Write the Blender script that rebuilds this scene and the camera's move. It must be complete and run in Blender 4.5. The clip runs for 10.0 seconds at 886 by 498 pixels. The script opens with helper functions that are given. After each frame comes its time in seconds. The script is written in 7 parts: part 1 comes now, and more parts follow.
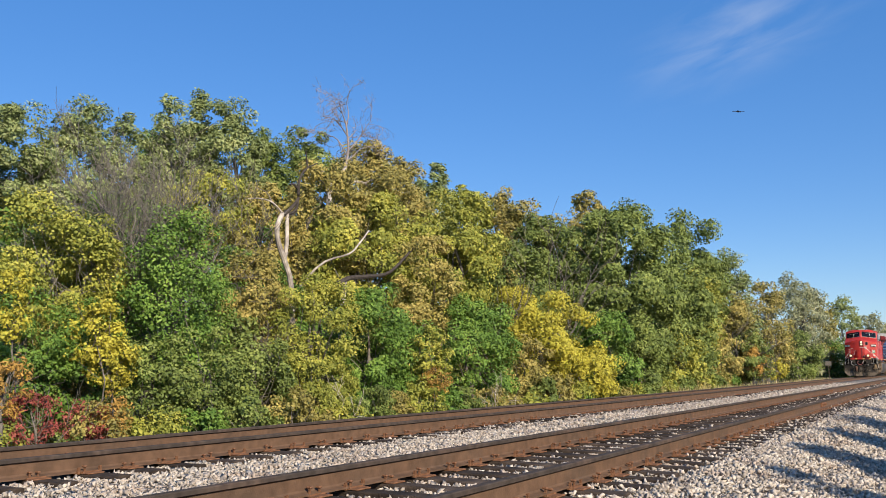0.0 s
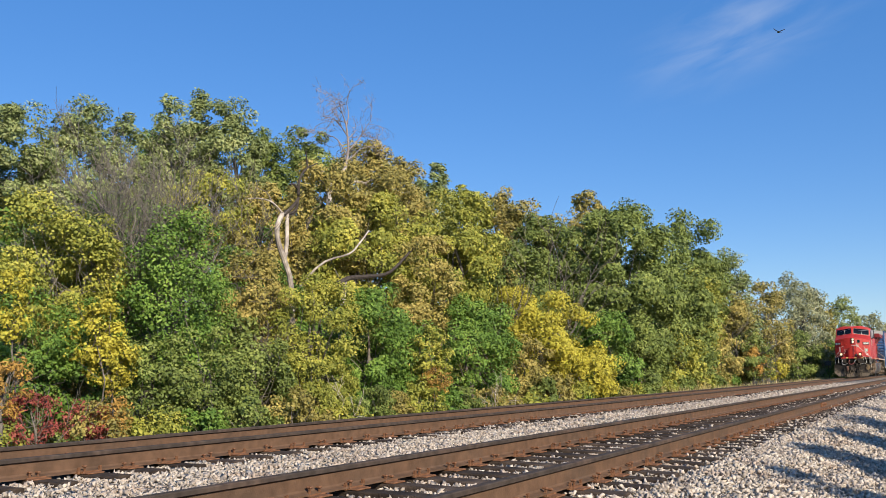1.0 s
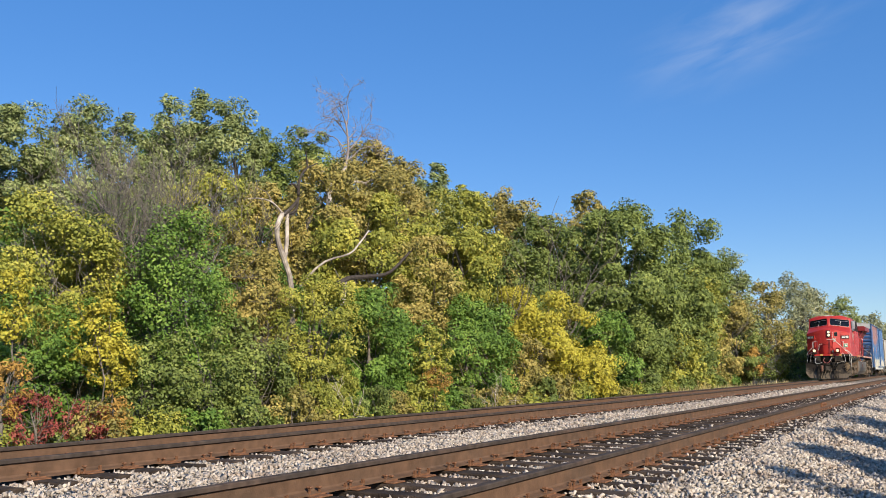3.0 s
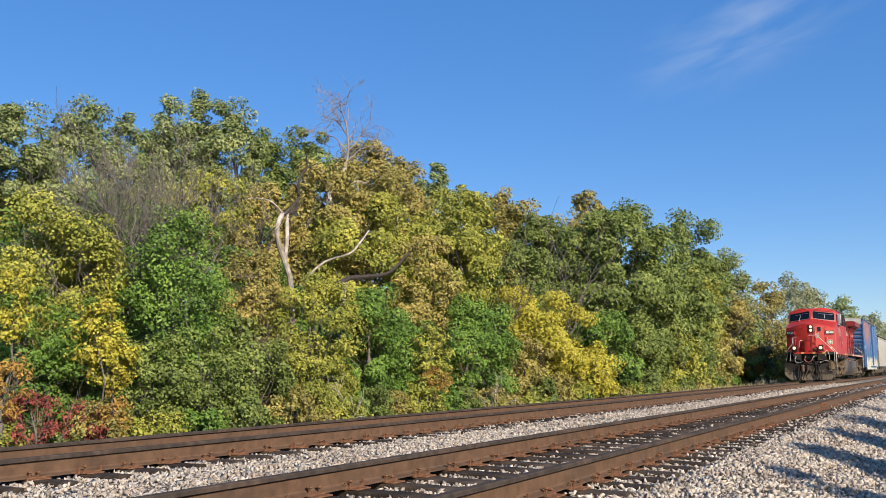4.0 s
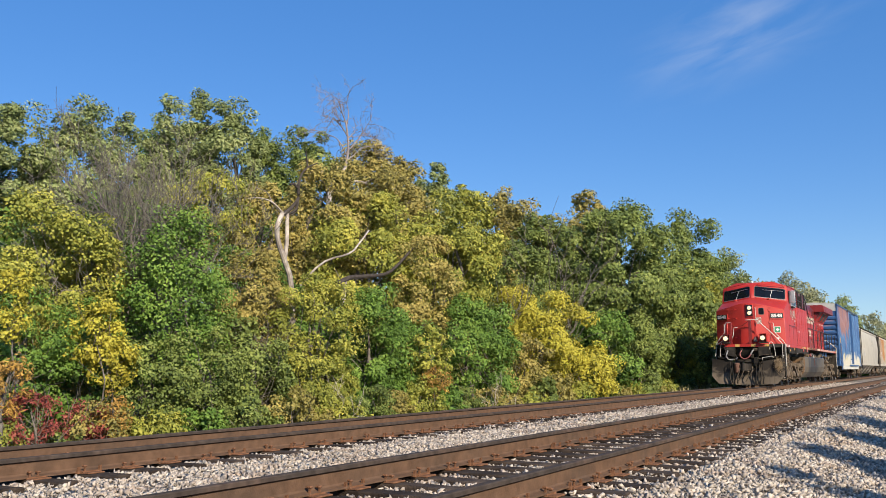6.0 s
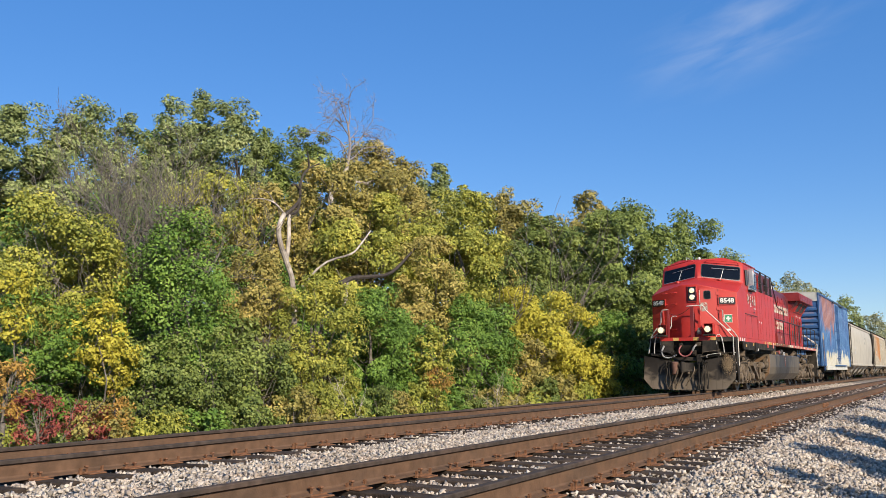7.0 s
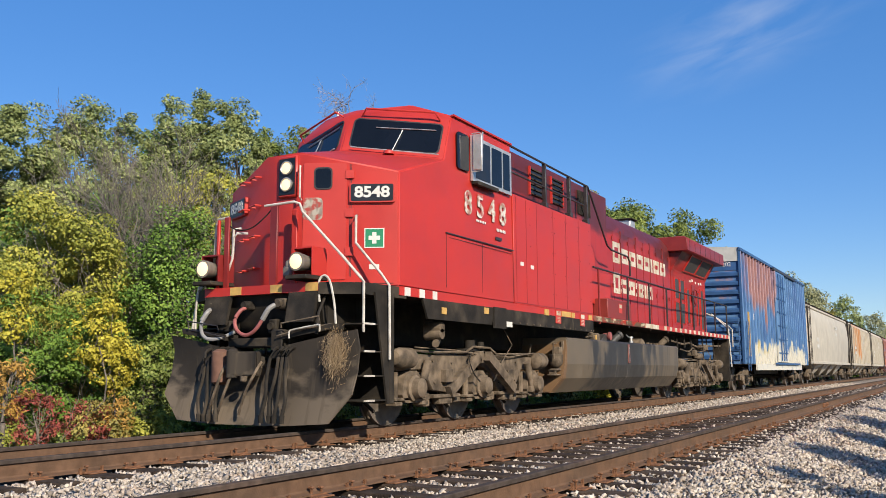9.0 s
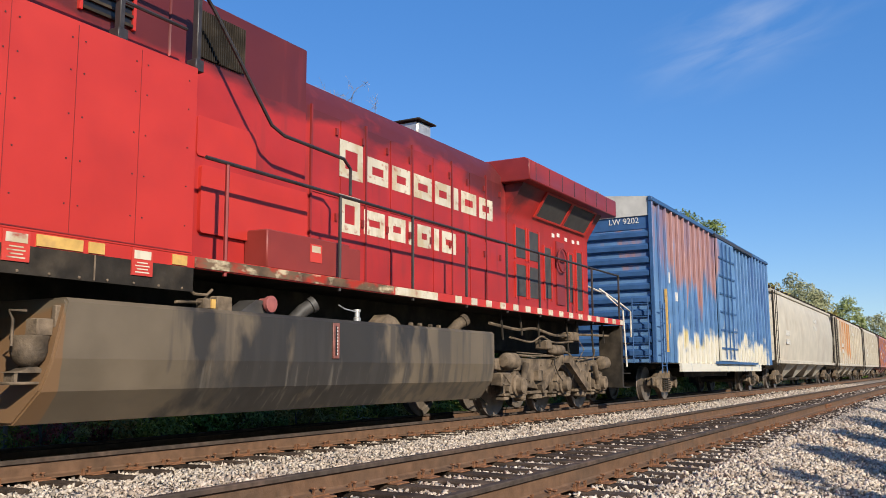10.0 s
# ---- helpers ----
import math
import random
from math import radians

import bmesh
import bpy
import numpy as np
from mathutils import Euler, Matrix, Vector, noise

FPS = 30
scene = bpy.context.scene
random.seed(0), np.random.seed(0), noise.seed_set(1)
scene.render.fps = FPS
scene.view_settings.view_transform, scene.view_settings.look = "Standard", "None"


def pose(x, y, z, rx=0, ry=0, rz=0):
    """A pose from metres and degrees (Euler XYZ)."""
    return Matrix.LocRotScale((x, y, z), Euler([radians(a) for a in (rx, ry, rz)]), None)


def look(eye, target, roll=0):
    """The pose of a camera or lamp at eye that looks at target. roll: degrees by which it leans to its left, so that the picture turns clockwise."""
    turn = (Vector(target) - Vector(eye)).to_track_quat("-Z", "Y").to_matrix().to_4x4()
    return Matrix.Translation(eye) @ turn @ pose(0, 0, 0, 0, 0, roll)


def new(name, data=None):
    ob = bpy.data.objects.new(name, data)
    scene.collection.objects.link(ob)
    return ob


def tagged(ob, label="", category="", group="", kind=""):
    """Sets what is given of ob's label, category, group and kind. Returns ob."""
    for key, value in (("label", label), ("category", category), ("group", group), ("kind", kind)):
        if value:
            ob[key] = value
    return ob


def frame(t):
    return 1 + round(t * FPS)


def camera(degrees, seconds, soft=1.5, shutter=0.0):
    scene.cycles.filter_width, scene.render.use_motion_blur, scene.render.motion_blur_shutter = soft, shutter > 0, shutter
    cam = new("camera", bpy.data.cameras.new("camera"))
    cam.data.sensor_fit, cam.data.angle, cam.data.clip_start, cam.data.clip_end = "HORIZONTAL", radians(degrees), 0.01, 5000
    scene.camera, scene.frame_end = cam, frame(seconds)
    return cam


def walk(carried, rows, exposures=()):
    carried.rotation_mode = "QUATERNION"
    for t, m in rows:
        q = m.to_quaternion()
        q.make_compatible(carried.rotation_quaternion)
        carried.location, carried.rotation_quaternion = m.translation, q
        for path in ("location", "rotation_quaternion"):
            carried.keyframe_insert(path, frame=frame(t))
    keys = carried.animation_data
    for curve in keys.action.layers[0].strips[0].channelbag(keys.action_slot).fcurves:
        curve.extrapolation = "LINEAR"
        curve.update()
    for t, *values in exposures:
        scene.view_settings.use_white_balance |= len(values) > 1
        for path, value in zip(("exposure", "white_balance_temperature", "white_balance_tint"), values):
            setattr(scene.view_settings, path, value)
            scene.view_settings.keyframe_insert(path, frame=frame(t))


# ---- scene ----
cam = camera(52.9, 10.0, soft=0.4)
EYE = Vector((0.0, 0.0, 0.787))
YAW, PITCH, ROLL, FOC = radians(60.603), radians(7.819), -0.26, 1576.0


def aim(dx=0.0, dy=0.0):
    """The hand-held camera's pose: the resting view, swayed by a few thousandths of a radian."""
    fw = Vector((math.sin(YAW) * math.cos(PITCH), math.cos(YAW) * math.cos(PITCH), math.sin(PITCH)))
    rt = fw.cross(Vector((0, 0, 1))).normalized()
    up = rt.cross(fw)
    return look(EYE, EYE + fw - rt * dx / FOC + up * dy / FOC, ROLL)


walk(cam, [(0, aim()), (4.5, aim()), (5, aim(-2, -1)), (5.5, aim(-1.5, -1)), (6.2, aim(0.8, -0.3)), (7, aim(3, 0.5)), (8, aim(3.5, 0.5)),
           (8.5, aim(3, 0.5)), (9, aim(3, 0.3)), (9.5, aim(4, 1)), (10, aim(7, 2))])

# ---- light ----
SUN = Vector((-0.47, -0.74, 0.48)).normalized()  # towards the sun
world = bpy.data.worlds.new("sky")
scene.world = world
world.use_nodes = True
wn, wl = world.node_tree.nodes, world.node_tree.links
sky = wn.new("ShaderNodeTexSky")
sky.sky_type, sky.sun_disc = "NISHITA", False
sky.sun_elevation = math.asin(SUN.z)
sky.sun_rotation = math.atan2(SUN.x, SUN.y)
sky.altitude, sky.air_density, sky.dust_density, sky.ozone_density = 200, 1.0, 0.2, 2.2
rich = wn.new("ShaderNodeHueSaturation")
rich.inputs["Hue"].default_value, rich.inputs["Saturation"].default_value = 0.510, 1.28
wl.new(sky.outputs[0], rich.inputs["Color"])
# one thin wisp of high cloud
wco = wn.new("ShaderNodeTexCoord")


def sky_axis(vec, offset, wide):
    dot = wn.new("ShaderNodeVectorMath")
    dot.operation = "DOT_PRODUCT"
    wl.new(wco.outputs["Generated"], dot.inputs[0])
    dot.inputs[1].default_value = vec
    rel = wn.new("ShaderNodeMath")
    rel.operation = "SUBTRACT"
    wl.new(dot.outputs["Value"], rel.inputs[0])
    rel.inputs[1].default_value = offset
    far = wn.new("ShaderNodeMath")
    far.operation = "ABSOLUTE"
    wl.new(rel.outputs[0], far.inputs[0])
    fade = wn.new("ShaderNodeMapRange")
    fade.interpolation_type = "SMOOTHSTEP"
    fade.inputs["From Min"].default_value, fade.inputs["From Max"].default_value = 0.0, wide
    fade.inputs["To Min"].default_value, fade.inputs["To Max"].default_value = 1.0, 0.0
    wl.new(far.outputs[0], fade.inputs["Value"])
    return fade.outputs[0], rel.outputs[0]


view = (aim().to_3x3() @ Vector((0.335, 0.243, -1))).normalized()
along = (aim().to_3x3() @ Vector((0.92, 0.36, 0.2))).normalized()
along = (along - view * along.dot(view)).normalized()
across = view.cross(along)
fa, ra = sky_axis(along, 0.0, 0.15)
fb, rb = sky_axis(across, 0.0, 0.065)
comb = wn.new("ShaderNodeCombineXYZ")
wl.new(ra, comb.inputs[0])
wl.new(rb, comb.inputs[1])
stretch = wn.new("ShaderNodeVectorMath")
stretch.operation = "MULTIPLY"
wl.new(comb.outputs[0], stretch.inputs[0])
stretch.inputs[1].default_value = (9, 38, 1)
wisp = wn.new("ShaderNodeTexNoise")
wisp.inputs["Scale"].default_value, wisp.inputs["Detail"].default_value, wisp.inputs["Distortion"].default_value = 1.0, 5, 0.4
wl.new(stretch.outputs[0], wisp.inputs["Vector"])
wr = wn.new("ShaderNodeMapRange")
wr.inputs["From Min"].default_value, wr.inputs["From Max"].default_value, wr.inputs["To Max"].default_value = 0.38, 0.78, 0.34
wl.new(wisp.outputs["Fac"], wr.inputs["Value"])
mul1 = wn.new("ShaderNodeMath")
mul1.operation = "MULTIPLY"
wl.new(fa, mul1.inputs[0])
wl.new(fb, mul1.inputs[1])
mul2 = wn.new("ShaderNodeMath")
mul2.operation = "MULTIPLY"
wl.new(mul1.outputs[0], mul2.inputs[0])
wl.new(wr.outputs[0], mul2.inputs[1])
veil = wn.new("ShaderNodeMix")
veil.data_type = "RGBA"
wl.new(mul2.outputs[0], veil.inputs["Factor"])
even = wn.new("ShaderNodeMix")
even.data_type = "RGBA"
even.inputs["Factor"].default_value = 0.48
wl.new(rich.outputs[0], even.inputs["A"])
even.inputs["B"].default_value = (0.40, 1.58, 4.2, 1)
wl.new(even.outputs["Result"], veil.inputs["A"])
veil.inputs["B"].default_value = (4.6, 4.9, 5.4, 1)
wl.new(veil.outputs["Result"], wn["Background"].inputs[0])
wn["Background"].inputs[1].default_value = 0.128
lamp = bpy.data.lights.new("sun", "SUN")
lamp.energy, lamp.angle, lamp.color = 5.0, radians(0.53), (1.0, 0.90, 0.74)
new("sun", lamp).matrix_world = look(SUN * 50, (0, 0, 0))
scene.view_settings.exposure = 0.35

D1, D2 = 3.676, 8.148  # middles of the near and the far track
GAUGE = 1.51           # between the middles of the rail heads
TIE = 0.535
CANT = 0.025           # the inner rail of each track lies higher

# ---- materials ----


def mat(name, base, rough=0.7, metal=0.0, var=0.25, scale=6.0, bump=0.0, bscale=40.0, island=False, obj=False, tint=None, tmix=0.35, tscale=1.5, coat=0.0):
    """A surface with variation of tone at two scales, an optional second tint in stains, and fine relief."""
    m = bpy.data.materials.new(name)
    m.use_nodes = True
    n, l = m.node_tree.nodes, m.node_tree.links
    b = n["Principled BSDF"]
    b.inputs["Metallic"].default_value = metal
    b.inputs["Specular IOR Level"].default_value = 0.5 if rough < 0.7 else 0.15
    if coat:
        b.inputs["Coat Weight"].default_value = coat
        b.inputs["Coat Roughness"].default_value = 0.15
    co = n.new("ShaderNodeTexCoord")
    t1 = n.new("ShaderNodeTexNoise")
    t1.inputs["Scale"].default_value, t1.inputs["Detail"].default_value = scale, 6
    l.new(co.outputs["Object"], t1.inputs["Vector"])
    t2 = n.new("ShaderNodeTexNoise")
    t2.inputs["Scale"].default_value, t2.inputs["Detail"].default_value = tscale, 4
    l.new(co.outputs["Object"], t2.inputs["Vector"])
    r2 = n.new("ShaderNodeMapRange")
    r2.inputs["From Min"].default_value, r2.inputs["From Max"].default_value = 0.48, 0.66
    r2.inputs["To Max"].default_value = tmix
    l.new(t2.outputs["Fac"], r2.inputs["Value"])
    mix = n.new("ShaderNodeMix")
    mix.data_type = "RGBA"
    l.new(r2.outputs[0], mix.inputs["Factor"])
    mix.inputs["A"].default_value = (*base, 1)
    mix.inputs["B"].default_value = (*(tint or [c * 0.6 for c in base]), 1)
    val = n.new("ShaderNodeMapRange")
    val.inputs["From Min"].default_value, val.inputs["From Max"].default_value = 0.3, 0.7
    val.inputs["To Min"].default_value, val.inputs["To Max"].default_value = 1 - var, 1 + var
    l.new(t1.outputs["Fac"], val.inputs["Value"])
    hsv = n.new("ShaderNodeHueSaturation")
    l.new(mix.outputs["Result"], hsv.inputs["Color"])
    if island or obj:
        g = n.new("ShaderNodeNewGeometry" if island else "ShaderNodeObjectInfo")
        mul = n.new("ShaderNodeMath")
        mul.operation = "MULTIPLY_ADD"
        l.new(g.outputs["Random Per Island" if island else "Random"], mul.inputs[0])
        mul.inputs[1].default_value, mul.inputs[2].default_value = 0.8, 0.6
        m2 = n.new("ShaderNodeMath")
        m2.operation = "MULTIPLY"
        l.new(mul.outputs[0], m2.inputs[0])
        l.new(val.outputs[0], m2.inputs[1])
        l.new(m2.outputs[0], hsv.inputs["Value"])
    else:
        l.new(val.outputs[0], hsv.inputs["Value"])
    l.new(hsv.outputs[0], b.inputs["Base Color"])
    rr = n.new("ShaderNodeMapRange")
    rr.inputs["To Min"].default_value, rr.inputs["To Max"].default_value = max(rough - 0.12, 0.03), min(rough + 0.12, 1)
    l.new(t1.outputs["Fac"], rr.inputs["Value"])
    l.new(rr.outputs[0], b.inputs["Roughness"])
    if bump:
        t3 = n.new("ShaderNodeTexNoise")
        t3.inputs["Scale"].default_value, t3.inputs["Detail"].default_value = bscale, 5
        l.new(co.outputs["Object"], t3.inputs["Vector"])
        bp = n.new("ShaderNodeBump")
        bp.inputs["Strength"].default_value, bp.inputs["Distance"].default_value = bump, 0.02
        l.new(t3.outputs["Fac"], bp.inputs["Height"])
        l.new(bp.outputs[0], b.inputs["Normal"])
    return m


def leaf_mat(name, colours, through_light=0.16):
    """Leaves: every leaf its own tone out of a ramp, patches of the crown lean one way, light shines through."""
    m = bpy.data.materials.new(name)
    m.use_nodes = True
    n, l = m.node_tree.nodes, m.node_tree.links
    b = n["Principled BSDF"]
    b.inputs["Roughness"].default_value = 0.55
    b.inputs["Specular IOR Level"].default_value = 0.22
    g = n.new("ShaderNodeNewGeometry")
    co = n.new("ShaderNodeTexCoord")
    t = n.new("ShaderNodeTexNoise")
    t.inputs["Scale"].default_value, t.inputs["Detail"].default_value = 0.9, 3
    l.new(co.outputs["Object"], t.inputs["Vector"])
    s = n.new("ShaderNodeMapRange")
    s.inputs["From Min"].default_value, s.inputs["From Max"].default_value = 0.3, 0.7
    s.inputs["To Min"].default_value, s.inputs["To Max"].default_value = -0.3, 0.3
    l.new(t.outputs["Fac"], s.inputs["Value"])
    a = n.new("ShaderNodeMath")
    a.operation = "MULTIPLY_ADD"
    l.new(g.outputs["Random Per Island"], a.inputs[0])
    a.inputs[1].default_value = 0.46
    l.new(s.outputs[0], a.inputs[2])
    a2 = n.new("ShaderNodeMath")
    a2.operation, a2.use_clamp = "ADD", True
    l.new(a.outputs[0], a2.inputs[0])
    a2.inputs[1].default_value = 0.27
    ramp = n.new("ShaderNodeValToRGB")
    e = ramp.color_ramp.elements
    colours = [[1.27 * (0.94 * v + 0.06 * sum(c) / 3) for v in c] for c in colours]
    e[0].color = (*colours[0], 1)
    e[1].color = (*colours[-1], 1)
    for i, c in enumerate(colours[1:-1], 1):
        e.new(i / (len(colours) - 1)).color = (*c, 1)
    l.new(a2.outputs[0], ramp.inputs[0])
    l.new(ramp.outputs[0], b.inputs["Base Color"])
    tr = n.new("ShaderNodeBsdfTranslucent")
    l.new(ramp.outputs[0], tr.inputs["Color"])
    mx = n.new("ShaderNodeMixShader")
    mx.inputs[0].default_value = through_light
    l.new(b.outputs[0], mx.inputs[1])
    l.new(tr.outputs[0], mx.inputs[2])
    l.new(mx.outputs[0], n["Material Output"].inputs["Surface"])
    return m


M_RAIL = mat("rusty rail steel", (0.135, 0.078, 0.048), 0.8, 0.0, 0.22, 9, 0.25, 60, tint=(0.09, 0.06, 0.042), tmix=0.6)
M_RAILTOP = mat("worn rail head steel", (0.060, 0.046, 0.038), 0.9, 0.0, 0.35, 12, 0.1, 80, tint=(0.105, 0.07, 0.052), tmix=0.6)
M_TIE = mat("creosoted tie wood", (0.050, 0.036, 0.027), 0.95, 0, 0.4, 8, 0.7, 50, obj=True, tint=(0.085, 0.062, 0.046), tmix=0.5)
M_PLATE = mat("rusted tie plate", (0.22, 0.105, 0.055), 0.85, 0.1, 0.35, 15, 0.5, 70, tint=(0.10, 0.06, 0.045), tmix=0.7, tscale=5)
M_STONE = mat("crushed limestone", (0.45, 0.383, 0.315), 0.9, 0, 0.22, 14, 0.4, 60, island=True, tint=(0.30, 0.21, 0.155), tmix=0.55, tscale=2.2)
M_BED = mat("packed ballast", (0.27, 0.23, 0.19), 0.95, 0, 0.55, 26, 1.0, 22, tint=(0.22, 0.17, 0.14), tmix=0.6, tscale=0.6)
M_EARTH = mat("leaf-strewn earth", (0.10, 0.085, 0.045), 0.95, 0, 0.5, 5, 0.8, 14, tint=(0.055, 0.07, 0.025), tmix=0.7, tscale=0.35)
M_BARK = mat("grey bark", (0.17, 0.145, 0.12), 0.92, 0, 0.35, 9, 0.8, 30, tint=(0.09, 0.075, 0.06), tmix=0.6)
M_DEAD = mat("bleached dead wood", (0.47, 0.40, 0.335), 0.85, 0, 0.3, 7, 0.5, 30, tint=(0.12, 0.095, 0.08), tmix=0.75, tscale=1.1)
M_LIMB = mat("dark weathered limb bark", (0.065, 0.052, 0.043), 0.95, 0, 0.35, 9, 0.6, 30)
M_TWIG = mat("bare twigs", (0.165, 0.142, 0.122), 0.9, 0, 0.3, 8)
M_RED = mat("red locomotive paint", (0.45, 0.027, 0.018), 0.5, 0, 0.08, 2.2, 0.03, 5, tint=(0.36, 0.024, 0.016), tmix=0.5, tscale=0.8, coat=0.04)
M_DKRED = mat("dark red paint", (0.21, 0.018, 0.016), 0.5, 0, 0.15, 2.5, 0.03, 5, tint=(0.10, 0.02, 0.022), tmix=0.6, tscale=0.9)
M_BLACK = mat("dusty black underframe", (0.026, 0.022, 0.018), 0.72, 0.0, 0.35, 5, 0.2, 30, tint=(0.085, 0.066, 0.047), tmix=0.5, tscale=2.2)
M_TRUCK = mat("road-dusted truck steel", (0.155, 0.117, 0.082), 0.85, 0, 0.4, 7, 0.4, 40, tint=(0.040, 0.032, 0.025), tmix=0.75, tscale=3.2)
M_WHEEL = mat("wheel steel", (0.16, 0.13, 0.105), 0.6, 0.4, 0.25, 8)
M_HAND = mat("black handrail paint", (0.03, 0.025, 0.025), 0.5, 0.0, 0.3, 12)
M_WHITE = mat("white paint", (0.66, 0.62, 0.56), 0.55, 0, 0.12, 6, tint=(0.5, 0.44, 0.38), tmix=0.35, tscale=6)
M_YELLOW = mat("faded yellow paint", (0.55, 0.33, 0.09), 0.6, 0, 0.2, 9, tint=(0.35, 0.2, 0.08), tmix=0.5, tscale=8)
M_GREEN = mat("green sign enamel", (0.02, 0.20, 0.09), 0.4, 0, 0.08, 5)
M_GLASS = mat("dark tinted window glass", (0.006, 0.008, 0.012), 0.05, 0, 0.1, 2)
M_GLASS.node_tree.nodes["Principled BSDF"].inputs["Specular IOR Level"].default_value = 0.28
M_BOARD = mat("black number board", (0.012, 0.012, 0.013), 0.35)
M_ALU = mat("weathered aluminium", (0.55, 0.54, 0.52), 0.45, 0.6, 0.15, 8)
M_BLUEEND = mat("blue boxcar end paint", (0.030, 0.088, 0.21), 0.55, 0, 0.18, 3, tint=(0.03, 0.08, 0.2), tmix=0.5)
M_RUST = mat("rust-stained blue paint", (0.34, 0.15, 0.10), 0.8, 0, 0.3, 4, tint=(0.16, 0.17, 0.30), tmix=0.8, tscale=2.2)
M_HOP = mat("weathered cream hopper paint", (0.42, 0.38, 0.31), 0.65, 0, 0.12, 1.8, tint=(0.34, 0.28, 0.22), tmix=0.5, tscale=0.6)
M_GREYWALL = mat("aged grey car paint", (0.50, 0.48, 0.44), 0.7, 0, 0.2, 3)



def weathered(name, base, layers, rough=0.5):
    """Paint under stains: each layer is (colour, low corner, high corner, soft edge, noise scale xyz, threshold, strength) in the thing's own metres."""
    m = mat(name, base, rough, 0, 0.12, 2.4, 0.03, 6, tint=[c * 0.72 for c in base], tmix=0.5, tscale=0.9)
    n, l = m.node_tree.nodes, m.node_tree.links
    bsdf = n["Principled BSDF"]
    colour = bsdf.inputs["Base Color"].links[0].from_socket
    co = n.new("ShaderNodeTexCoord")
    sep = n.new("ShaderNodeSeparateXYZ")
    l.new(co.outputs["Object"], sep.inputs[0])
    for i, (tone, lo, hi, soft, sc, thr, strength) in enumerate(layers):
        mp = n.new("ShaderNodeMapping")
        mp.inputs["Scale"].default_value = sc
        mp.inputs["Location"].default_value = (i * 7.1, i * 3.3, i * 5.7)
        l.new(co.outputs["Object"], mp.inputs[0])
        tex = n.new("ShaderNodeTexNoise")
        tex.inputs["Scale"].default_value, tex.inputs["Detail"].default_value = 1.0, 7
        l.new(mp.outputs[0], tex.inputs["Vector"])
        fac = tex.outputs["Fac"]
        for axis in (0, 2):
            for edge, sign in ((lo[axis], 1), (hi[axis], -1)):
                if edge is None:
                    continue
                mr = n.new("ShaderNodeMapRange")
                mr.inputs["From Min"].default_value, mr.inputs["From Max"].default_value = edge - soft * sign, edge + soft * sign
                mr.inputs["To Min"].default_value, mr.inputs["To Max"].default_value = -0.45, 0.0
                l.new(sep.outputs[axis], mr.inputs["Value"])
                ad = n.new("ShaderNodeMath")
                l.new(fac, ad.inputs[0])
                l.new(mr.outputs[0], ad.inputs[1])
                fac = ad.outputs[0]
        cut = n.new("ShaderNodeMapRange")
        cut.inputs["From Min"].default_value, cut.inputs["From Max"].default_value, cut.inputs["To Max"].default_value = thr - 0.05, thr + 0.07, strength
        l.new(fac, cut.inputs["Value"])
        mix = n.new("ShaderNodeMix")
        mix.data_type = "RGBA"
        l.new(cut.outputs[0], mix.inputs["Factor"])
        l.new(colour, mix.inputs["A"])
        mix.inputs["B"].default_value = (*tone, 1)
        colour = mix.outputs["Result"]
    l.new(colour, bsdf.inputs["Base Color"])
    return m


M_HOODRED = weathered("sooted hood paint", (0.36, 0.020, 0.017), [((0.05, 0.011, 0.012), (None, None, 4.05), (None, None, None), 0.5, (0.5, 1, 1.2), 0.30, 0.85), ((0.17, 0.022, 0.02), (None, None, 2.0), (None, None, None), 0.3, (6, 6, 0.8), 0.62, 0.45)])
M_WORN = weathered("worn white number paint", (0.62, 0.58, 0.50), [((0.36, 0.04, 0.025), (None, None, None), (None, None, None), 0.3, (9, 9, 9), 0.50, 0.9), ((0.3, 0.25, 0.16), (None, None, None), (None, None, None), 0.3, (5, 5, 12), 0.52, 0.6)])
M_BOXSIDE = weathered("faded blue side paint", (0.10, 0.205, 0.38), [((0.37, 0.175, 0.13), (0.0, None, 3.0), (7.5, None, None), 1.1, (2.2, 2.2, 0.45), 0.33, 0.82), ((0.05, 0.11, 0.27), (None, None, None), (None, None, None), 0.5, (1.1, 1.1, 0.25), 0.58, 0.6), ((0.62, 0.58, 0.48), (2.2, None, None), (16.2, None, 2.05), 0.55, (2.4, 2.4, 1.3), 0.36, 0.95), ((0.52, 0.40, 0.10), (2.6, None, 1.2), (7.4, None, 2.2), 0.3, (2.3, 2, 0.5), 0.60, 0.8)])
# the tank's fourth layer is slightly darker towards the bottom, below 0.86 m
M_TANK = weathered("dusty fuel tank paint", (0.126, 0.098, 0.067), [((0.022, 0.021, 0.021), (9.4, None, None), (13.4, None, None), 1.2, (2.2, 2, 1.1), 0.30, 0.9), ((0.045, 0.040, 0.036), (8.6, None, None), (None, None, None), 0.8, (5, 5, 0.45), 0.53, 0.65), ((0.15, 0.13, 0.105), (9.0, None, None), (13.8, None, 1.15), 0.3, (13, 5, 0.9), 0.62, 0.5), ((0.05, 0.045, 0.038), (None, None, None), (None, None, 0.86), 0.06, (1.2, 2, 4), 0.55, 0.2), ((0.17, 0.095, 0.045), (None, None, None), (7.705, None, None), 0.02, (2, 2, 2), 0.30, 0.9)], 0.55)
M_TANKDARK = mat("dark fitting paint", (0.05, 0.046, 0.043), 0.6, 0, 0.3, 8)
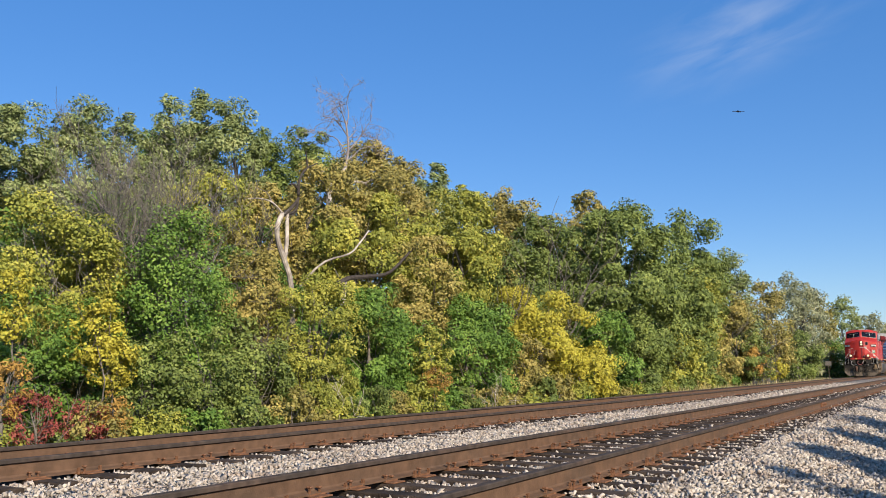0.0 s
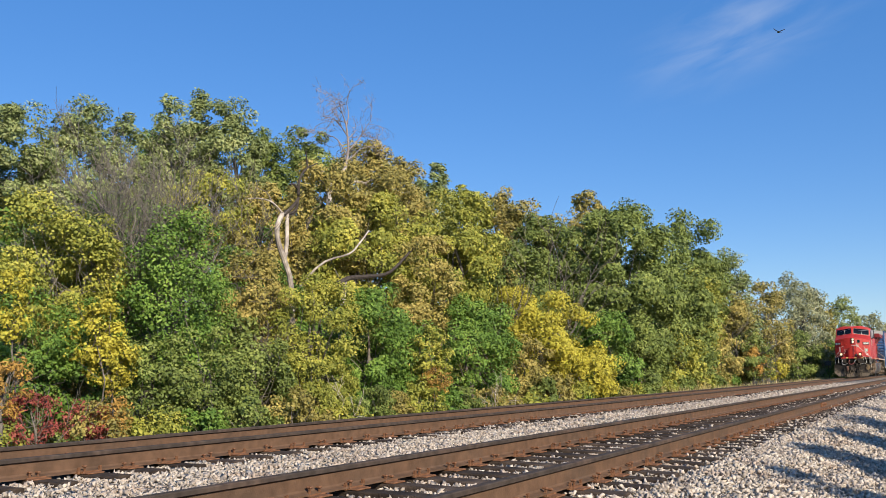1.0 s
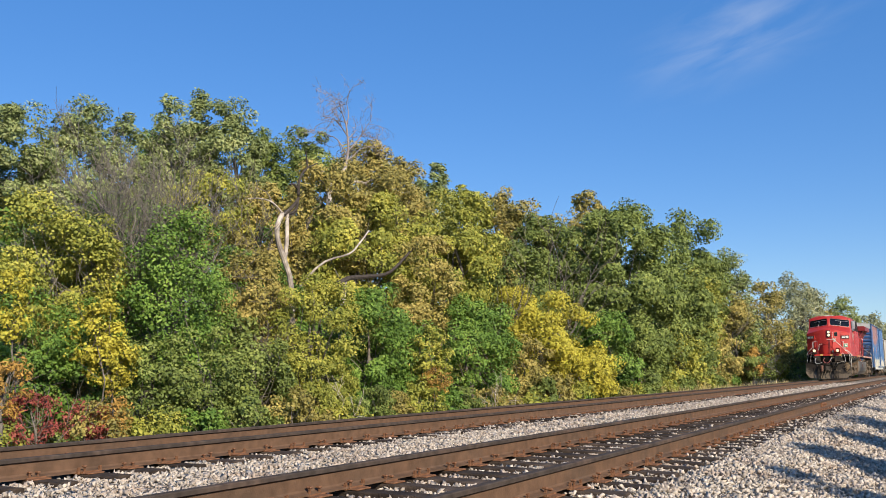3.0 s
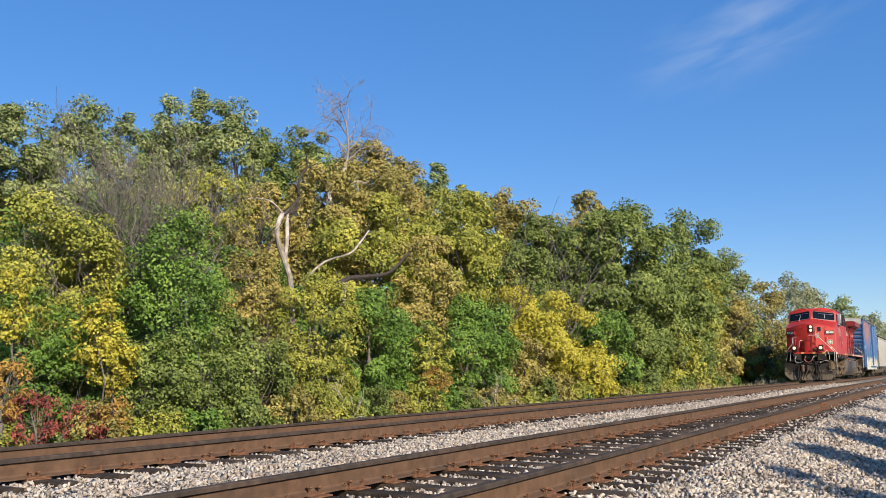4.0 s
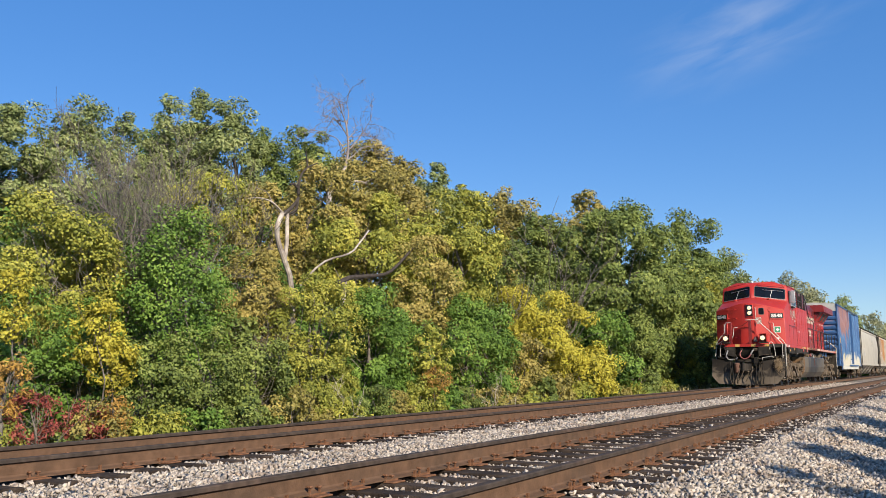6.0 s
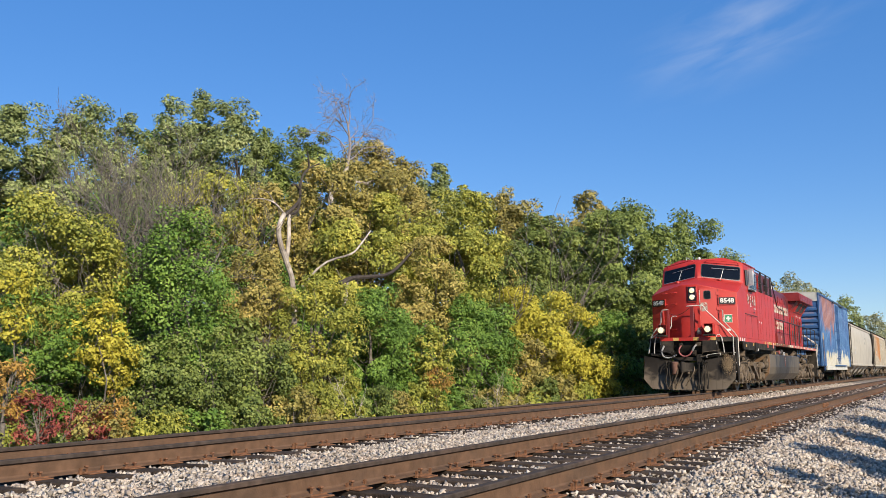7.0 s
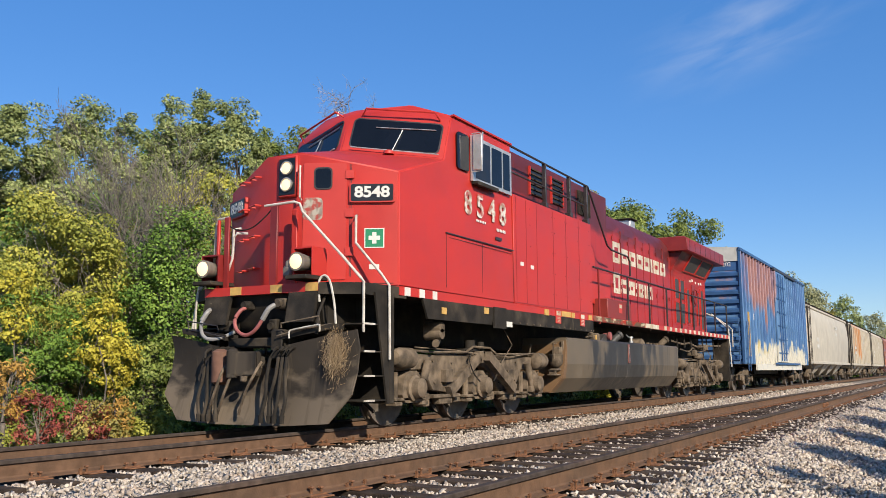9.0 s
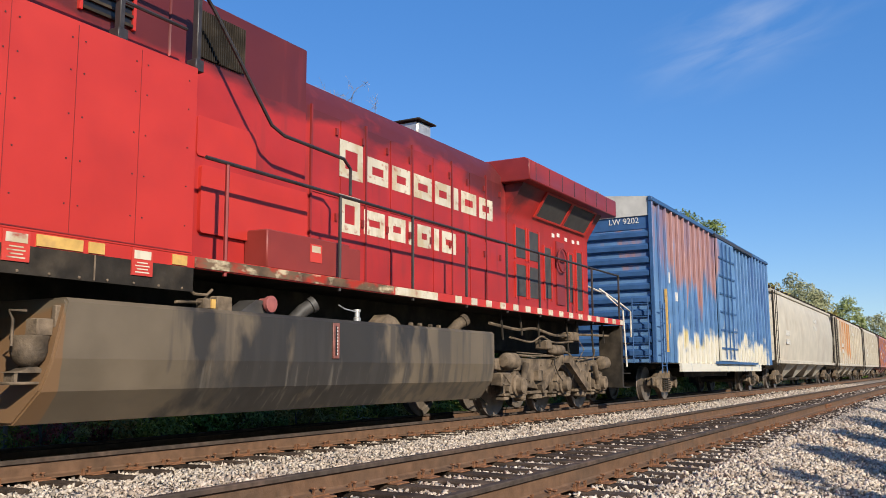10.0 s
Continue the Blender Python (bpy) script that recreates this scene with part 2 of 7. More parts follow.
M_AGED = weathered("aged cream paint", (0.60, 0.54, 0.42), [((0.36, 0.24, 0.10), (None, None, None), (None, None, None), 0.3, (2.5, 2, 2.5), 0.55, 0.55), ((0.30, 0.05, 0.03), (None, None, None), (None, None, None), 0.3, (7, 7, 9), 0.64, 0.9), ((0.42, 0.36, 0.26), (None, None, None), (None, None, None), 0.3, (12, 12, 2), 0.52, 0.4)], 0.6)
M_PLACARD = mat("red warning label", (0.50, 0.045, 0.03), 0.5, 0, 0.12, 6)
M_PEEL = weathered("peeled walkway stripe", (0.15, 0.095, 0.06), [((0.34, 0.03, 0.02), (None, None, None), (None, None, None), 0.3, (2.6, 3, 6), 0.56, 0.95), ((0.55, 0.45, 0.30), (None, None, None), (None, None, None), 0.3, (5, 5, 9), 0.60, 0.9), ((0.05, 0.04, 0.03), (None, None, None), (None, None, None), 0.3, (3, 3, 4), 0.55, 0.7)], 0.7)
M_BOXRED = mat("dull red box paint", (0.21, 0.026, 0.019), 0.55, 0, 0.12, 2.5, 0.03, 5, tint=(0.19, 0.03, 0.024), tmix=0.5, tscale=1.2)
M_HOPSTREAK = weathered("rust-streaked cream paint", (0.44, 0.39, 0.31), [((0.46, 0.20, 0.06), (1.5, None, 1.4), (8.5, None, None), 0.8, (2.2, 2, 0.22), 0.46, 0.9), ((0.30, 0.24, 0.18), (None, None, None), (None, None, None), 0.5, (2.0, 2, 0.25), 0.60, 0.5)], 0.65)
M_PATCH = weathered("bare metal and old primer", (0.40, 0.36, 0.29), [((0.32, 0.03, 0.02), (None, None, None), (None, None, None), 0.3, (9, 9, 11), 0.54, 0.95), ((0.16, 0.13, 0.10), (None, None, None), (None, None, None), 0.3, (14, 14, 6), 0.56, 0.7)], 0.5)
M_PLOW = weathered("scraped plow steel", (0.046, 0.038, 0.031), [((0.20, 0.155, 0.11), (None, None, None), (None, None, 0.95), 0.5, (3, 1.4, 3), 0.44, 0.65), ((0.09, 0.07, 0.05), (None, None, None), (None, None, None), 0.4, (3, 12, 1.2), 0.62, 0.6)], 0.85)

# ---- tools ----


def part(name, bm, material, parent=None, label="", smooth=True):
    me = bpy.data.meshes.new(name)
    bm.normal_update()
    bm.to_mesh(me)
    bm.free()
    for m in (material if isinstance(material, (list, tuple)) else [material]):
        me.materials.append(m)
    if smooth:
        me.polygons.foreach_set("use_smooth", [True] * len(me.polygons))
        me.set_sharp_from_angle(angle=radians(40))
    ob = new(name, me)
    ob.parent = parent
    return tagged(ob, label)


def box(bm, x0, x1, y0, y1, z0, z1, bev=0.0):
    g = bmesh.ops.create_cube(bm, size=1, matrix=Matrix.LocRotScale(((x0 + x1) / 2, (y0 + y1) / 2, (z0 + z1) / 2), None, (abs(x1 - x0), abs(y1 - y0), abs(z1 - z0))))
    if bev:
        es = list({e for v in g["verts"] for e in v.link_edges})
        bmesh.ops.bevel(bm, geom=es, offset=bev, segments=1, affect="EDGES", profile=0.5)
    return bm


def boxes(*rows, bev=0.0):
    bm = bmesh.new()
    for r in rows:
        box(bm, *r, bev=bev)
    return bm


def prism(bm, pts, axis, a, b):
    """A closed outline pushed from a to b along an axis. The outline holds the two other coordinates in xyz order."""
    def place(p, c):
        return {"x": (c, p[0], p[1]), "y": (p[0], c, p[1]), "z": (p[0], p[1], c)}[axis]
    va = [bm.verts.new(place(p, a)) for p in pts]
    vb = [bm.verts.new(place(p, b)) for p in pts]
    n = len(pts)
    fs = [bm.faces.new(va), bm.faces.new(vb[::-1])] + [bm.faces.new((va[i], vb[i], vb[(i + 1) % n], va[(i + 1) % n])) for i in range(n)]
    bmesh.ops.recalc_face_normals(bm, faces=fs)
    return bm


def tube(bm, pts, r, n=6, r2=None, caps=True):
    """A round bar along a line of points, tapering from r to r2."""
    pts = [Vector(p) for p in pts]
    rings = []
    ref = Vector((0, 0, 1))
    for i, p in enumerate(pts):
        d = (pts[min(i + 1, len(pts) - 1)] - pts[max(i - 1, 0)]).normalized()
        if abs(d.dot(ref)) > 0.95:
            ref = Vector((1, 0, 0)) if abs(d.x) < 0.9 else Vector((0, 1, 0))
        u = d.cross(ref).normalized()
        w = d.cross(u)
        k = i / max(len(pts) - 1, 1)
        rad = r + ((r2 if r2 is not None else r) - r) * k
        rings.append([bm.verts.new(p + (u * math.cos(2 * math.pi * j / n) + w * math.sin(2 * math.pi * j / n)) * rad) for j in range(n)])
    for a, b in zip(rings, rings[1:]):
        for j in range(n):
            bm.faces.new((a[j], a[(j + 1) % n], b[(j + 1) % n], b[j]))
    if caps:
        bm.faces.new(rings[0][::-1])
        bm.faces.new(rings[-1])
    return bm


def bend(pts, k=5):
    """A smooth line through the given points."""
    p = [Vector(q) for q in pts]
    p = [p[0] * 2 - p[1]] + p + [p[-1] * 2 - p[-2]]
    out = []
    for i in range(1, len(p) - 2):
        for j in range(k):
            t = j / k
            out.append(0.5 * (2 * p[i] + (p[i + 1] - p[i - 1]) * t + (2 * p[i - 1] - 5 * p[i] + 4 * p[i + 1] - p[i + 2]) * t * t + (3 * p[i] - p[i - 1] - 3 * p[i + 1] + p[i + 2]) * t ** 3))
    return out + [p[-2]]


def lathe(bm, prof, centre, axis="y", n=20):
    """A turned body: prof rows are (place along the axis, radius)."""
    rings = []
    for c, r in prof:
        ring = []
        for j in range(n):
            a = 2 * math.pi * j / n
            q = {"y": (r * math.cos(a), c, r * math.sin(a)), "x": (c, r * math.cos(a), r * math.sin(a)), "z": (r * math.cos(a), r * math.sin(a), c)}[axis]
            ring.append(bm.verts.new(Vector(q) + Vector(centre)))
        rings.append(ring)
    fs = []
    for a, b in zip(rings, rings[1:]):
        for j in range(n):
            fs.append(bm.faces.new((a[j], a[(j + 1) % n], b[(j + 1) % n], b[j])))
    fs += [bm.faces.new(rings[0]), bm.faces.new(rings[-1])]
    bmesh.ops.recalc_face_normals(bm, faces=fs)
    return bm


def raw(name, verts, faces, material, parent=None, label=""):
    """A mesh straight from arrays, for great numbers of small faces."""
    me = bpy.data.meshes.new(name)
    verts, faces = np.asarray(verts, np.float32), np.asarray(faces, np.int32)
    me.vertices.add(len(verts))
    me.vertices.foreach_set("co", verts.ravel())
    k = faces.shape[1]
    me.loops.add(faces.size)
    me.loops.foreach_set("vertex_index", faces.ravel())
    me.polygons.add(len(faces))
    me.polygons.foreach_set("loop_start", np.arange(0, faces.size, k, dtype=np.int32))
    me.update(calc_edges=True)
    me.materials.append(material)
    ob = new(name, me)
    ob.parent = parent
    return tagged(ob, label)


def empty(name, m, label, category, group=""):
    ob = new(name)
    ob.matrix_world = m
    return tagged(ob, label, category, group)


rng = np.random.default_rng(7)

# ---- ground and track ----


def bed_height(y):
    """Cross-section of the ballast over both tracks."""
    low = (0.024 if abs(y - D1) < 0.9 else 0.038) if abs(y - D1) < 1.45 else 0.010 if min(abs(y - D1), abs(y - D2)) < 0.95 else (0.006 if min(abs(y - D1), abs(y - D2)) < 1.4 else 0.0)
    return -low + float(np.interp(y, [-6, -2.2, 0.3, 1.7, 2.3, 9.6, 10.4, 12.2], [-1.1, -1.02, -0.62, -0.255, -0.200, -0.190, -0.30, -1.05]))


def build_ground():
    ys = [-900, -200, -60, -20, -8, 8, 14, 20, 30, 60, 120, 300, 900]
    xs = [-900, -300, -100, -30, 0, 30, 60, 100, 160, 300, 600, 1500]
    v = [(x, y, -1.0 - (0.15 if 8 <= y <= 8 else 0) + (0.012 * (min(y, 60) - 14) if y > 14 else 0)) for x in xs for y in ys]
    n = len(ys)
    f = [(i * n + j, (i + 1) * n + j, (i + 1) * n + j + 1, i * n + j + 1) for i in range(len(xs) - 1) for j in range(n - 1)]
    ob = raw("ground", v, f, M_EARTH)
    tagged(ob, "dark earth and dead leaves under the trees", "ground", kind="structure")
    ys = [-6, -2.2, -1, 0.3, 0.9, 1.4, 1.7, 2.3] + [2.6 + 0.35 * i for i in range(20)] + [9.6, 10.0, 10.4, 11.2, 12.2]
    xs = [-60, -20] + [-4 + 0.35 * i for i in range(150)] + [50, 60, 80, 120, 200, 330]
    v = [(x, y, bed_height(y) - 0.03 + 0.025 * noise.noise((x * 1.3, y * 1.3, 0))) for x in xs for y in ys]
    n = len(ys)
    f = [(i * n + j, (i + 1) * n + j, (i + 1) * n + j + 1, i * n + j + 1) for i in range(len(xs) - 1) for j in range(n - 1)]
    ob = raw("ballast_bed", v, f, M_BED)
    tagged(ob, "pale crushed limestone ballast under both tracks", "ballast", kind="structure")


def stone_shapes(k=10):
    """Broken stones: hulls of a few random points."""
    shapes = []
    for i in range(k):
        bm = bmesh.new()
        for j in range(7):
            d = Vector(rng.normal(0, 1, 3)).normalized() * rng.uniform(0.85, 1.15)
            bm.verts.new(d)
        bmesh.ops.convex_hull(bm, input=bm.verts[:])
        bmesh.ops.delete(bm, geom=[v for v in bm.verts if not v.link_faces], context="VERTS")
        bm.verts.index_update()
        vs = np.array([v.co[:] for v in bm.verts])
        fs = np.array([[v.index for v in f.verts] for f in bm.faces if len(f.verts) == 3])
        bm.free()
        shapes.append((vs, fs))
    return shapes


def scatter_stones(name, x0, x1, y0, y1, per_m2, size, label, keep=None, lift=0.0):
    shapes = stone_shapes()
    n = int((x1 - x0) * (y1 - y0) * per_m2)
    V, F, base = [], [], 0
    xs, ys = rng.uniform(x0, x1, n), rng.uniform(y0, y1, n)
    for x, y in zip(xs, ys):
        if keep and not keep(x, y):
            continue
        vs, fs = shapes[rng.integers(len(shapes))]
        a, b, c = rng.uniform(0, 6.28), *rng.normal(0, 0.55, 2)
        ca, sa, cb, sb, cc, sc = math.cos(a), math.sin(a), math.cos(b), math.sin(b), math.cos(c), math.sin(c)
        rot = np.array([[ca * cb, ca * sb * sc - sa * cc, ca * sb * cc + sa * sc], [sa * cb, sa * sb * sc + ca * cc, sa * sb * cc - ca * sc], [-sb, cb * sc, cb * cc]])
        s = size * rng.choice([0.55, 0.75, 0.95, 1.1, 1.35]) * np.array([rng.uniform(0.9, 1.25), rng.uniform(0.7, 1), rng.uniform(0.5, 0.85)])
        V.append((vs * s) @ rot.T + (x, y, bed_height(y) + lift + rng.uniform(-0.012, 0.016)))
        F.append(fs + base)
        base += len(vs)
    ob = raw(name, np.vstack(V), np.vstack(F), M_STONE)
    return tagged(ob, label, "ballast", kind="stuff")


def rail_piece(name, half, y, materials, parent=None):
    """One length of rolled steel along the track; half is its outline on one side, from the top down."""
    bm = bmesh.new()
    pts = [(y + a, b) for a, b in half] + [(y - a, b) for a, b in half[::-1]]
    xs = [-60, -20, -5, 0, 3, 6, 9, 12, 16, 20, 25, 30, 40, 60, 100, 180, 330]
    rows = [[bm.verts.new((x, p[0], p[1])) for p in pts] for x in xs]
    n = len(pts)
    for a, b in zip(rows, rows[1:]):
        for j in range(n):
            f = bm.faces.new((a[j], b[j], b[(j + 1) % n], a[(j + 1) % n]))
            if j == n - 1 and len(materials) > 1:
                f.material_index = 1
    bm.faces.new(rows[0])
    bm.faces.new(rows[-1][::-1])
    bmesh.ops.recalc_face_normals(bm, faces=bm.faces[:])
    return part(name, bm, materials, parent, smooth=False)


def build_rail(y, label, dz):
    ob = rail_piece("rail", [(a, b + dz) for a, b in ((0.011, -0.046), (0.009, -0.145), (0.022, -0.160), (0.0762, -0.173), (0.0762, -0.186))], y, [M_RAIL])
    tagged(ob, label, "rail", "steel rails of the two tracks")
    rail_piece("rail_head", [(a, b + dz) for a, b in ((0.030, 0.0), (0.0375, -0.008), (0.0375, -0.036), (0.014, -0.047))], y, [M_RAILTOP], ob)


def build_track(yc, x0, x1, near_to, group):
    tie_shapes = []
    for i in range(4):
        bm = boxes((-0.112, 0.112, -1.3, 1.3, -0.375, -0.200), bev=0.012)
        bmesh.ops.subdivide_edges(bm, edges=[e for e in bm.edges if e.calc_length() > 1], cuts=8)
        for v in bm.verts:
            v.co += Vector((random.uniform(-1, 1) * 0.008, 0, random.uniform(-1, 1) * 0.005))
        me = bpy.data.meshes.new("wooden_tie")
        bm.to_mesh(me)
        bm.free()
        me.materials.append(M_TIE)
        tie_shapes.append(me)
    bm = boxes((-0.098, 0.098, -0.19, 0.19, -0.200, -0.1865), bev=0.004)
    box(bm, -0.098, 0.098, -0.112, -0.079, -0.187, -0.175)
    box(bm, -0.098, 0.098, 0.079, 0.112, -0.187, -0.175)
    plate = bpy.data.meshes.new("tie_plate")
    bm.to_mesh(plate)
    bm.free()
    plate.materials.append(M_PLATE)
    bm = bmesh.new()
    box(bm, -0.009, 0.009, -0.009, 0.009, -0.20, -0.145, bev=0.002)
    box(bm, -0.017, 0.017, -0.026, 0.018, -0.156, -0.138, bev=0.005)
    spike = bpy.data.meshes.new("spike")
    bm.to_mesh(spike)
    bm.free()
    spike.materials.append(M_PLATE)
    bm = bmesh.new()
    prism(bm, [(-0.10, -0.195), (0.085, -0.195), (0.10, -0.150), (0.082, -0.140), (0.070, -0.178), (-0.072, -0.178), (-0.078, -0.135), (-0.098, -0.130)], "x", -0.012, 0.012)
    anchor = bpy.data.meshes.new("rail_anchor")
    bm.to_mesh(anchor)
    bm.free()
    anchor.materials.append(M_PLATE)
    x, i = x0, 0
    while x < x1:
        t = new("wooden_tie", tie_shapes[i % 4])
        t.matrix_world = pose(x + random.uniform(-0.02, 0.02), yc + random.uniform(-0.03, 0.03), random.uniform(-0.006, 0.002) + CANT / 2, math.degrees(math.atan(CANT / GAUGE)) * (1 if yc == D1 else -1), 0, random.uniform(-0.8, 0.8))
        tagged(t, "dark creosoted wooden tie bedded in pale ballast", "railway tie", group)
        for side in (-1, 1):
            p = new("tie_plate", plate)
            p.parent, p.location = t, (0, side * GAUGE / 2, 0.002)
            if x < near_to:
                for sx, sy in ((-0.055, -0.088), (0.055, 0.088), (0.04, -0.088))[:2 + i % 2]:
                    s = new("spike", spike)
                    s.parent = p
                    s.location = (sx, sy, random.uniform(-0.004, 0.022))
                    s.rotation_euler = (0, random.uniform(-0.1, 0.1), math.pi if sy < 0 else 0)
                if i % 2 == 0:
                    for sx in (-0.125, 0.125):
                        a = new("rail_anchor", anchor)
                        a.parent = t
                        a.location = (sx, side * GAUGE / 2, 0)
        x += TIE
        i += 1


build_ground()
for yc, which in ((D1, "near"), (D2, "far")):
    for s in (-1, 1):
        build_rail(yc + s * GAUGE / 2, "brown rusted steel rail with a dark worn head", CANT if (s > 0) == (yc == D1) else 0.0)
build_track(D1, 0.9 - 16 * TIE, 70, 17, "ties of the open track")
build_track(D2, 0.6 - 16 * TIE, 70, 17, "ties of the track that carries the train")


def off_rails(x, y):
    return all(abs(y - c - s * GAUGE / 2) > 0.10 for c in (D1, D2) for s in (-1, 1))


def between(x, y):
    for c, x0 in ((D1, 0.9), (D2, 0.6)):
        if abs(y - c) < 1.36:
            k = (x - x0) / TIE
            if abs(k - round(k)) * TIE < 0.135:
                return False
    return off_rails(x, y)


scatter_stones("ballast_stones", 4.2, 14, 1.6, 7.4, 560, 0.031, "loose pale limestone ballast stones", between)
scatter_stones("ballast_stones", 14, 32, 1.6, 7.6, 200, 0.040, "loose pale limestone ballast stones", between)
scatter_stones("ballast_stones", 6.5, 15, -0.6, 1.6, 560, 0.032, "loose pale limestone stones on the ballast shoulder")
scatter_stones("ballast_stones", 15, 30, -1.2, 1.6, 260, 0.038, "loose pale limestone stones on the ballast shoulder")
scatter_stones("ballast_stones", 32, 70, 1.0, 8.0, 45, 0.065, "loose pale limestone ballast stones", between)

# a bolted joint in the near rail
for xj, yj in ((25.0, D1 - GAUGE / 2), (41.0, D1 + GAUGE / 2)):
    rail_ob = min((o for o in bpy.data.objects if o.name.startswith("rail") and o.type == "MESH" and o.name.split(".")[0] == "rail"), key=lambda o: abs(o.data.vertices[0].co.y - yj))
    for sd in (-1, 1):
        bm = boxes((xj - 0.45, xj + 0.45, *sorted((yj + sd * 0.010, yj + sd * 0.042)), -0.158, -0.048), bev=0.006)
        for k in range(4):
            box(bm, xj - 0.33 + k * 0.22, xj - 0.29 + k * 0.22, *sorted((yj + sd * 0.042, yj + sd * 0.065)), -0.12, -0.08, bev=0.004)
        part("joint_bar", bm, M_PLATE, rail_ob, "bolted joint bar")
    part("joint_gap", boxes((xj - 0.006, xj + 0.006, yj - 0.040, yj + 0.040, -0.05, 0.0015)), M_HAND, rail_ob)

# ---- trees and shrubs ----
L_GREEN = leaf_mat("mid-green leaves", [(0.040, 0.058, 0.012), (0.142, 0.180, 0.036), (0.30, 0.33, 0.075)])
L_DARK = leaf_mat("deep green leaves", [(0.0274, 0.056, 0.00936), (0.104, 0.184, 0.0246), (0.228, 0.321, 0.0463)])
L_OLIVE = leaf_mat("olive autumn leaves", [(0.0784, 0.0729, 0.0163), (0.268, 0.224, 0.0518), (0.492, 0.367, 0.0978)])
L_LIME = leaf_mat("yellow-green leaves", [(0.066, 0.082, 0.0115), (0.245, 0.252, 0.034), (0.50, 0.43, 0.062)])
L_GOLD = leaf_mat("golden yellow leaves", [(0.115, 0.11, 0.011), (0.37, 0.315, 0.025), (0.49, 0.44, 0.042)])
L_RUST = leaf_mat("orange and brown leaves", [(0.112, 0.0724, 0.0155), (0.381, 0.212, 0.0392), (0.63, 0.369, 0.0693)])
L_RED = leaf_mat("dark red leaves", [(0.09, 0.022, 0.018), (0.27, 0.06, 0.045), (0.42, 0.14, 0.08)])
L_PALE = leaf_mat("grey-green poplar leaves", [(0.0558, 0.0748, 0.0218), (0.191, 0.225, 0.0725), (0.399, 0.404, 0.159)])
# distance haze is mixed into this paler, greyer leaf ramp
L_HAZED = leaf_mat("far leaves with haze in their colour", [(0.10, 0.11, 0.060), (0.23, 0.235, 0.12), (0.38, 0.37, 0.20)])
L_DRYSTRAW = leaf_mat("pale dry straw", [(0.09, 0.055, 0.025), (0.21, 0.14, 0.07), (0.36, 0.26, 0.15)])
L_DRY = leaf_mat("dry grass", [(0.27, 0.203, 0.081), (0.486, 0.378, 0.176), (0.648, 0.54, 0.27)], 0.2)


LEAFY = 4.8  # layers of leaf over a crown


def leaves(name, centres, spread, per, size, material, parent, heart, narrow=0.72):
    """A crown: mounds of leaves round the given twig ends, each leaf a blade folded along its rib."""
    n = len(centres) * per
    c = np.repeat(centres, per, axis=0)
    d0 = rng.normal(0, 1, (n, 3)) + np.array([0, 0, 0.25])
    d0 /= np.linalg.norm(d0, axis=1, keepdims=True)
    reach = np.repeat(rng.uniform(0.65, 1.25, (len(centres), 1)), per, axis=0)
    off = d0 * spread * (rng.uniform(0.2, 1.0, (n, 1)) ** 0.4 + rng.normal(0, 0.06, (n, 1))) * reach * np.array([1, 1, 0.78])
    p = c + off
    out = (p - heart) / (np.linalg.norm(p - heart, axis=1, keepdims=True) + 1e-6) * 0.5 + d0 * 0.8
    out /= np.linalg.norm(out, axis=1, keepdims=True) + 1e-6
    nor = out * 0.8 + np.array([-0.05, -0.15, 0.30]) + rng.normal(0, 0.45, (n, 3))
    nor /= np.linalg.norm(nor, axis=1, keepdims=True)
    d = rng.normal(0, 1, (n, 3)) + np.array([0, 0, -0.5])
    d -= nor * (d * nor).sum(1, keepdims=True)
    d /= np.linalg.norm(d, axis=1, keepdims=True)
    s = np.cross(nor, d)
    L = size * rng.uniform(0.6, 1.35, (n, 1))
    W = L * narrow * rng.uniform(0.8, 1.2, (n, 1))
    if size > 0.07:   # high or far crowns: a plain three-cornered blade
        v = np.stack([p - d * L * 0.45 + s * W * 0.5, p - d * L * 0.45 - s * W * 0.5, p + d * L * 0.55], 1)
        return raw(name, v.reshape(-1, 3), np.arange(n * 3).reshape(-1, 3), material, parent)
    fold = nor * W * rng.uniform(0.05, 0.25, (n, 1))
    v = np.empty((n, 4, 3))
    v[:, 0] = p - d * L * 0.5
    v[:, 1] = p - d * L * 0.08 + s * W * 0.5 + fold
    v[:, 2] = p + d * L * 0.5
    v[:, 3] = p - d * L * 0.08 - s * W * 0.5 + fold
    return raw(name, v.reshape(-1, 3), np.arange(n * 4).reshape(-1, 4), material, parent)


def limb(bm, a, b, r, r2, bend=0.12, n=5, steps=5):
    a, b = Vector(a), Vector(b)
    ln = (b - a).length
    w = Vector(rng.normal(0, bend * ln, 3))
    w2 = Vector(rng.normal(0, bend * ln * 0.4, 3))
    tube(bm, [a.lerp(b, k / steps) + w * math.sin(math.pi * k / steps) + w2 * math.sin(2 * math.pi * k / steps) for k in range(steps + 1)], r, n, r2, caps=False)


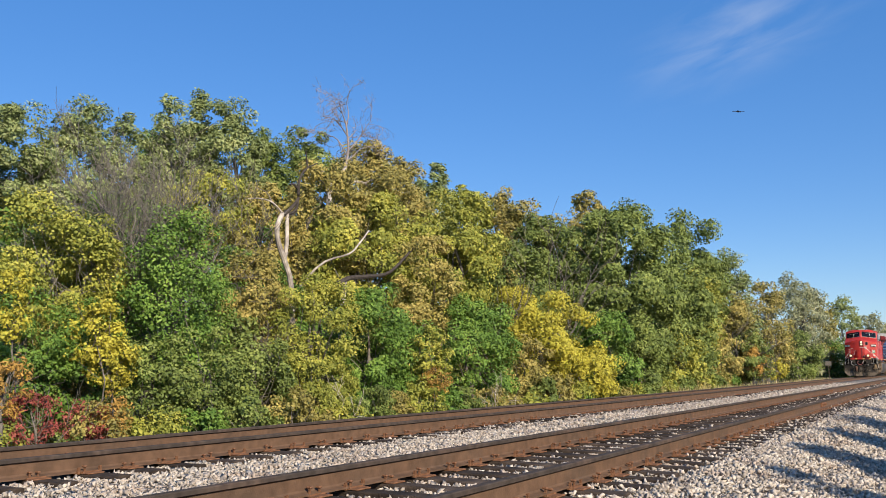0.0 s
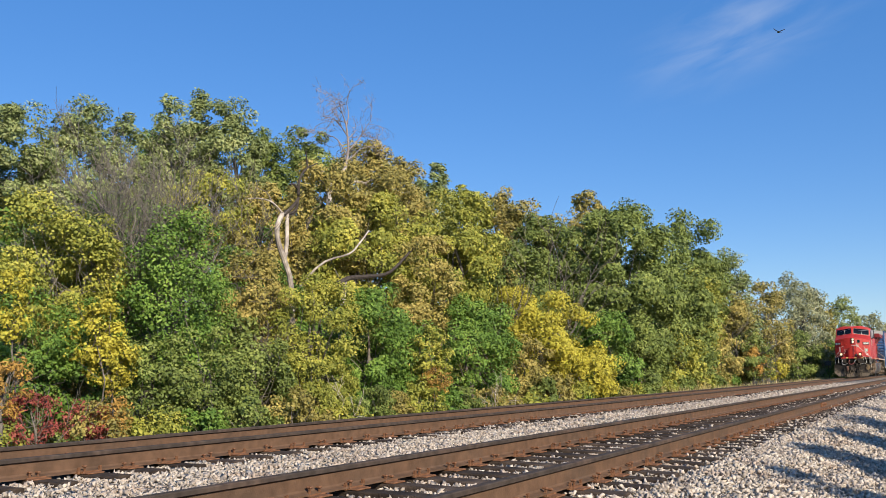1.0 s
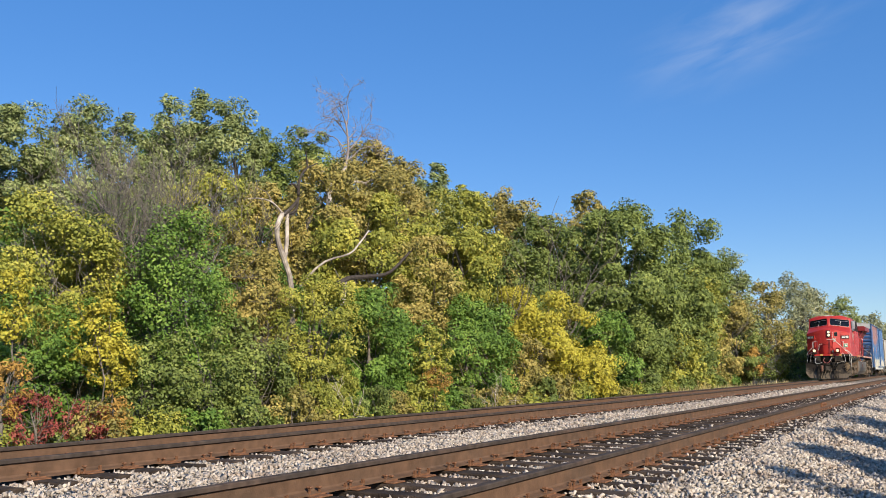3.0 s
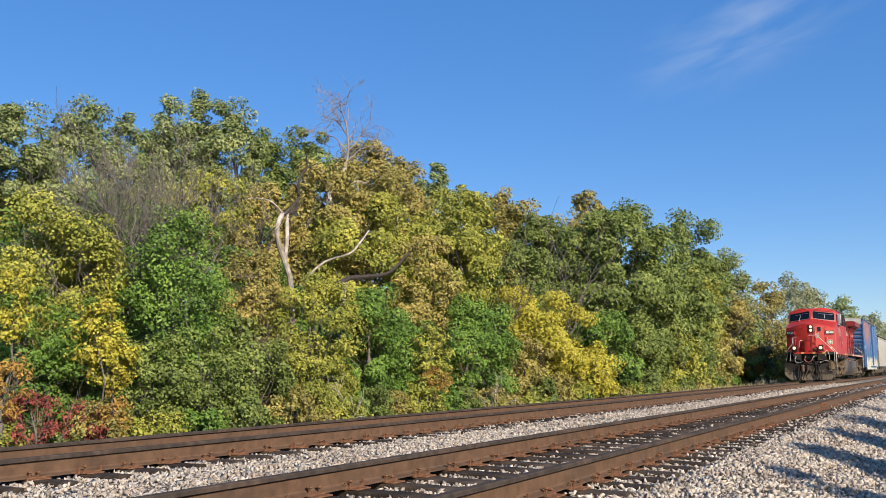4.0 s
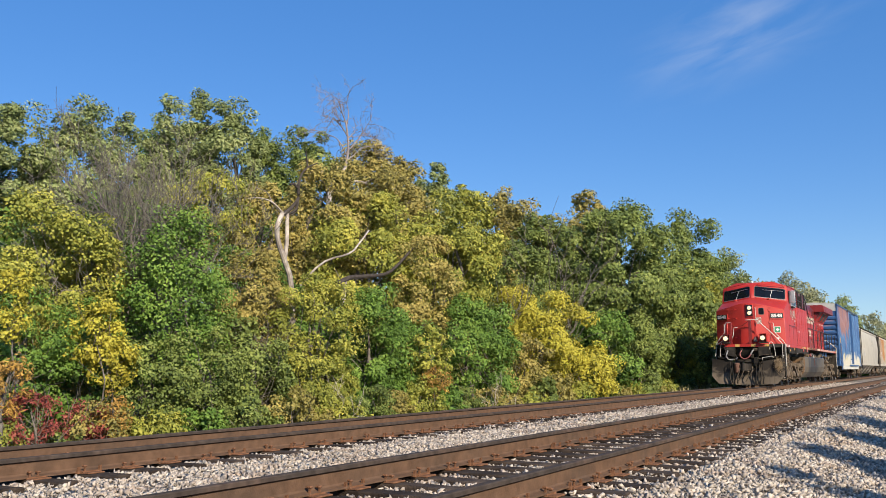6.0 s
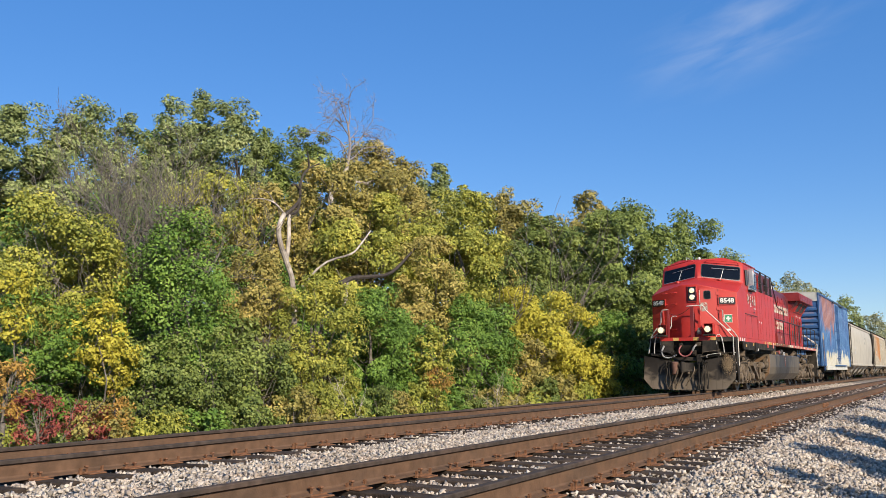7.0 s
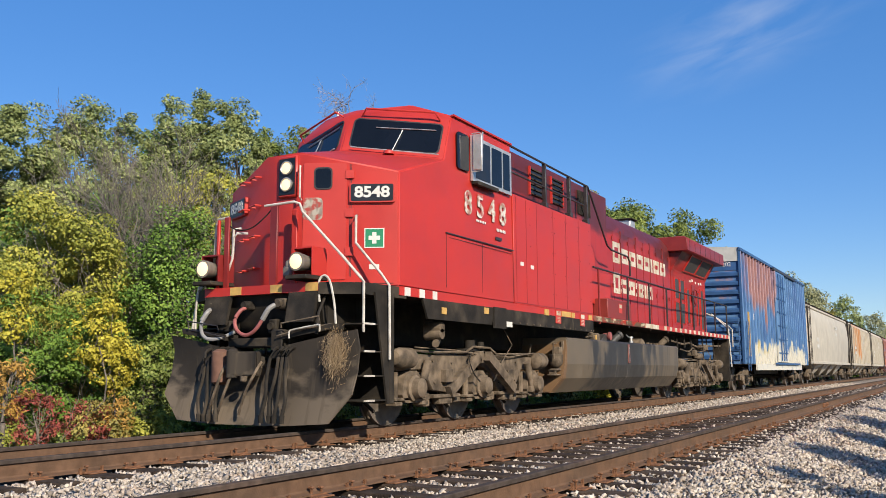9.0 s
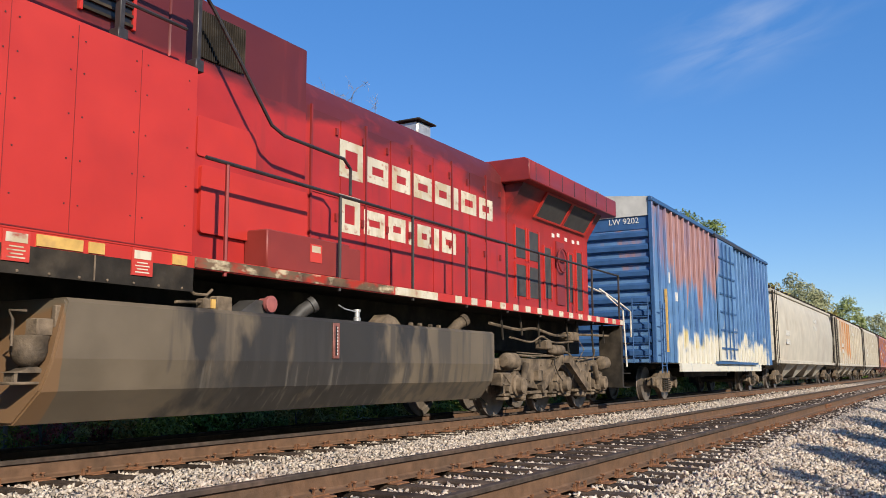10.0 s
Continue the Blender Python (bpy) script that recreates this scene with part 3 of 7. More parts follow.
def tree(name, label, category, x, y, top, rx, ry, zlow, material, dense=1.0, leaf=0.0, ground=-1.0, lobes=0.42, trunk=0.0, group="", bark=None, narrow=0.72, clump=0.28):
    """A tree or shrub: a trunk that forks into limbs towards the leaf mounds of an uneven crown; far down the line the leaves are coarser."""
    th = empty(name, pose(x, y, ground), label, category, group)
    zl, zt = zlow - ground, top - ground
    hz = (zt - zl) / 2
    heart = np.array([0, 0, zl + hz])
    leaf = leaf or 0.011 + 0.0029 * min(math.hypot(x, y), 55) + 0.0013 * max(math.hypot(x, y) - 55, 0)
    mean_r = (rx * ry * hz) ** (1 / 3)
    spread = min(max(clump * mean_r, 0.13), 0.9)
    nc = max(int(5.0 * ((rx + ry) / 2 * hz) / spread ** 2), 12)
    dense *= 1.5 if leaf > 0.07 else 1.0
    per = max(int(dense * LEAFY * math.pi * (rx + ry) / 2 * hz / (0.36 * leaf ** 2) / nc), 12)
    seed = Vector((x * 3.1, y * 1.7, top))
    cs = []
    while len(cs) < nc:
        d = Vector(rng.normal(0, 1, 3)).normalized()
        k = 1 + lobes * (noise.noise(d * 1.6 + seed) + 0.6 * noise.noise(d * 3.7 + seed)) * 1.3
        r = min(k, 1.1) * rng.uniform(0.25, 1) ** 0.25
        p = Vector((d.x * rx * r, d.y * ry * r, heart[2] + d.z * hz * r))
        if p.z > 0.05:
            cs.append(p[:])
    cs = np.array(cs)
    # the highest clusters end at the crown's top
    cs[:, 2] = np.where(cs[:, 2] > heart[2], heart[2] + (cs[:, 2] - heart[2]) * (hz * 0.97 / max(cs[:, 2].max() - heart[2], 0.1)), cs[:, 2])
    bm = bmesh.new()
    tr = trunk or max(0.03, 0.018 * zt)
    fork = Vector((rng.normal(0, 0.1), rng.normal(0, 0.1), max(zl * 0.9, zt * 0.22)))
    crown_mid = Vector((rng.normal(0, rx * 0.15), rng.normal(0, ry * 0.15), heart[2] + hz * 0.35))
    limb(bm, (0, 0, -0.1), fork, tr * 1.15, tr * 0.85, 0.03, 8)
    limb(bm, fork, crown_mid, tr * 0.85, tr * 0.3, 0.06, 7)
    order = rng.permutation(len(cs))[:max(12, min(30, nc // 3))]
    for i in order:
        t = rng.uniform(0, 0.8)
        a = fork.lerp(crown_mid, t)
        limb(bm, a, cs[i], tr * rng.uniform(0.16, 0.34) * (1 - 0.5 * t), 0.006, 0.10, 3, 4)
    part("trunk", bm, bark or M_BARK, th, smooth=True)
    leaves("crown", cs, spread, per, leaf, material, th, heart, narrow)
    return th


def grow(bm, a, d, length, r, depth, forks=3, up=0.1, twist=0.5, twigs=None):
    """A bare branch that goes on forking into twigs."""
    pts, p, dd = [Vector(a)], Vector(a), Vector(d).normalized()
    for k in range(4):
        dd = (dd + Vector(rng.normal(0, 0.16, 3)) + Vector((0, 0, up * 0.4))).normalized()
        p = p + dd * length / 4
        pts.append(p.copy())
    tube(bm, pts, r, 6 if depth > 3 else (4 if depth > 1 else 3), r * 0.55, caps=False)
    if depth == 0:
        return
    for k in range(forks):
        at = pts[-1] if k == 0 else pts[int(rng.integers(1, 5))]
        nd = (dd + Vector(rng.normal(0, twist, 3)) + Vector((0, 0, up))).normalized()
        grow(twigs or bm, at, nd, length * rng.uniform(0.6, 0.85), max(r * 0.60, 0.0060), depth - 1, forks, up, twist)


def bare_tree(label, x, y, top, material, depth=5, stems=1, r=0.06, forks=3, lean=(0, 0), ground=-1.0, reach=0.30, up=0.12, twist=0.5):
    th = empty("bare_tree", pose(x, y, ground), label, "tree")
    bm, twigs = bmesh.new(), bmesh.new()
    for i in range(stems):
        d = Vector((lean[0] + rng.normal(0, 0.25 if stems > 1 else 0.03), lean[1] + rng.normal(0, 0.2 if stems > 1 else 0.03), 1))
        grow(bm, (rng.normal(0, 0.12) * (stems > 1), rng.normal(0, 0.12) * (stems > 1), -0.1), d, (top - ground) * reach, r, depth, forks, up, twist, twigs)
    part("trunk", bm, material, th, smooth=True)
    part("crown", twigs, material, th, smooth=True)
    return th


# tall trees at the back of the wood: x, y, top, radius along, radius across, crown's foot, leaves, label
BACK = [
    (15.9, 24, 8.70, 1.26, 1.10, 3.4, L_PALE, "tall grey-green poplar at the wood's back"),
    (16.7, 25.5, 7.76, 0.77, 0.67, 3.2, L_PALE, "grey-green poplar at the wood's back"),
    (18.1, 25, 8.52, 0.58, 0.51, 4.9, L_LIME, "slender yellowing tree among green poplars"),
    (18.2, 23.5, 9.29, 1.10, 0.96, 3.9, L_PALE, "tall grey-green poplar with a ragged crown"),
    (21.4, 25, 9.87, 0.91, 0.79, 5.1, L_PALE, "slim poplar in the wood's back row"),
    (23.9, 26, 10.22, 0.72, 0.63, 5.7, L_DARK, "dark green tree between taller poplars"),
    (23.3, 24.5, 10.96, 0.84, 0.73, 5.3, L_PALE, "tall poplar with an upright crown"),
    (25.4, 25.5, 12.01, 0.57, 0.50, 5.6, L_PALE, "tallest poplar with a narrow pointed crown"),
    (26.2, 24.5, 11.54, 1.08, 0.94, 5.7, L_PALE, "tall poplar with an uneven crown"),
    (28.7, 25, 11.10, 0.75, 0.65, 6.0, L_GREEN, "green tree in the wood's back row"),
    (29.0, 23, 10.80, 1.42, 1.23, 5.9, L_GREEN, "rounded green tree beside a dead top"),
    (32.3, 22.5, 10.79, 1.57, 1.37, 6.0, L_OLIVE, "olive-leaved tree round a dead top"),
    (36.6, 23, 11.22, 1.02, 0.89, 6.8, L_OLIVE, "thin olive tree on the skyline"),
    (39.1, 22.5, 11.39, 1.10, 0.95, 6.7, L_PALE, "greyish half-bare tree on the skyline"),
    (41.6, 22, 10.67, 1.34, 1.17, 5.5, L_LIME, "yellow-green tree on the skyline"),
    (45.6, 22, 11.12, 1.26, 1.09, 5.8, L_OLIVE, "tree with a tuft of tawny leaves at the top"),
    (45.3, 20, 9.90, 2.36, 2.05, 2.5, L_OLIVE, "broad brownish-olive tree in the wood"),
    (43.4, 18.5, 8.93, 1.41, 1.23, 3.6, L_GREEN, "dark green tree in the wood"),
    (55.1, 20, 12.41, 1.52, 1.33, 7.2, L_OLIVE, "tree with a tawny top above its neighbours"),
    (71.6, 17.5, 13.49, 2.41, 2.10, 3.2, L_GREEN, "green tree beside the great green one"),
    (79.8, 16.5, 11.11, 2.08, 1.81, 1.0, L_PALE, "greyish half-bare tree down the line"),
]
for x, y, top, rx, ry, zl, m, label in BACK:
    tree("tree", label, "tree", x, y, top, rx * (1.38 if x < 28 else 1.22), ry * (1.38 if x < 28 else 1.22), zl - 0.25 * (top - zl), m, 1.1 if x < 60 else 0.9, lobes=0.33, clump=0.22)
# the wood's edge
MIDDLE = [
    (11.8, 15.9, 4.25, 1.25, 1.05, 1.0, L_LIME, "yellow-green tree turning gold at the wood's edge"),
    (12.9, 16.2, 3.62, 0.92, 0.80, 1.3, L_LIME, "tawny olive tree with a yellow tinge"),
    (10.5, 15.2, 3.10, 0.53, 0.46, 1.4, L_LIME, "yellow-green shrub half overgrown by vines"),
    (20.4, 20, 7.08, 1.40, 1.22, 4.8, L_LIME, "rounded bright yellow-green crown"),
    (22.3, 19.5, 6.89, 1.03, 0.90, 3.3, L_OLIVE, "half-bare olive tree in the wood"),
    (17.6, 15.5, 3.75, 0.89, 0.77, 1.3, L_OLIVE, "thin olive shrub among grey twigs"),
    (19.6, 17.6, 4.2, 1.5, 1.2, 0.0, L_DARK, "shaded green tree behind a bleached trunk"),
    (46.8, 16.4, 8.8, 2.2, 1.5, 1.0, L_GREEN, "dark green tree behind the great one"),
    (16.2, 19.0, 5.2, 1.6, 1.3, 0.5, L_DARK, "dark green tree behind grey twigs"),
    (24.3, 18.5, 7.74, 1.56, 1.36, 3.2, L_OLIVE, "olive-green tree with a broad thin crown"),
    (25.1, 17.2, 6.72, 1.88, 1.64, 2.7, L_LIME, "yellow-green tree with an arching crown"),
    (30.8, 20, 8.96, 1.96, 1.70, 4.9, L_OLIVE, "olive tree in the middle of the wood"),
    (29.7, 16.5, 7.52, 1.89, 1.65, 2.6, L_LIME, "yellow-olive tree leaning to the track"),
    (25.8, 15.4, 5.13, 1.16, 1.01, 1.1, L_OLIVE, "brown-olive tree with dark gaps"),
    (35.3, 16.0, 6.36, 1.70, 1.48, 0.9, L_GREEN, "dark olive-green tree in the wood"),
    (45.9, 15.2, 9.85, 4.78, 3.06, -0.5, L_GREEN, "great spreading dark green tree at the wood's edge"),
    (55.5, 15.0, 9.23, 2.98, 2.59, -0.4, L_GREEN, "green tree with yellowing edges beside the great one"),
    (58.8, 14.2, 7.31, 1.73, 1.51, -0.5, L_LIME, "green tree turning yellow beside the track"),
    (73.4, 14.8, 6.90, 1.82, 1.59, 0.6, L_OLIVE, "olive shrubs beside the line"),
    (87.0, 14.8, 8.91, 2.80, 2.43, 0.3, L_OLIVE, "olive-green tree beside the line"),
    (107.3, 15, 11.67, 4.31, 3.67, 0.1, L_HAZED, "broad pale olive willow beside the line"),
    (118.3, 14.5, 9.57, 3.28, 2.85, 0.1, L_OLIVE, "olive tree beside the line"),
    (156.8, 14.5, 12.68, 3.53, 3.07, 0.3, L_PALE, "dull green tree far down the line"),
    (202.3, 14, 12.12, 4.30, 3.74, 0.1, L_HAZED, "pale green tree far down the line"),
    (278.8, 13.8, 14.02, 9.75, 5.39, -0.1, L_HAZED, "hazy tree far down the line"),
]
for x, y, top, rx, ry, zl, m, label in MIDDLE:
    tree("tree", label, "tree", x, y, top - 0.03 * max(top - 6, 0), rx * (1.12 if x < 40 else 1.0), ry * (1.12 if x < 40 else 1.0), zl - 0.1 * (top - zl), m, (1.0 if rx < 4 else 1.2) if x < 80 else 0.6, lobes=0.42 if rx < 2.5 else 0.15, clump=0.28 if rx < 2.5 else 0.19)
# shrubs beside the track
FRONT = [
    (13.9, 14.4, 4.16, 1.08, 0.94, 0.3, L_DARK, "dense rich green shrub beside the track"),
    (9.8, 13.8, 2.14, 0.75, 0.65, 0.2, L_DARK, "dark green shrub in shade"),
    (11.1, 13.9, 2.08, 0.84, 0.73, -0.0, L_DARK, "dark green shrub hung with vines"),
    (10.7, 13.0, 2.10, 0.44, 0.38, 1.0, L_GOLD, "bright yellow vine draped over a shrub"),
    (11.0, 12.95, 1.59, 0.40, 0.34, 0.6, L_GOLD, "bright yellow vine draped over a shrub"),
    (9.0, 12.9, 1.86, 0.20, 0.17, 1.3, L_GOLD, "yellow vine trailing down a shrub"),
    (9.6, 14.0, 2.53, 0.32, 0.28, 2.0, L_GOLD, "golden leaves at a shrub's top"),
    (12.1, 13.2, 1.42, 0.74, 0.65, -0.4, L_GREEN, "green shrub at the wood's foot"),
    (13.6, 13.3, 1.64, 0.77, 0.67, -0.4, L_GREEN, "green shrub at the wood's foot"),
    (15.2, 13.3, 1.52, 0.76, 0.66, -0.3, L_GREEN, "green shrub at the wood's foot"),
    (18.3, 14.0, 3.09, 1.04, 0.91, -0.1, L_LIME, "bright yellow-green shrub beside the track"),
    (16.4, 13.0, 1.28, 0.72, 0.62, -0.5, L_LIME, "yellow-green shrub at the wood's foot"),
    (21.0, 14.2, 3.06, 1.02, 0.89, -0.2, L_DARK, "dark green shrub beside the track"),
    (22.6, 14.0, 2.42, 1.11, 0.97, -0.4, L_DARK, "dark green shrub under an olive tree"),
    (26.5, 13.8, 3.09, 1.41, 1.23, -0.4, L_DARK, "deep green shrub among olive trees"),
    (22.2, 12.9, 2.03, 0.49, 0.43, 0.4, L_LIME, "yellow-green young tree with drooping leaves"),
    (32.2, 13.7, 3.97, 1.83, 1.59, 0.5, L_GOLD, "golden yellow shrub in autumn leaf"),
    (34.6, 13.2, 1.85, 1.75, 1.52, -0.3, L_GOLD, "yellow shrub in autumn leaf"),
    (29.1, 13.2, 1.92, 1.00, 0.87, -0.4, L_OLIVE, "olive shrub beside a golden one"),
    (39.0, 13.6, 3.25, 1.42, 1.24, -0.4, L_DARK, "green shrub under the great tree"),
    (43.1, 13.3, 3.17, 1.54, 1.34, -0.4, L_GREEN, "green shrub under the great tree"),
    (49.8, 13.1, 3.16, 1.39, 1.21, -0.3, L_LIME, "low yellow-green shrub beside the track"),
    (60.1, 13.4, 3.39, 1.65, 1.43, -0.1, L_OLIVE, "olive thicket by the line"),
    (73.2, 13.6, 3.67, 1.85, 1.61, 0.2, L_GREEN, "green thicket by the line"),
    (72.9, 13.3, 2.67, 1.05, 0.92, 0.8, L_RUST, "rust-brown shrub by the line"),
    (81.4, 13.0, 1.69, 0.97, 0.84, 0.2, L_GOLD, "small golden orange shrub by the line"),
    (97.6, 13.4, 4.52, 2.40, 2.09, 0.0, L_GREEN, "dark undergrowth by the line"),
    (119.4, 13.0, 4.58, 2.70, 2.35, -0.1, L_DARK, "dark undergrowth by the line"),
    (165.8, 12.8, 4.99, 3.68, 3.20, -0.2, L_DARK, "dark undergrowth far down the line"),
]
for x, y, top, rx, ry, zl, m, label in FRONT:
    tree("shrub", label, "shrub", x, y, top, rx * 1.1, ry * 1.1, max(zl - 0.15 * (top - zl), -0.95), m, narrow=0.66, trunk=0.015 if "vine" in label else 0.0)
# low growth along the wood's foot
LOW = [L_OLIVE, L_LIME, L_GREEN, L_OLIVE, L_LIME, L_DARK, L_GREEN, L_OLIVE]
x, i = 7.2, 0
while x < 62:
    h = rng.uniform(0.45, 1.15)
    tree("low_shrub", "low weedy shrub turning colour at the wood's foot", "shrub", x, 12.4 + rng.uniform(-0.2, 0.3), -1.0 + h + 0.5, 0.5 + x * 0.012, 0.45, -1.0, LOW[i % 8], ground=-1.05, lobes=0.6, group="low growth beside the track")
    x += rng.uniform(0.65, 1.0) * (1 + x * 0.022)
    i += 1
for x, y, z, rx, m in ((8.9, 12.2, 0.45, 0.42, L_RED), (10.1, 12.5, 0.30, 0.36, L_RED), (10.5, 12.3, 0.45, 0.2, L_RUST), (8.5, 12.2, 1.0, 0.34, L_RUST), (22.0, 12.6, 0.9, 0.5, L_RUST)):
    tree("sumac", "small sumac with autumn-coloured drooping leaves", "shrub", x, y, z, rx, 0.3, z - 0.8, m, 0.8, 0.075, ground=-1.05, narrow=0.36, group="sumacs at the wood's foot")
# shaded thicket that closes the wood behind
for i in range(26):
    x = 4 + i * 3.4 + rng.uniform(-1, 1)
    y = rng.uniform(19, 27)
    tree("understory_tree", "shaded leafy tree deep in the wood", "tree", x * 1.15, y, min(7.0, 3.4 + 0.14 * x) + rng.uniform(-0.6, 0.4), 2.6, 1.8, -0.5, (L_DARK, L_OLIVE, L_GREEN)[i % 3], 0.6, 0.16, group="trees deep in the wood")
for i in range(22):
    x = 7 + i * 2.3
    tree("understory_shrub", "shaded shrub inside the wood", "shrub", x, rng.uniform(15.5, 18), 1.6 + 0.03 * x + rng.uniform(-0.4, 0.6), 1.6, 1.0, -0.9, (L_DARK, L_GREEN, L_OLIVE)[i % 3], 0.6, 0.10, group="shrubs inside the wood")
n = 9000
leaves("far_thicket", np.stack([rng.uniform(-5, 270, n // 30), rng.uniform(30, 36, n // 30), rng.uniform(-0.5, 4.2, n // 30)], 1), 1.5, 30, 0.7, L_DARK, None, np.array([60, 60, 0]))
tagged(bpy.data.objects["far_thicket"], "dense shaded thicket deep behind the trees", "undergrowth", kind="stuff")
# bare and dead trees
bare_tree("grey leafless tree with dense fine twigs", 14.3, 16.1, 7.9, M_TWIG, 6, 3, 0.05, 3, reach=0.27, up=0.16, twist=0.45)
bare_tree("grey leafless tree with dense fine twigs", 15.4, 16.4, 8.1, M_TWIG, 6, 2, 0.045, 3, reach=0.27, up=0.16, twist=0.45)
bare_tree("bare grey shrub with tangled twigs", 17.6, 15.4, 4.2, M_TWIG, 6, 2, 0.03, 3, reach=0.27)
bare_tree("bare grey shrub with tangled twigs", 17.2, 15.0, 2.9, M_TWIG, 5, 2, 0.025, 3, reach=0.30)
bare_tree("half-bare grey tree down the line", 76.0, 15.5, 9.5, M_TWIG, 5, 3, 0.08, 3, reach=0.32)
bare_tree("bare weed stalks by the track", 8.3, 12.2, 0.9, M_TWIG, 3, 3, 0.012, 2, ground=-1.05, reach=0.5)
bare_tree("bare pale stalks by the track", 16.7, 12.2, 0.5, M_DEAD, 3, 3, 0.010, 2, ground=-1.05, reach=0.5)
bare_tree("bare pale stalks by the track", 24.6, 12.2, 0.6, M_DEAD, 3, 4, 0.010, 2, ground=-1.05, reach=0.5)


def dead_trees():
    th = empty("dead_tree", pose(19.2, 15.8, -1.0), "broken dead tree with bleached trunk and dark crooked limb", "tree")
    bm = bmesh.new()
    tube(bm, bend([(0.5, 0.3, -0.1), (0.45, 0.1, 2.4), (0.22, 0, 4.15), (-0.04, 0, 4.76), (-0.34, 0, 5.28), (-0.42, 0, 5.73), (-0.2, 0, 6.15)], 4), 0.085, 8, 0.065)
    tube(bm, bend([(-0.08, 0, 4.85), (-0.05, -0.04, 5.3), (-0.03, -0.03, 5.75), (0.0, 0, 6.16)], 4), 0.06, 7, 0.05)
    tube(bm, bend([(-0.2, 0, 6.15), (-0.65, 0, 6.38), (-1.1, 0.05, 6.42), (-1.5, 0.1, 6.35)], 4), 0.03, 5, 0.010)
    tube(bm, bend([(-0.65, 0, 6.38), (-0.9, 0, 6.62), (-1.3, 0.05, 6.68)], 4), 0.018, 5, 0.007)
    part("trunk", bm, M_DEAD, th, smooth=True)
    bm = bmesh.new()
    tube(bm, bend([(-0.15, 0, 6.12), (0.18, 0, 6.36), (0.46, 0, 6.66), (0.47, 0, 7.05), (0.62, 0, 7.42), (0.90, 0, 7.66), (1.35, 0, 7.88)], 3), 0.062, 7, 0.016)
    tube(bm, bend([(0.88, 0, 7.64), (0.82, 0, 7.9), (0.78, 0, 8.15)], 3), 0.035, 6, 0.012)
    tube(bm, bend([(0.0, 0, 6.14), (0.3, -0.05, 6.3), (0.48, 0, 6.7)], 3), 0.05, 6, 0.04)
    tube(bm, bend([(0.46, 0, 6.95), (0.25, 0, 7.05), (0.1, 0, 7.0)], 3), 0.04, 6, 0.03)
    part("limb", bm, M_LIMB, th, "dark weathered limb", smooth=True)
    th = empty("dead_tree", pose(27.5, 20.5, -1.0), "tall dead tree with a bare twiggy crown above the leaves", "tree")
    bm = bmesh.new()
    tube(bm, bend([(0, 0, 0), (-0.2, 0, 4), (-0.05, 0, 8.4), (0.24, 0, 9.15), (0.95, 0, 9.8)], 4), 0.17, 8, 0.085)
    tube(bm, bend([(0.2, 0, 8.8), (1.3, 0, 9.35), (2.3, 0, 9.48), (3.3, 0, 9.25), (4.9, 0, 9.43)], 4), 0.085, 6, 0.02)
    tube(bm, bend([(2.3, 0, 9.48), (2.9, 0, 9.75), (3.6, 0, 10.0)], 4), 0.04, 5, 0.015)
    part("trunk", bm, M_DEAD, th, smooth=True)
    bm = bmesh.new()
    tube(bm, bend([(0.95, 0, 9.8), (1.1, 0, 10.5), (1.12, 0, 11.0), (0.95, 0, 11.8)], 4), 0.07, 6, 0.035)
    for at, d, ln in (((0.95, 0, 11.7), (-0.35, 0, 1), 1.0), ((1.0, 0, 11.5), (0.35, 0, 1), 1.3), ((1.05, 0, 11.0), (0.9, 0.1, 0.75), 1.2), ((1.1, 0, 10.6), (1.0, 0.1, 0.35), 1.3), ((1.0, 0, 10.4), (-0.9, 0, 0.8), 1.1), ((1.05, 0, 11.2), (-0.8, 0.1, 0.9), 1.1), ((1.1, 0, 10.2), (1.0, -0.1, 0.5), 1.2)):
        grow(bm, at, d, ln * 0.85, 0.028, 4, 3, -0.02, 0.65)
    part("crown", bm, mat("weathered twigs", (0.27, 0.225, 0.21), 0.9), th, smooth=True)
    th = empty("broken_tree", pose(21.4, 15.1, -1.0), "broken tree with a dark leaning limb and pale stub", "tree")
    bm = bmesh.new()
    tube(bm, bend([(-0.3, 0.2, -0.1), (-0.45, 0.1, 2.6), (-0.46, 0, 3.9), (-0.4, 0, 4.45)], 4), 0.085, 7, 0.06)
    tube(bm, bend([(-1.5, 2.0, -0.1), (-1.2, 1.8, 3.0), (-0.5, 1.0, 4.8), (0.35, 0.4, 5.3), (0.85, 0.4, 5.65), (1.4, 0.4, 6.15)], 4), 0.04, 7, 0.024)
    part("trunk", bm, M_DEAD, th, smooth=True)
    bm = bmesh.new()
    tube(bm, bend([(-0.75, 0, 4.27), (-0.15, 0, 4.5), (0.75, 0, 4.63), (2.15, 0.1, 4.9), (3.7, 0.2, 5.84)], 4), 0.085, 7, 0.04)
    part("limb", bm, M_LIMB, th, "dark weathered limb", smooth=True)
    for x, y, h, label in ((33.5, 14.9, 5.9, "grey leafless stem among green trees"), (37.2, 15.5, 7.5, "slender bare trunk in a gap of the wood"), (31.0, 15.2, 5.2, "pale bare stem beside a golden shrub")):
        bare_tree(label, x, y, h, M_BARK, 3, 2, 0.06, 3, reach=0.42, up=0.2)


dead_trees()
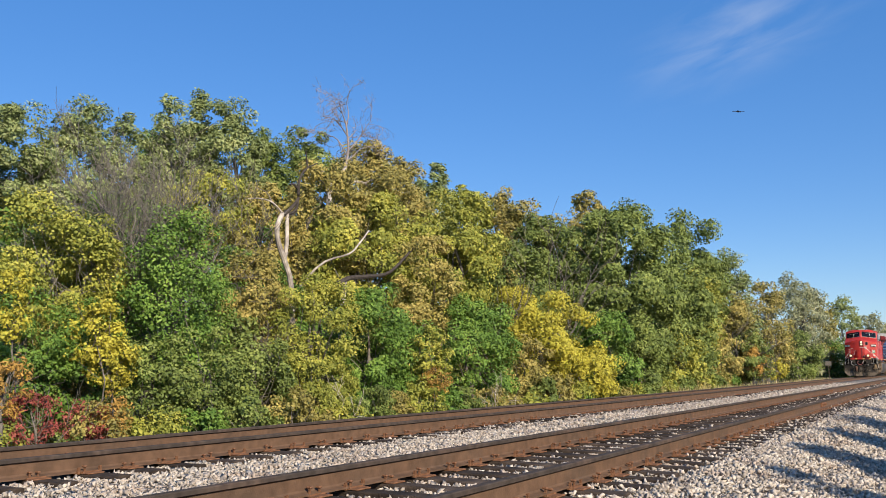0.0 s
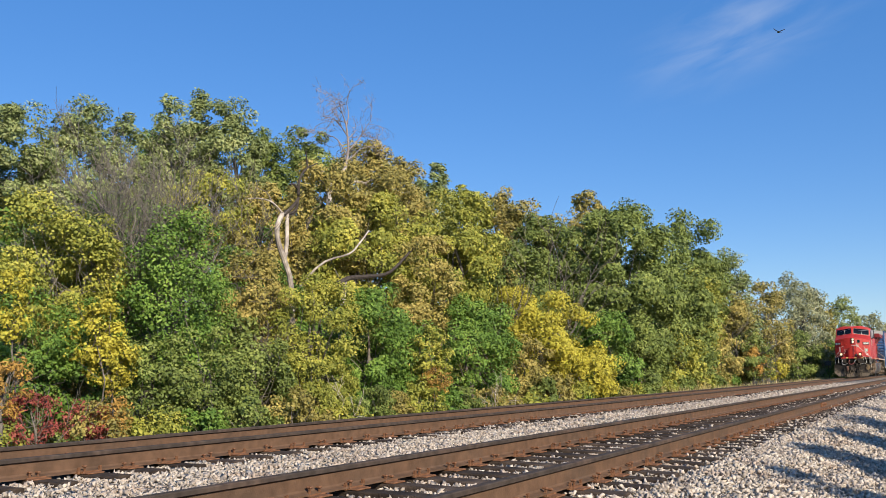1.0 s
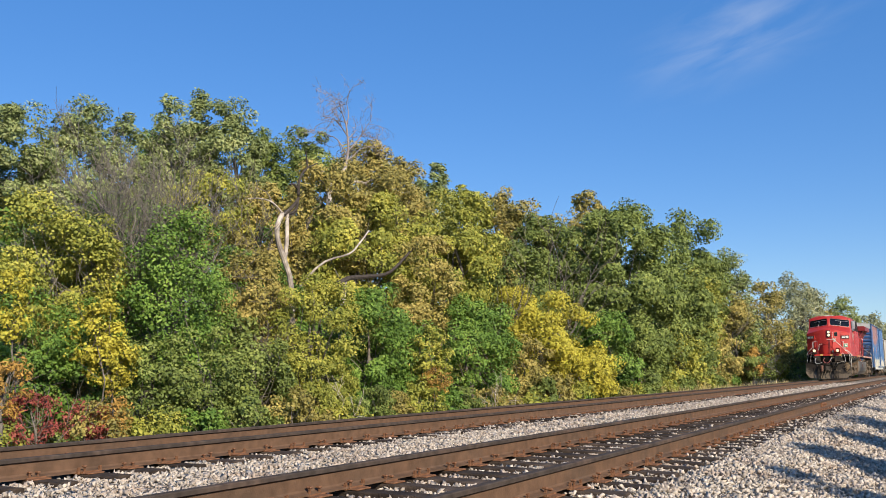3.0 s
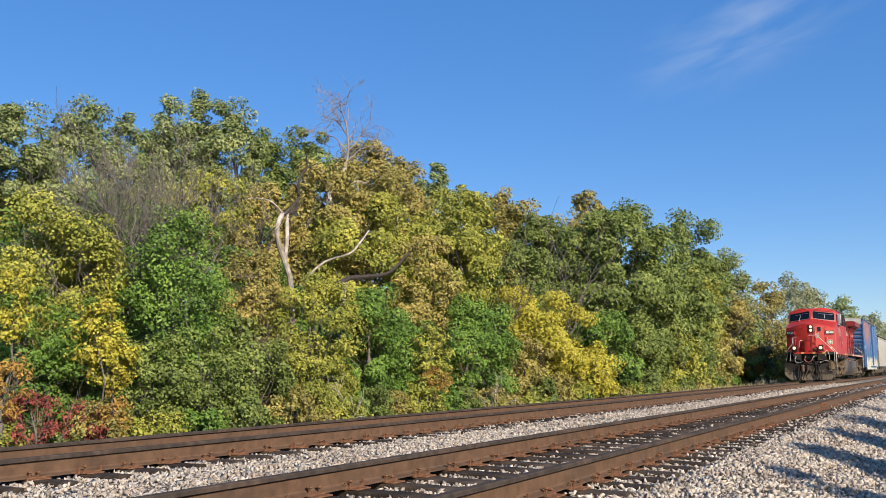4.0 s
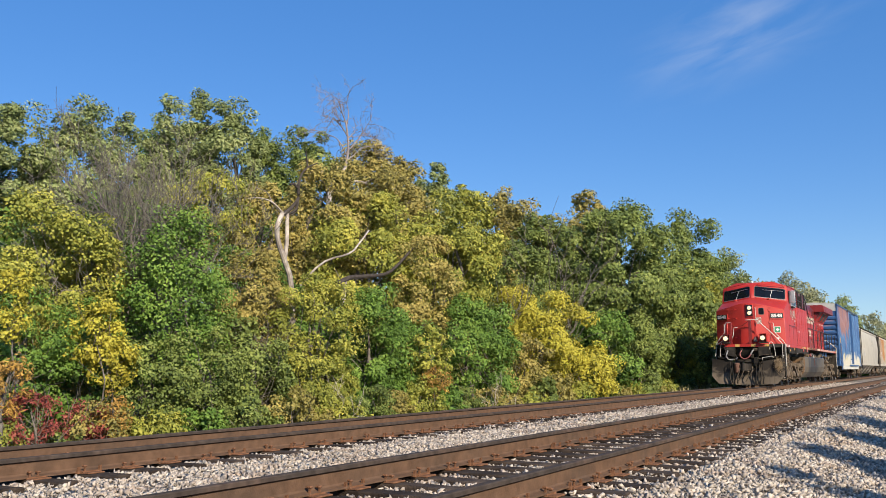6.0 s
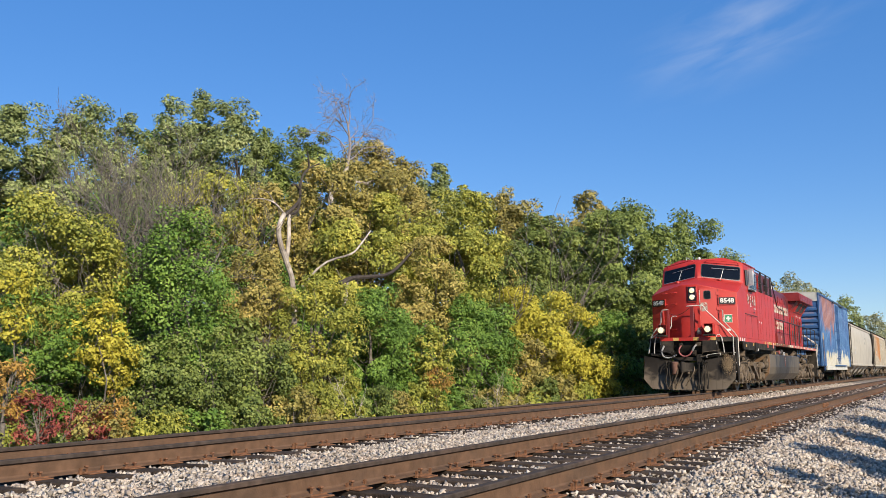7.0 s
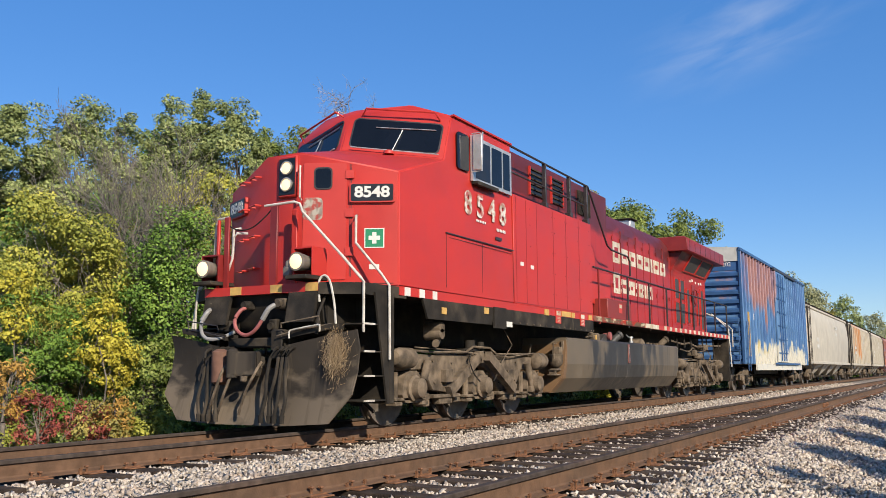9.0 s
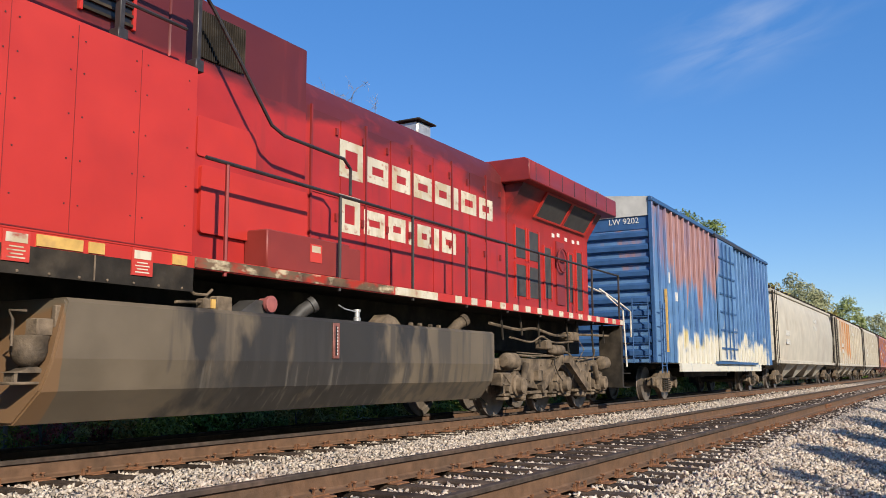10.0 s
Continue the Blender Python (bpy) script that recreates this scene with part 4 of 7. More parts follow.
# trees behind the camera, whose shade lies on the ballast shoulder
for x, y, top, rx in ((5.0, -7.4, 5.3, 0.8), (7.7, -7.4, 5.5, 1.0), (11.1, -7.4, 5.7, 1.1), (15.1, -7.2, 5.6, 1.5), (21.1, -7.5, 5.7, 2.2), (30.1, -7.5, 5.9, 2.6)):
    tree("lineside_tree", "leafy tree across the line, seen by its shade", "tree", x, y, top, rx, 1.2, 0.6, L_GREEN, 1.0, 0.17, group="trees on the camera's side of the line")


def grass_tuft_strip(x0, x1, y0, y1, n, h, material, label):
    x, y = rng.uniform(x0, x1, n), rng.uniform(y0, y1, n)
    z = np.interp(y, [9.6, 10.4, 12.2], [-0.215, -0.30, -1.05])
    b = np.stack([x, y, z], 1)
    a = rng.uniform(0, 6.28, n)
    w = np.stack([np.cos(a), np.sin(a), 0 * a], 1) * 0.006 * (1 + x[:, None] * 0.02)
    tip = b + np.stack([rng.normal(0, 0.12, n), rng.normal(0, 0.12, n), h * rng.uniform(0.5, 1.2, n)], 1)
    mid = (b + tip) / 2 + np.stack([rng.normal(0, 0.03, n), rng.normal(0, 0.03, n), 0.06 + 0 * a], 1)
    v = np.stack([b - w, b + w, mid + w * 0.7, tip, mid - w * 0.7], 1).reshape(-1, 3)
    ob = raw("grass", v, np.arange(n * 5).reshape(-1, 5), material)
    tagged(ob, label, "grass", kind="stuff")


grass_tuft_strip(40, 110, 11.0, 13.2, 9000, 0.6, L_DRY, "dry yellow grass beside the ballast")
grass_tuft_strip(6, 40, 11.6, 12.6, 7000, 0.5, L_OLIVE, "rough grass and weeds beside the ballast")

# ---- train ----
def start(t):
    """How far the train still has to go, in metres along the track, until its place at nine seconds."""
    u = 9.0 - t
    return 11.65 * u - 0.122 * u * u if u > 0 else 11.65 * u


SPIN = []  # wheelsets that roll: object, radius


def slab(bm, o, u, v, a0, a1, b0, b1, t0, t1, r=0.0):
    """A plate on an oblique face: o, u and v span it, t0 and t1 are its back and front along the outward normal."""
    o, u, v = Vector(o), Vector(u).normalized(), Vector(v).normalized()
    n = u.cross(v).normalized()
    if r:
        pts = []
        for cx, cy, s in ((a1 - r, b1 - r, 0), (a0 + r, b1 - r, 90), (a0 + r, b0 + r, 180), (a1 - r, b0 + r, 270)):
            pts += [(cx + r * math.cos(radians(s + k * 22.5)), cy + r * math.sin(radians(s + k * 22.5))) for k in range(5)]
    else:
        pts = [(a0, b0), (a1, b0), (a1, b1), (a0, b1)]
    lo = [bm.verts.new(o + u * a + v * b + n * t0) for a, b in pts]
    hi = [bm.verts.new(o + u * a + v * b + n * t1) for a, b in pts]
    k = len(pts)
    fs = [bm.faces.new(hi), bm.faces.new(lo[::-1])] + [bm.faces.new((lo[i], lo[(i + 1) % k], hi[(i + 1) % k], hi[i])) for i in range(k)]
    bmesh.ops.recalc_face_normals(bm, faces=fs)
    return bm


def sl(*args):
    return slab(bmesh.new(), *args)


def words(text, size, o, u, v, a, b, t, material, parent, name="number", label="", squeeze=1.0, gap=1.0):
    """Lettering laid on a face, a and b from its corner to the middle of the words."""
    cu = bpy.data.curves.new("letters", "FONT")
    cu.space_character = gap
    cu.body, cu.size, cu.extrude, cu.align_x, cu.align_y, cu.offset = text, size, 0.003, "CENTER", "CENTER", 0.0 if "9" in text else size * 0.03
    ob = bpy.data.objects.new("letters", cu)
    me = bpy.data.meshes.new_from_object(ob)
    bpy.data.objects.remove(ob)
    me.materials.append(material)
    u, v = Vector(u).normalized(), Vector(v).normalized()
    n = u.cross(v)
    m = Matrix((u * squeeze, v, n)).transposed().to_4x4()
    m.translation = Vector(o) + u * a + v * b + n * t
    me.transform(m)
    out = new(name, me)
    out.parent = parent
    return tagged(out, label)


def lettering_block(o, u, v, a0, a1, b0, b1, parent):
    """One plain painted shape: a hollow block, or a bar where it is narrow."""
    k = 0.13
    bm = bmesh.new()
    if a1 - a0 < 0.3:
        slab(bm, o, u, v, a0, a1, b0, b1, 0.012, 0.018)
    else:
        for r in ((a0, a0 + k, b0, b1), (a1 - k, a1, b0, b1), (a0 + k, a1 - k, b1 - k, b1), (a0 + k, a1 - k, b0, b0 + k)):
            slab(bm, o, u, v, *r, 0.012, 0.018)
    part("lettering_block", bm, M_AGED, parent, "worn cream block of the company lettering")


def bars(name, rows, o, u, v, t, material, parent, label=""):
    bm = bmesh.new()
    for a0, a1, b0, b1 in rows:
        slab(bm, o, u, v, a0, a1, b0, b1, 0, t)
    return tagged(part(name, bm, material, parent, label), kind="stuff" if name == "stencil" else "")


SIDE = ((0, -1.56, 0), (1, 0, 0), (0, 0, 1))   # the cab's side that the sun lights: a is x, b is z
HOOD = ((0, -0.90, 0), (1, 0, 0), (0, 0, 1))
NOSE = ((0.75, -0.3, 0), (0.65, -1.26, 0), (0, 0, 1))
NOSE_FAR = ((1.40, 1.56, 0), (-0.65, -1.26, 0), (0, 0, 1))


def wheelset(parent, x, r, label=""):
    bm = bmesh.new()
    tube(bm, [(0, -0.95, 0), (0, 0.95, 0)], 0.085, 12)
    for s in (-1, 1):
        lathe(bm, [(s * 0.815, r * 0.80), (s * 0.825, r * 0.86), (s * 0.825, r), (s * 0.722, r + 0.004), (s * 0.700, r + 0.026), (s * 0.688, r + 0.02), (s * 0.688, r * 0.84), (s * 0.73, r * 0.78), (s * 0.745, r * 0.36), (s * 0.69, r * 0.33), (s * 0.69, 0.085), (s * 0.86, 0.085), (s * 0.86, r * 0.33), (s * 0.79, r * 0.36)], (0, 0, 0), "y", 36)
        for k in range(5):
            a = k * 2 * math.pi / 5
            tube(bm, [(r * 0.6 * math.cos(a), s * 0.755, r * 0.6 * math.sin(a)), (r * 0.6 * math.cos(a), s * 0.80, r * 0.6 * math.sin(a))], 0.03, 8)
    me = bpy.data.meshes.new("wheelset")
    bmesh.ops.recalc_face_normals(bm, faces=bm.faces[:])
    bm.to_mesh(me)
    bm.free()
    me.materials.append(M_WHEEL)
    me.polygons.foreach_set("use_smooth", [True] * len(me.polygons))
    me.set_sharp_from_angle(angle=radians(35))
    ob = new("wheelset", me)
    ob.parent = parent
    ob.location = (x, 0, r)
    SPIN.append((ob, r))
    return ob


def loco_truck(lc, xc, turn):
    """A three-axle truck with cast side frames, journal boxes, dampers, brake gear and pipes."""
    for k in (-1, 0, 1):
        wheelset(lc, xc + k * 2.15, 0.533)
    frame_pts = [(-2.85, 1.02), (-1.9, 1.05), (1.9, 1.05), (2.85, 1.02), (2.85, 0.84), (2.5, 0.80), (1.75, 0.82), (1.48, 0.50), (0.80, 0.44), (0.50, 0.74), (0.2, 0.86), (-0.2, 0.86), (-0.50, 0.74), (-0.80, 0.44), (-1.48, 0.50), (-1.75, 0.82), (-2.5, 0.80), (-2.85, 0.84)]
    for s in (-1, 1):
        y0, y1 = sorted((s * 1.10, s * 1.24))
        bm = bmesh.new()
        prism(bm, [(xc + a, b) for a, b in frame_pts], "y", y0, y1)
        bmesh.ops.bevel(bm, geom=bm.edges[:], offset=0.012, segments=1, affect="EDGES")
        f = part("truck_frame", bm, M_TRUCK, lc, "dust-coated cast truck frame")
        ya, yb = sorted((s * 1.22, s * 1.34))
        bm = bmesh.new()
        for q in (-1, 1):   # inverted-V braces over the middle axle
            slab(bm, (xc + q * 0.06, ya if s < 0 else yb, 1.04), (q * 0.92, 0, -0.52), (0.52, 0, 0.92 * q), 0, 1.15, -0.085, 0.085, 0, 0.12 * (1 if q > 0 else -1) * 1)
            box(bm, xc + q * 1.12 - 0.11, xc + q * 1.12 + 0.11, ya, yb, 0.62, 0.82, bev=0.01)
        box(bm, xc - 0.07, xc + 0.07, ya, yb, 0.92, 1.12, bev=0.01)
        part("brace", bm, M_TRUCK, f)
        for k in (-1, 0, 1):
            x = xc + k * 2.15
            bm = bmesh.new()
            prism(bm, [(x - 0.30, 0.46), (x - 0.24, 0.70), (x - 0.10, 0.80), (x + 0.10, 0.80), (x + 0.24, 0.70), (x + 0.30, 0.46), (x + 0.2, 0.34), (x - 0.2, 0.34)], "y", *sorted((s * 1.02, s * 1.30)))
            lathe(bm, [(s * 1.30, 0.19), (s * 1.34, 0.19), (s * 1.36, 0.15), (s * 1.46, 0.14), (s * 1.48, 0.10)], (x, 0, 0.55), "y", 16)
            for q in (-1, 1):
                tube(bm, [(x + q * 0.36, s * 1.2, 0.78), (x + q * 0.36, s * 1.2, 0.36)], 0.055, 8)
                box(bm, x + q * 0.36 - 0.09, x + q * 0.36 + 0.09, s * 1.2 - 0.09, s * 1.2 + 0.09, 0.30, 0.36, bev=0.01)
            box(bm, x - 0.48, x + 0.48, *sorted((s * 1.12, s * 1.30)), 0.375, 0.415, bev=0.006)
            part("journal_box", bm, M_TRUCK, f)
            for q in (-1, 1):   # brake shoes and hangers by each wheel
                bm = bmesh.new()
                prism(bm, [(x + q * 0.60, 0.30), (x + q * 0.56, 0.52), (x + q * 0.60, 0.72), (x + q * 0.70, 0.72), (x + q * 0.66, 0.30)], "y", *sorted((s * 0.70, s * 0.82)))
                tube(bm, [(x + q * 0.66, s * 0.90, 0.90), (x + q * 0.64, s * 0.88, 0.36), (x + q * 0.50, s * 0.95, 0.22)], 0.03, 6)
                part("brake_shoe", bm, M_BLACK, f)
        for q in (-1, 1):
            bm = bmesh.new()
            lathe(bm, [(xc + q * 2.2, 0.07), (xc + q * 2.25, 0.15), (xc + q * 2.55, 0.15), (xc + q * 2.68, 0.10), (xc + q * 2.7, 0.05)], (0, s * 1.3, 0.98), "x", 16)
            part("brake_cylinder", bm, M_TRUCK, f, smooth=True)
            bm = bmesh.new()
            tube(bm, [(xc + q * 1.80, s * 1.34, 0.94), (xc + q * 1.92, s * 1.34, 0.66)], 0.062, 10)
            tube(bm, [(xc + q * 1.92, s * 1.34, 0.66), (xc + q * 1.99, s * 1.34, 0.46)], 0.045, 10)
            box(bm, xc + q * 1.99 - 0.07, xc + q * 1.99 + 0.07, *sorted((s * 1.24, s * 1.38)), 0.40, 0.52, bev=0.015)
            part("damper", bm, M_TRUCK, f, smooth=True)
        bm = bmesh.new()
        tube(bm, [(xc - 2.4, s * 1.26, 1.10), (xc - 1.4, s * 1.28, 1.08), (xc - 0.5, s * 1.3, 1.10), (xc - 0.25, s * 1.3, 1.19), (xc + 0.35, s * 1.3, 1.18), (xc + 0.6, s * 1.3, 1.08), (xc + 1.4, s * 1.28, 1.09), (xc + 2.4, s * 1.26, 1.10)], 0.020, 6)
        tube(bm, [(xc - 2.1, s * 1.30, 1.14), (xc - 0.9, s * 1.30, 1.12), (xc + 0.2, s * 1.33, 1.05), (xc + 1.2, s * 1.3, 1.04), (xc + 2.2, s * 1.3, 1.12)], 0.012, 5)
        tube(bm, [(xc + 1.1, s * 1.2, 1.55), (xc + 1.15, s * 1.35, 1.25), (xc + 0.9, s * 1.33, 1.05), (xc + 0.55, s * 1.36, 0.80)], 0.010, 5)
        part("brake_pipe", bm, M_TRUCK, f)
        for q in (-1, 1):
            part("frame_pad", boxes((xc + q * 1.12 - 0.42, xc + q * 1.12 + 0.42, *sorted((s * 1.08, s * 1.30)), 0.385, 0.44), (xc + q * 1.12 - 0.2, xc + q * 1.12 + 0.2, *sorted((s * 1.12, s * 1.27)), 0.29, 0.385), bev=0.01), M_TRUCK, f)
            bm = bmesh.new()
            for a, b in ((0.78, 0.60), (1.0, 0.52), (1.45, 0.62), (0.9, 0.92), (1.5, 0.95), (2.3, 0.93), (2.6, 0.93)):
                lathe(bm, [(s * 1.235, 0.022), (s * 1.265, 0.020)], (xc + q * a, 0, b), "y", 6)
            tagged(part("frame_bolts", bm, M_TRUCK, f), kind="stuff")
            bm = bmesh.new()
            tube(bm, bend([(xc + q * 2.75, s * 1.0, 1.3), (xc + q * 2.78, s * 0.9, 0.9), (xc + q * 2.62, s * 0.78, 0.45), (xc + q * 2.5, s * 0.76, 0.12)], 3), 0.022, 6)
            part("sand_pipe", bm, M_TRUCK, f)
            part("shoe_bracket", boxes((xc + q * 0.52, xc + q * 0.72, *sorted((s * 1.0, s * 1.2)), 0.30, 0.44), bev=0.015), M_TRUCK, f)
            part("shoe_bracket", boxes((xc + q * 1.5, xc + q * 1.62, *sorted((s * 1.0, s * 1.2)), 0.26, 0.46), bev=0.015), M_TRUCK, f)
            bm = bmesh.new()
            tube(bm, bend([(xc + q * 0.3, s * 1.3, 1.1), (xc + q * 0.5, s * 1.36, 0.95), (xc + q * 0.42, s * 1.4, 0.75), (xc + q * 0.25, s * 1.42, 0.62)], 3), 0.012, 5)
            part("speed_cable", bm, M_BLACK, f)
        bm = bmesh.new()
        box(bm, xc - 0.35, xc + 0.1, *sorted((s * 1.0, s * 1.25)), 1.05, 1.16, bev=0.02)
        lathe(bm, [(1.12, 0.10), (1.30, 0.09)], (xc - 0.15, s * 1.18, 0), "z", 12)
        lathe(bm, [(1.12, 0.07), (1.28, 0.06)], (xc + 0.2, s * 1.2, 0), "z", 12)
        part("side_bearer", bm, M_BLACK, f)


def build_locomotive():
    lc = empty("locomotive", pose(9.0, D2, 0), "red freight locomotive with a dusty black underframe and plow", "locomotive")
    # cab and nose
    bm = bmesh.new()
    V = {}
    for s in (-1, 1):
        for key, co in {"nb": (0.75, 0.3, 1.96), "sb": (1.40, 1.56, 1.96), "nt": (0.75, 0.3, 3.88), "st": (1.40, 1.56, 3.59), "wc": (2.12, 0.0, 4.24), "ws": (2.72, 1.54, 4.04), "vc": (2.36, 0.0, 4.86), "vs": (2.99, 1.52, 4.76), "rc": (2.52, 0.0, 5.00), "rm": (2.86, 0.85, 5.05), "rs": (3.07, 1.52, 4.82), "bm": (5.17, 0.85, 5.05), "bs": (5.17, 1.52, 4.82), "bb": (5.17, 1.56, 1.96), "kc": (5.17, 0, 5.06)}.items():
            if co[1] == 0 and (key, 1) in V or (key, -1) in V and co[1] == 0:
                V[key, s] = V[key, -s]
            else:
                V[key, s] = bm.verts.new((co[0], s * co[1], co[2]))
    for s in (-1, 1):
        for ks in (("nb", "sb", "st", "nt"), ("nt", "st", "ws"), ("nt", "ws", "wc"), ("wc", "ws", "vs", "vc"), ("vc", "vs", "rs", "rm"), ("vc", "rm", "rc"), ("sb", "bb", "bs", "rs", "vs", "ws", "st"), ("rs", "bs", "bm", "rm"), ("rc", "rm", "bm", "kc")):
            bm.faces.new([V[k, s] for k in ks])
    bm.faces.new([V["nb", -1], V["nb", 1], V["nt", 1], V["nt", -1]])
    bm.faces.new([V["nt", -1], V["nt", 1], V["wc", 1]])
    bm.faces.new([V["bb", -1], V["bs", -1], V["bm", -1], V["kc", 1], V["bm", 1], V["bs", 1], V["bb", 1]])
    bm.faces.new([V["nb", -1], V["sb", -1], V["bb", -1], V["bb", 1], V["sb", 1], V["nb", 1]])
    bmesh.ops.recalc_face_normals(bm, faces=bm.faces[:])
    bmesh.ops.bevel(bm, geom=[e for e in bm.edges if len(e.link_faces) == 2 and e.calc_face_angle(0) > 0.25], offset=0.02, segments=2, affect="EDGES")
    cab = part("cab", bm, M_RED, lc, "glossy red wide-nosed cab")
    # windshields and their wipers
    for s in (-1, 1):
        o, e, up = Vector((2.12, 0, 4.24)), Vector((2.72, s * 1.54, 4.04)), Vector((2.36, 0, 4.86))
        u = (e - o) if s < 0 else (o - e)
        oo = o if s < 0 else e
        ln = u.length
        n = u.cross(up - o).normalized()
        v = n.cross(u)
        a0, a1 = (0.14, ln - 0.12) if s < 0 else (0.12, ln - 0.14)
        w = part("windshield", sl(oo, u, v, a0, a1, 0.10, 0.62, -0.02, 0.014, 0.07), M_GLASS, cab, "dark windshield glass")
        part("windshield_gasket", sl(oo, u, v, a0 - 0.025, a1 + 0.025, 0.075, 0.645, -0.02, 0.008, 0.09), M_HAND, cab)
        bm = bmesh.new()
        U, Vv, N = u.normalized(), v.normalized(), n
        q = lambda a, b, t: oo + U * a + Vv * b + N * t
        tube(bm, [q(ln * 0.5, 0.02, 0.05), q(ln * 0.54, 0.30, 0.04), q(ln * 0.56, 0.46, 0.03)], 0.008, 5)
        tube(bm, [q(ln * 0.30, 0.47, 0.03), q(ln * 0.88, 0.50, 0.03)], 0.008, 4)
        tube(bm, [q(ln * 0.10, 0.05, 0.06), q(ln * 0.95, 0.03, 0.07)], 0.010, 5)
        part("wiper", bm, M_ALU, w)
        bm = bmesh.new()
        tube(bm, [q(ln * 0.14, 0.68, 0.02), q(ln * 0.18, 0.74, 0.14), q(ln * 0.85, 0.76, 0.14), q(ln * 0.9, 0.70, 0.02)], 0.017, 6)
        part("grab_iron", bm, M_RED, cab)
        bm = bmesh.new()
        lathe(bm, [(0, 0.09), (0.05, 0.08), (0.07, 0.03)], q(ln * 0.48, -0.03, 0.06), "z", 10)
        part("wiper_motor_cover", bm, M_RED, cab)
    # nose door, its window, number boards, sign
    o, u, v = NOSE
    door = part("nose_door", sl(o, u, v, 0.06, 0.675, 2.06, 3.72, 0, 0.018, 0.03), M_RED, cab)
    part("window_gasket", sl(o, u, v, 0.215, 0.475, 3.335, 3.655, 0.018, 0.028, 0.06), M_HAND, door)
    part("window", sl(o, u, v, 0.235, 0.455, 3.355, 3.635, 0.02, 0.031, 0.05), M_GLASS, door, "dark nose door window")
    part("worn_patch", sl(o, u, v, 0.06, 0.34, 2.90, 3.22, 0.018, 0.021, 0.06), M_PATCH, door, "bare metal worn through the red paint")
    for z in (2.45, 3.0, 3.55):
        part("hinge", sl(o, u, v, 0.66, 0.78, z - 0.06, z + 0.06, 0, 0.035, 0.01), M_RED, door)
    bm = bmesh.new()
    for a in (0.72, 0.74):
        slab(bm, o, u, v, a, a + 0.006, 2.1, 3.7, 0, 0.006)
    slab(bm, o, u, v, 0.82, 1.34, 2.0, 2.008, 0, 0.006)
    part("panel_seam", bm, M_HAND, cab)
    for (oo, uu, vv), a0 in ((NOSE, 0.72), (NOSE_FAR, 0.05)):
        nb = part("number_board", sl(oo, uu, vv, a0, a0 + 0.64, 3.14, 3.42, 0, 0.05, 0.03), M_RED, cab)
        part("board_face", sl(oo, uu, vv, a0 + 0.02, a0 + 0.62, 3.16, 3.40, 0.05, 0.055, 0.03), M_BOARD, nb, "black number board face")
        words("8548", 0.215, oo, uu, vv, a0 + 0.32, 3.28, 0.057, M_WHITE, nb, squeeze=1.16)
    sg = part("first_aid_sign", sl(o, u, v, 0.93, 1.21, 2.50, 2.78, 0, 0.006), M_WHITE, cab, "green first aid sign with a white cross")
    part("sign_field", sl(o, u, v, 0.945, 1.195, 2.515, 2.765, 0.006, 0.009), M_GREEN, sg)
    bars("cross", [(1.04, 1.10, 2.56, 2.72), (0.99, 1.04, 2.61, 2.67), (1.10, 1.15, 2.61, 2.67)], o, u, v, 0.012, M_WHITE, sg)
    part("placard", sl(o, u, v, 1.0, 1.14, 2.2, 2.27, 0, 0.005), M_WHITE, cab)
    for z in (2.28, 2.75, 3.2, 3.62):   # far-side nose rungs
        for a in (0.55, 1.0):
            bm = bmesh.new()
            p = [Vector(NOSE_FAR[0]) + Vector(NOSE_FAR[1]).normalized() * (a + k) + Vector((-0.889, 0.458, 0)) * t + Vector((0, 0, z)) for k, t in ((0, 0), (0, 0.09), (0.22, 0.09), (0.22, 0))]
            tube(bm, p, 0.014, 5)
            part("rung", bm, M_RED, cab)
    # headlights in their recess, ditch lights
    hl = part("headlight_housing", boxes((0.70, 0.78, -0.29, 0.05, 3.24, 3.84), bev=0.02), M_RED, cab)
    part("headlight_recess", boxes((0.692, 0.71, -0.26, 0.02, 3.28, 3.80)), M_BOARD, hl)
    glow = bpy.data.materials.new("lit headlight glass")
    glow.use_nodes = True
    gb = glow.node_tree.nodes["Principled BSDF"]
    gb.inputs["Base Color"].default_value = (0.50, 0.40, 0.26, 1)
    gb.inputs["Emission Color"].default_value = (1.0, 0.72, 0.36, 1)
    gb.inputs["Emission Strength"].default_value = 1.1
    ring = mat("lamp ring metal", (0.5, 0.47, 0.42), 0.4, 0.7)
    for z in (3.42, 3.66):
        bm = bmesh.new()
        lathe(bm, [(0.695, 0.100), (0.670, 0.105), (0.66, 0.09), (0.675, 0.08)], (0, -0.12, z), "x", 20)
        lamp_ring = part("headlight", bm, ring, cab, "round lit headlight", smooth=True)
        bm = bmesh.new()
        lathe(bm, [(0.69, 0.085), (0.672, 0.08), (0.662, 0.045)], (0, -0.12, z), "x", 20)
        part("lens", bm, glow, lamp_ring, smooth=True)
    grimy_ring = mat("grimy lamp ring", (0.24, 0.20, 0.16), 0.55, 0.3, 0.3, 8)
    for s, y in ((-1, -0.74), (1, 0.92)):
        # the far lamp's hood takes a darker red than the near one's
        box_ = part("ditch_light", boxes((0.30, 0.62, y - 0.16, y - 0.145, 2.06, 2.42), (0.30, 0.62, y + 0.145, y + 0.16, 2.06, 2.42), (0.30, 0.62, y - 0.16, y + 0.16, 2.42, 2.44), (0.56, 0.62, y - 0.145, y + 0.145, 2.06, 2.42)), M_RED if s < 0 else M_DKRED, lc, "ditch light in a red sheet-metal hood")
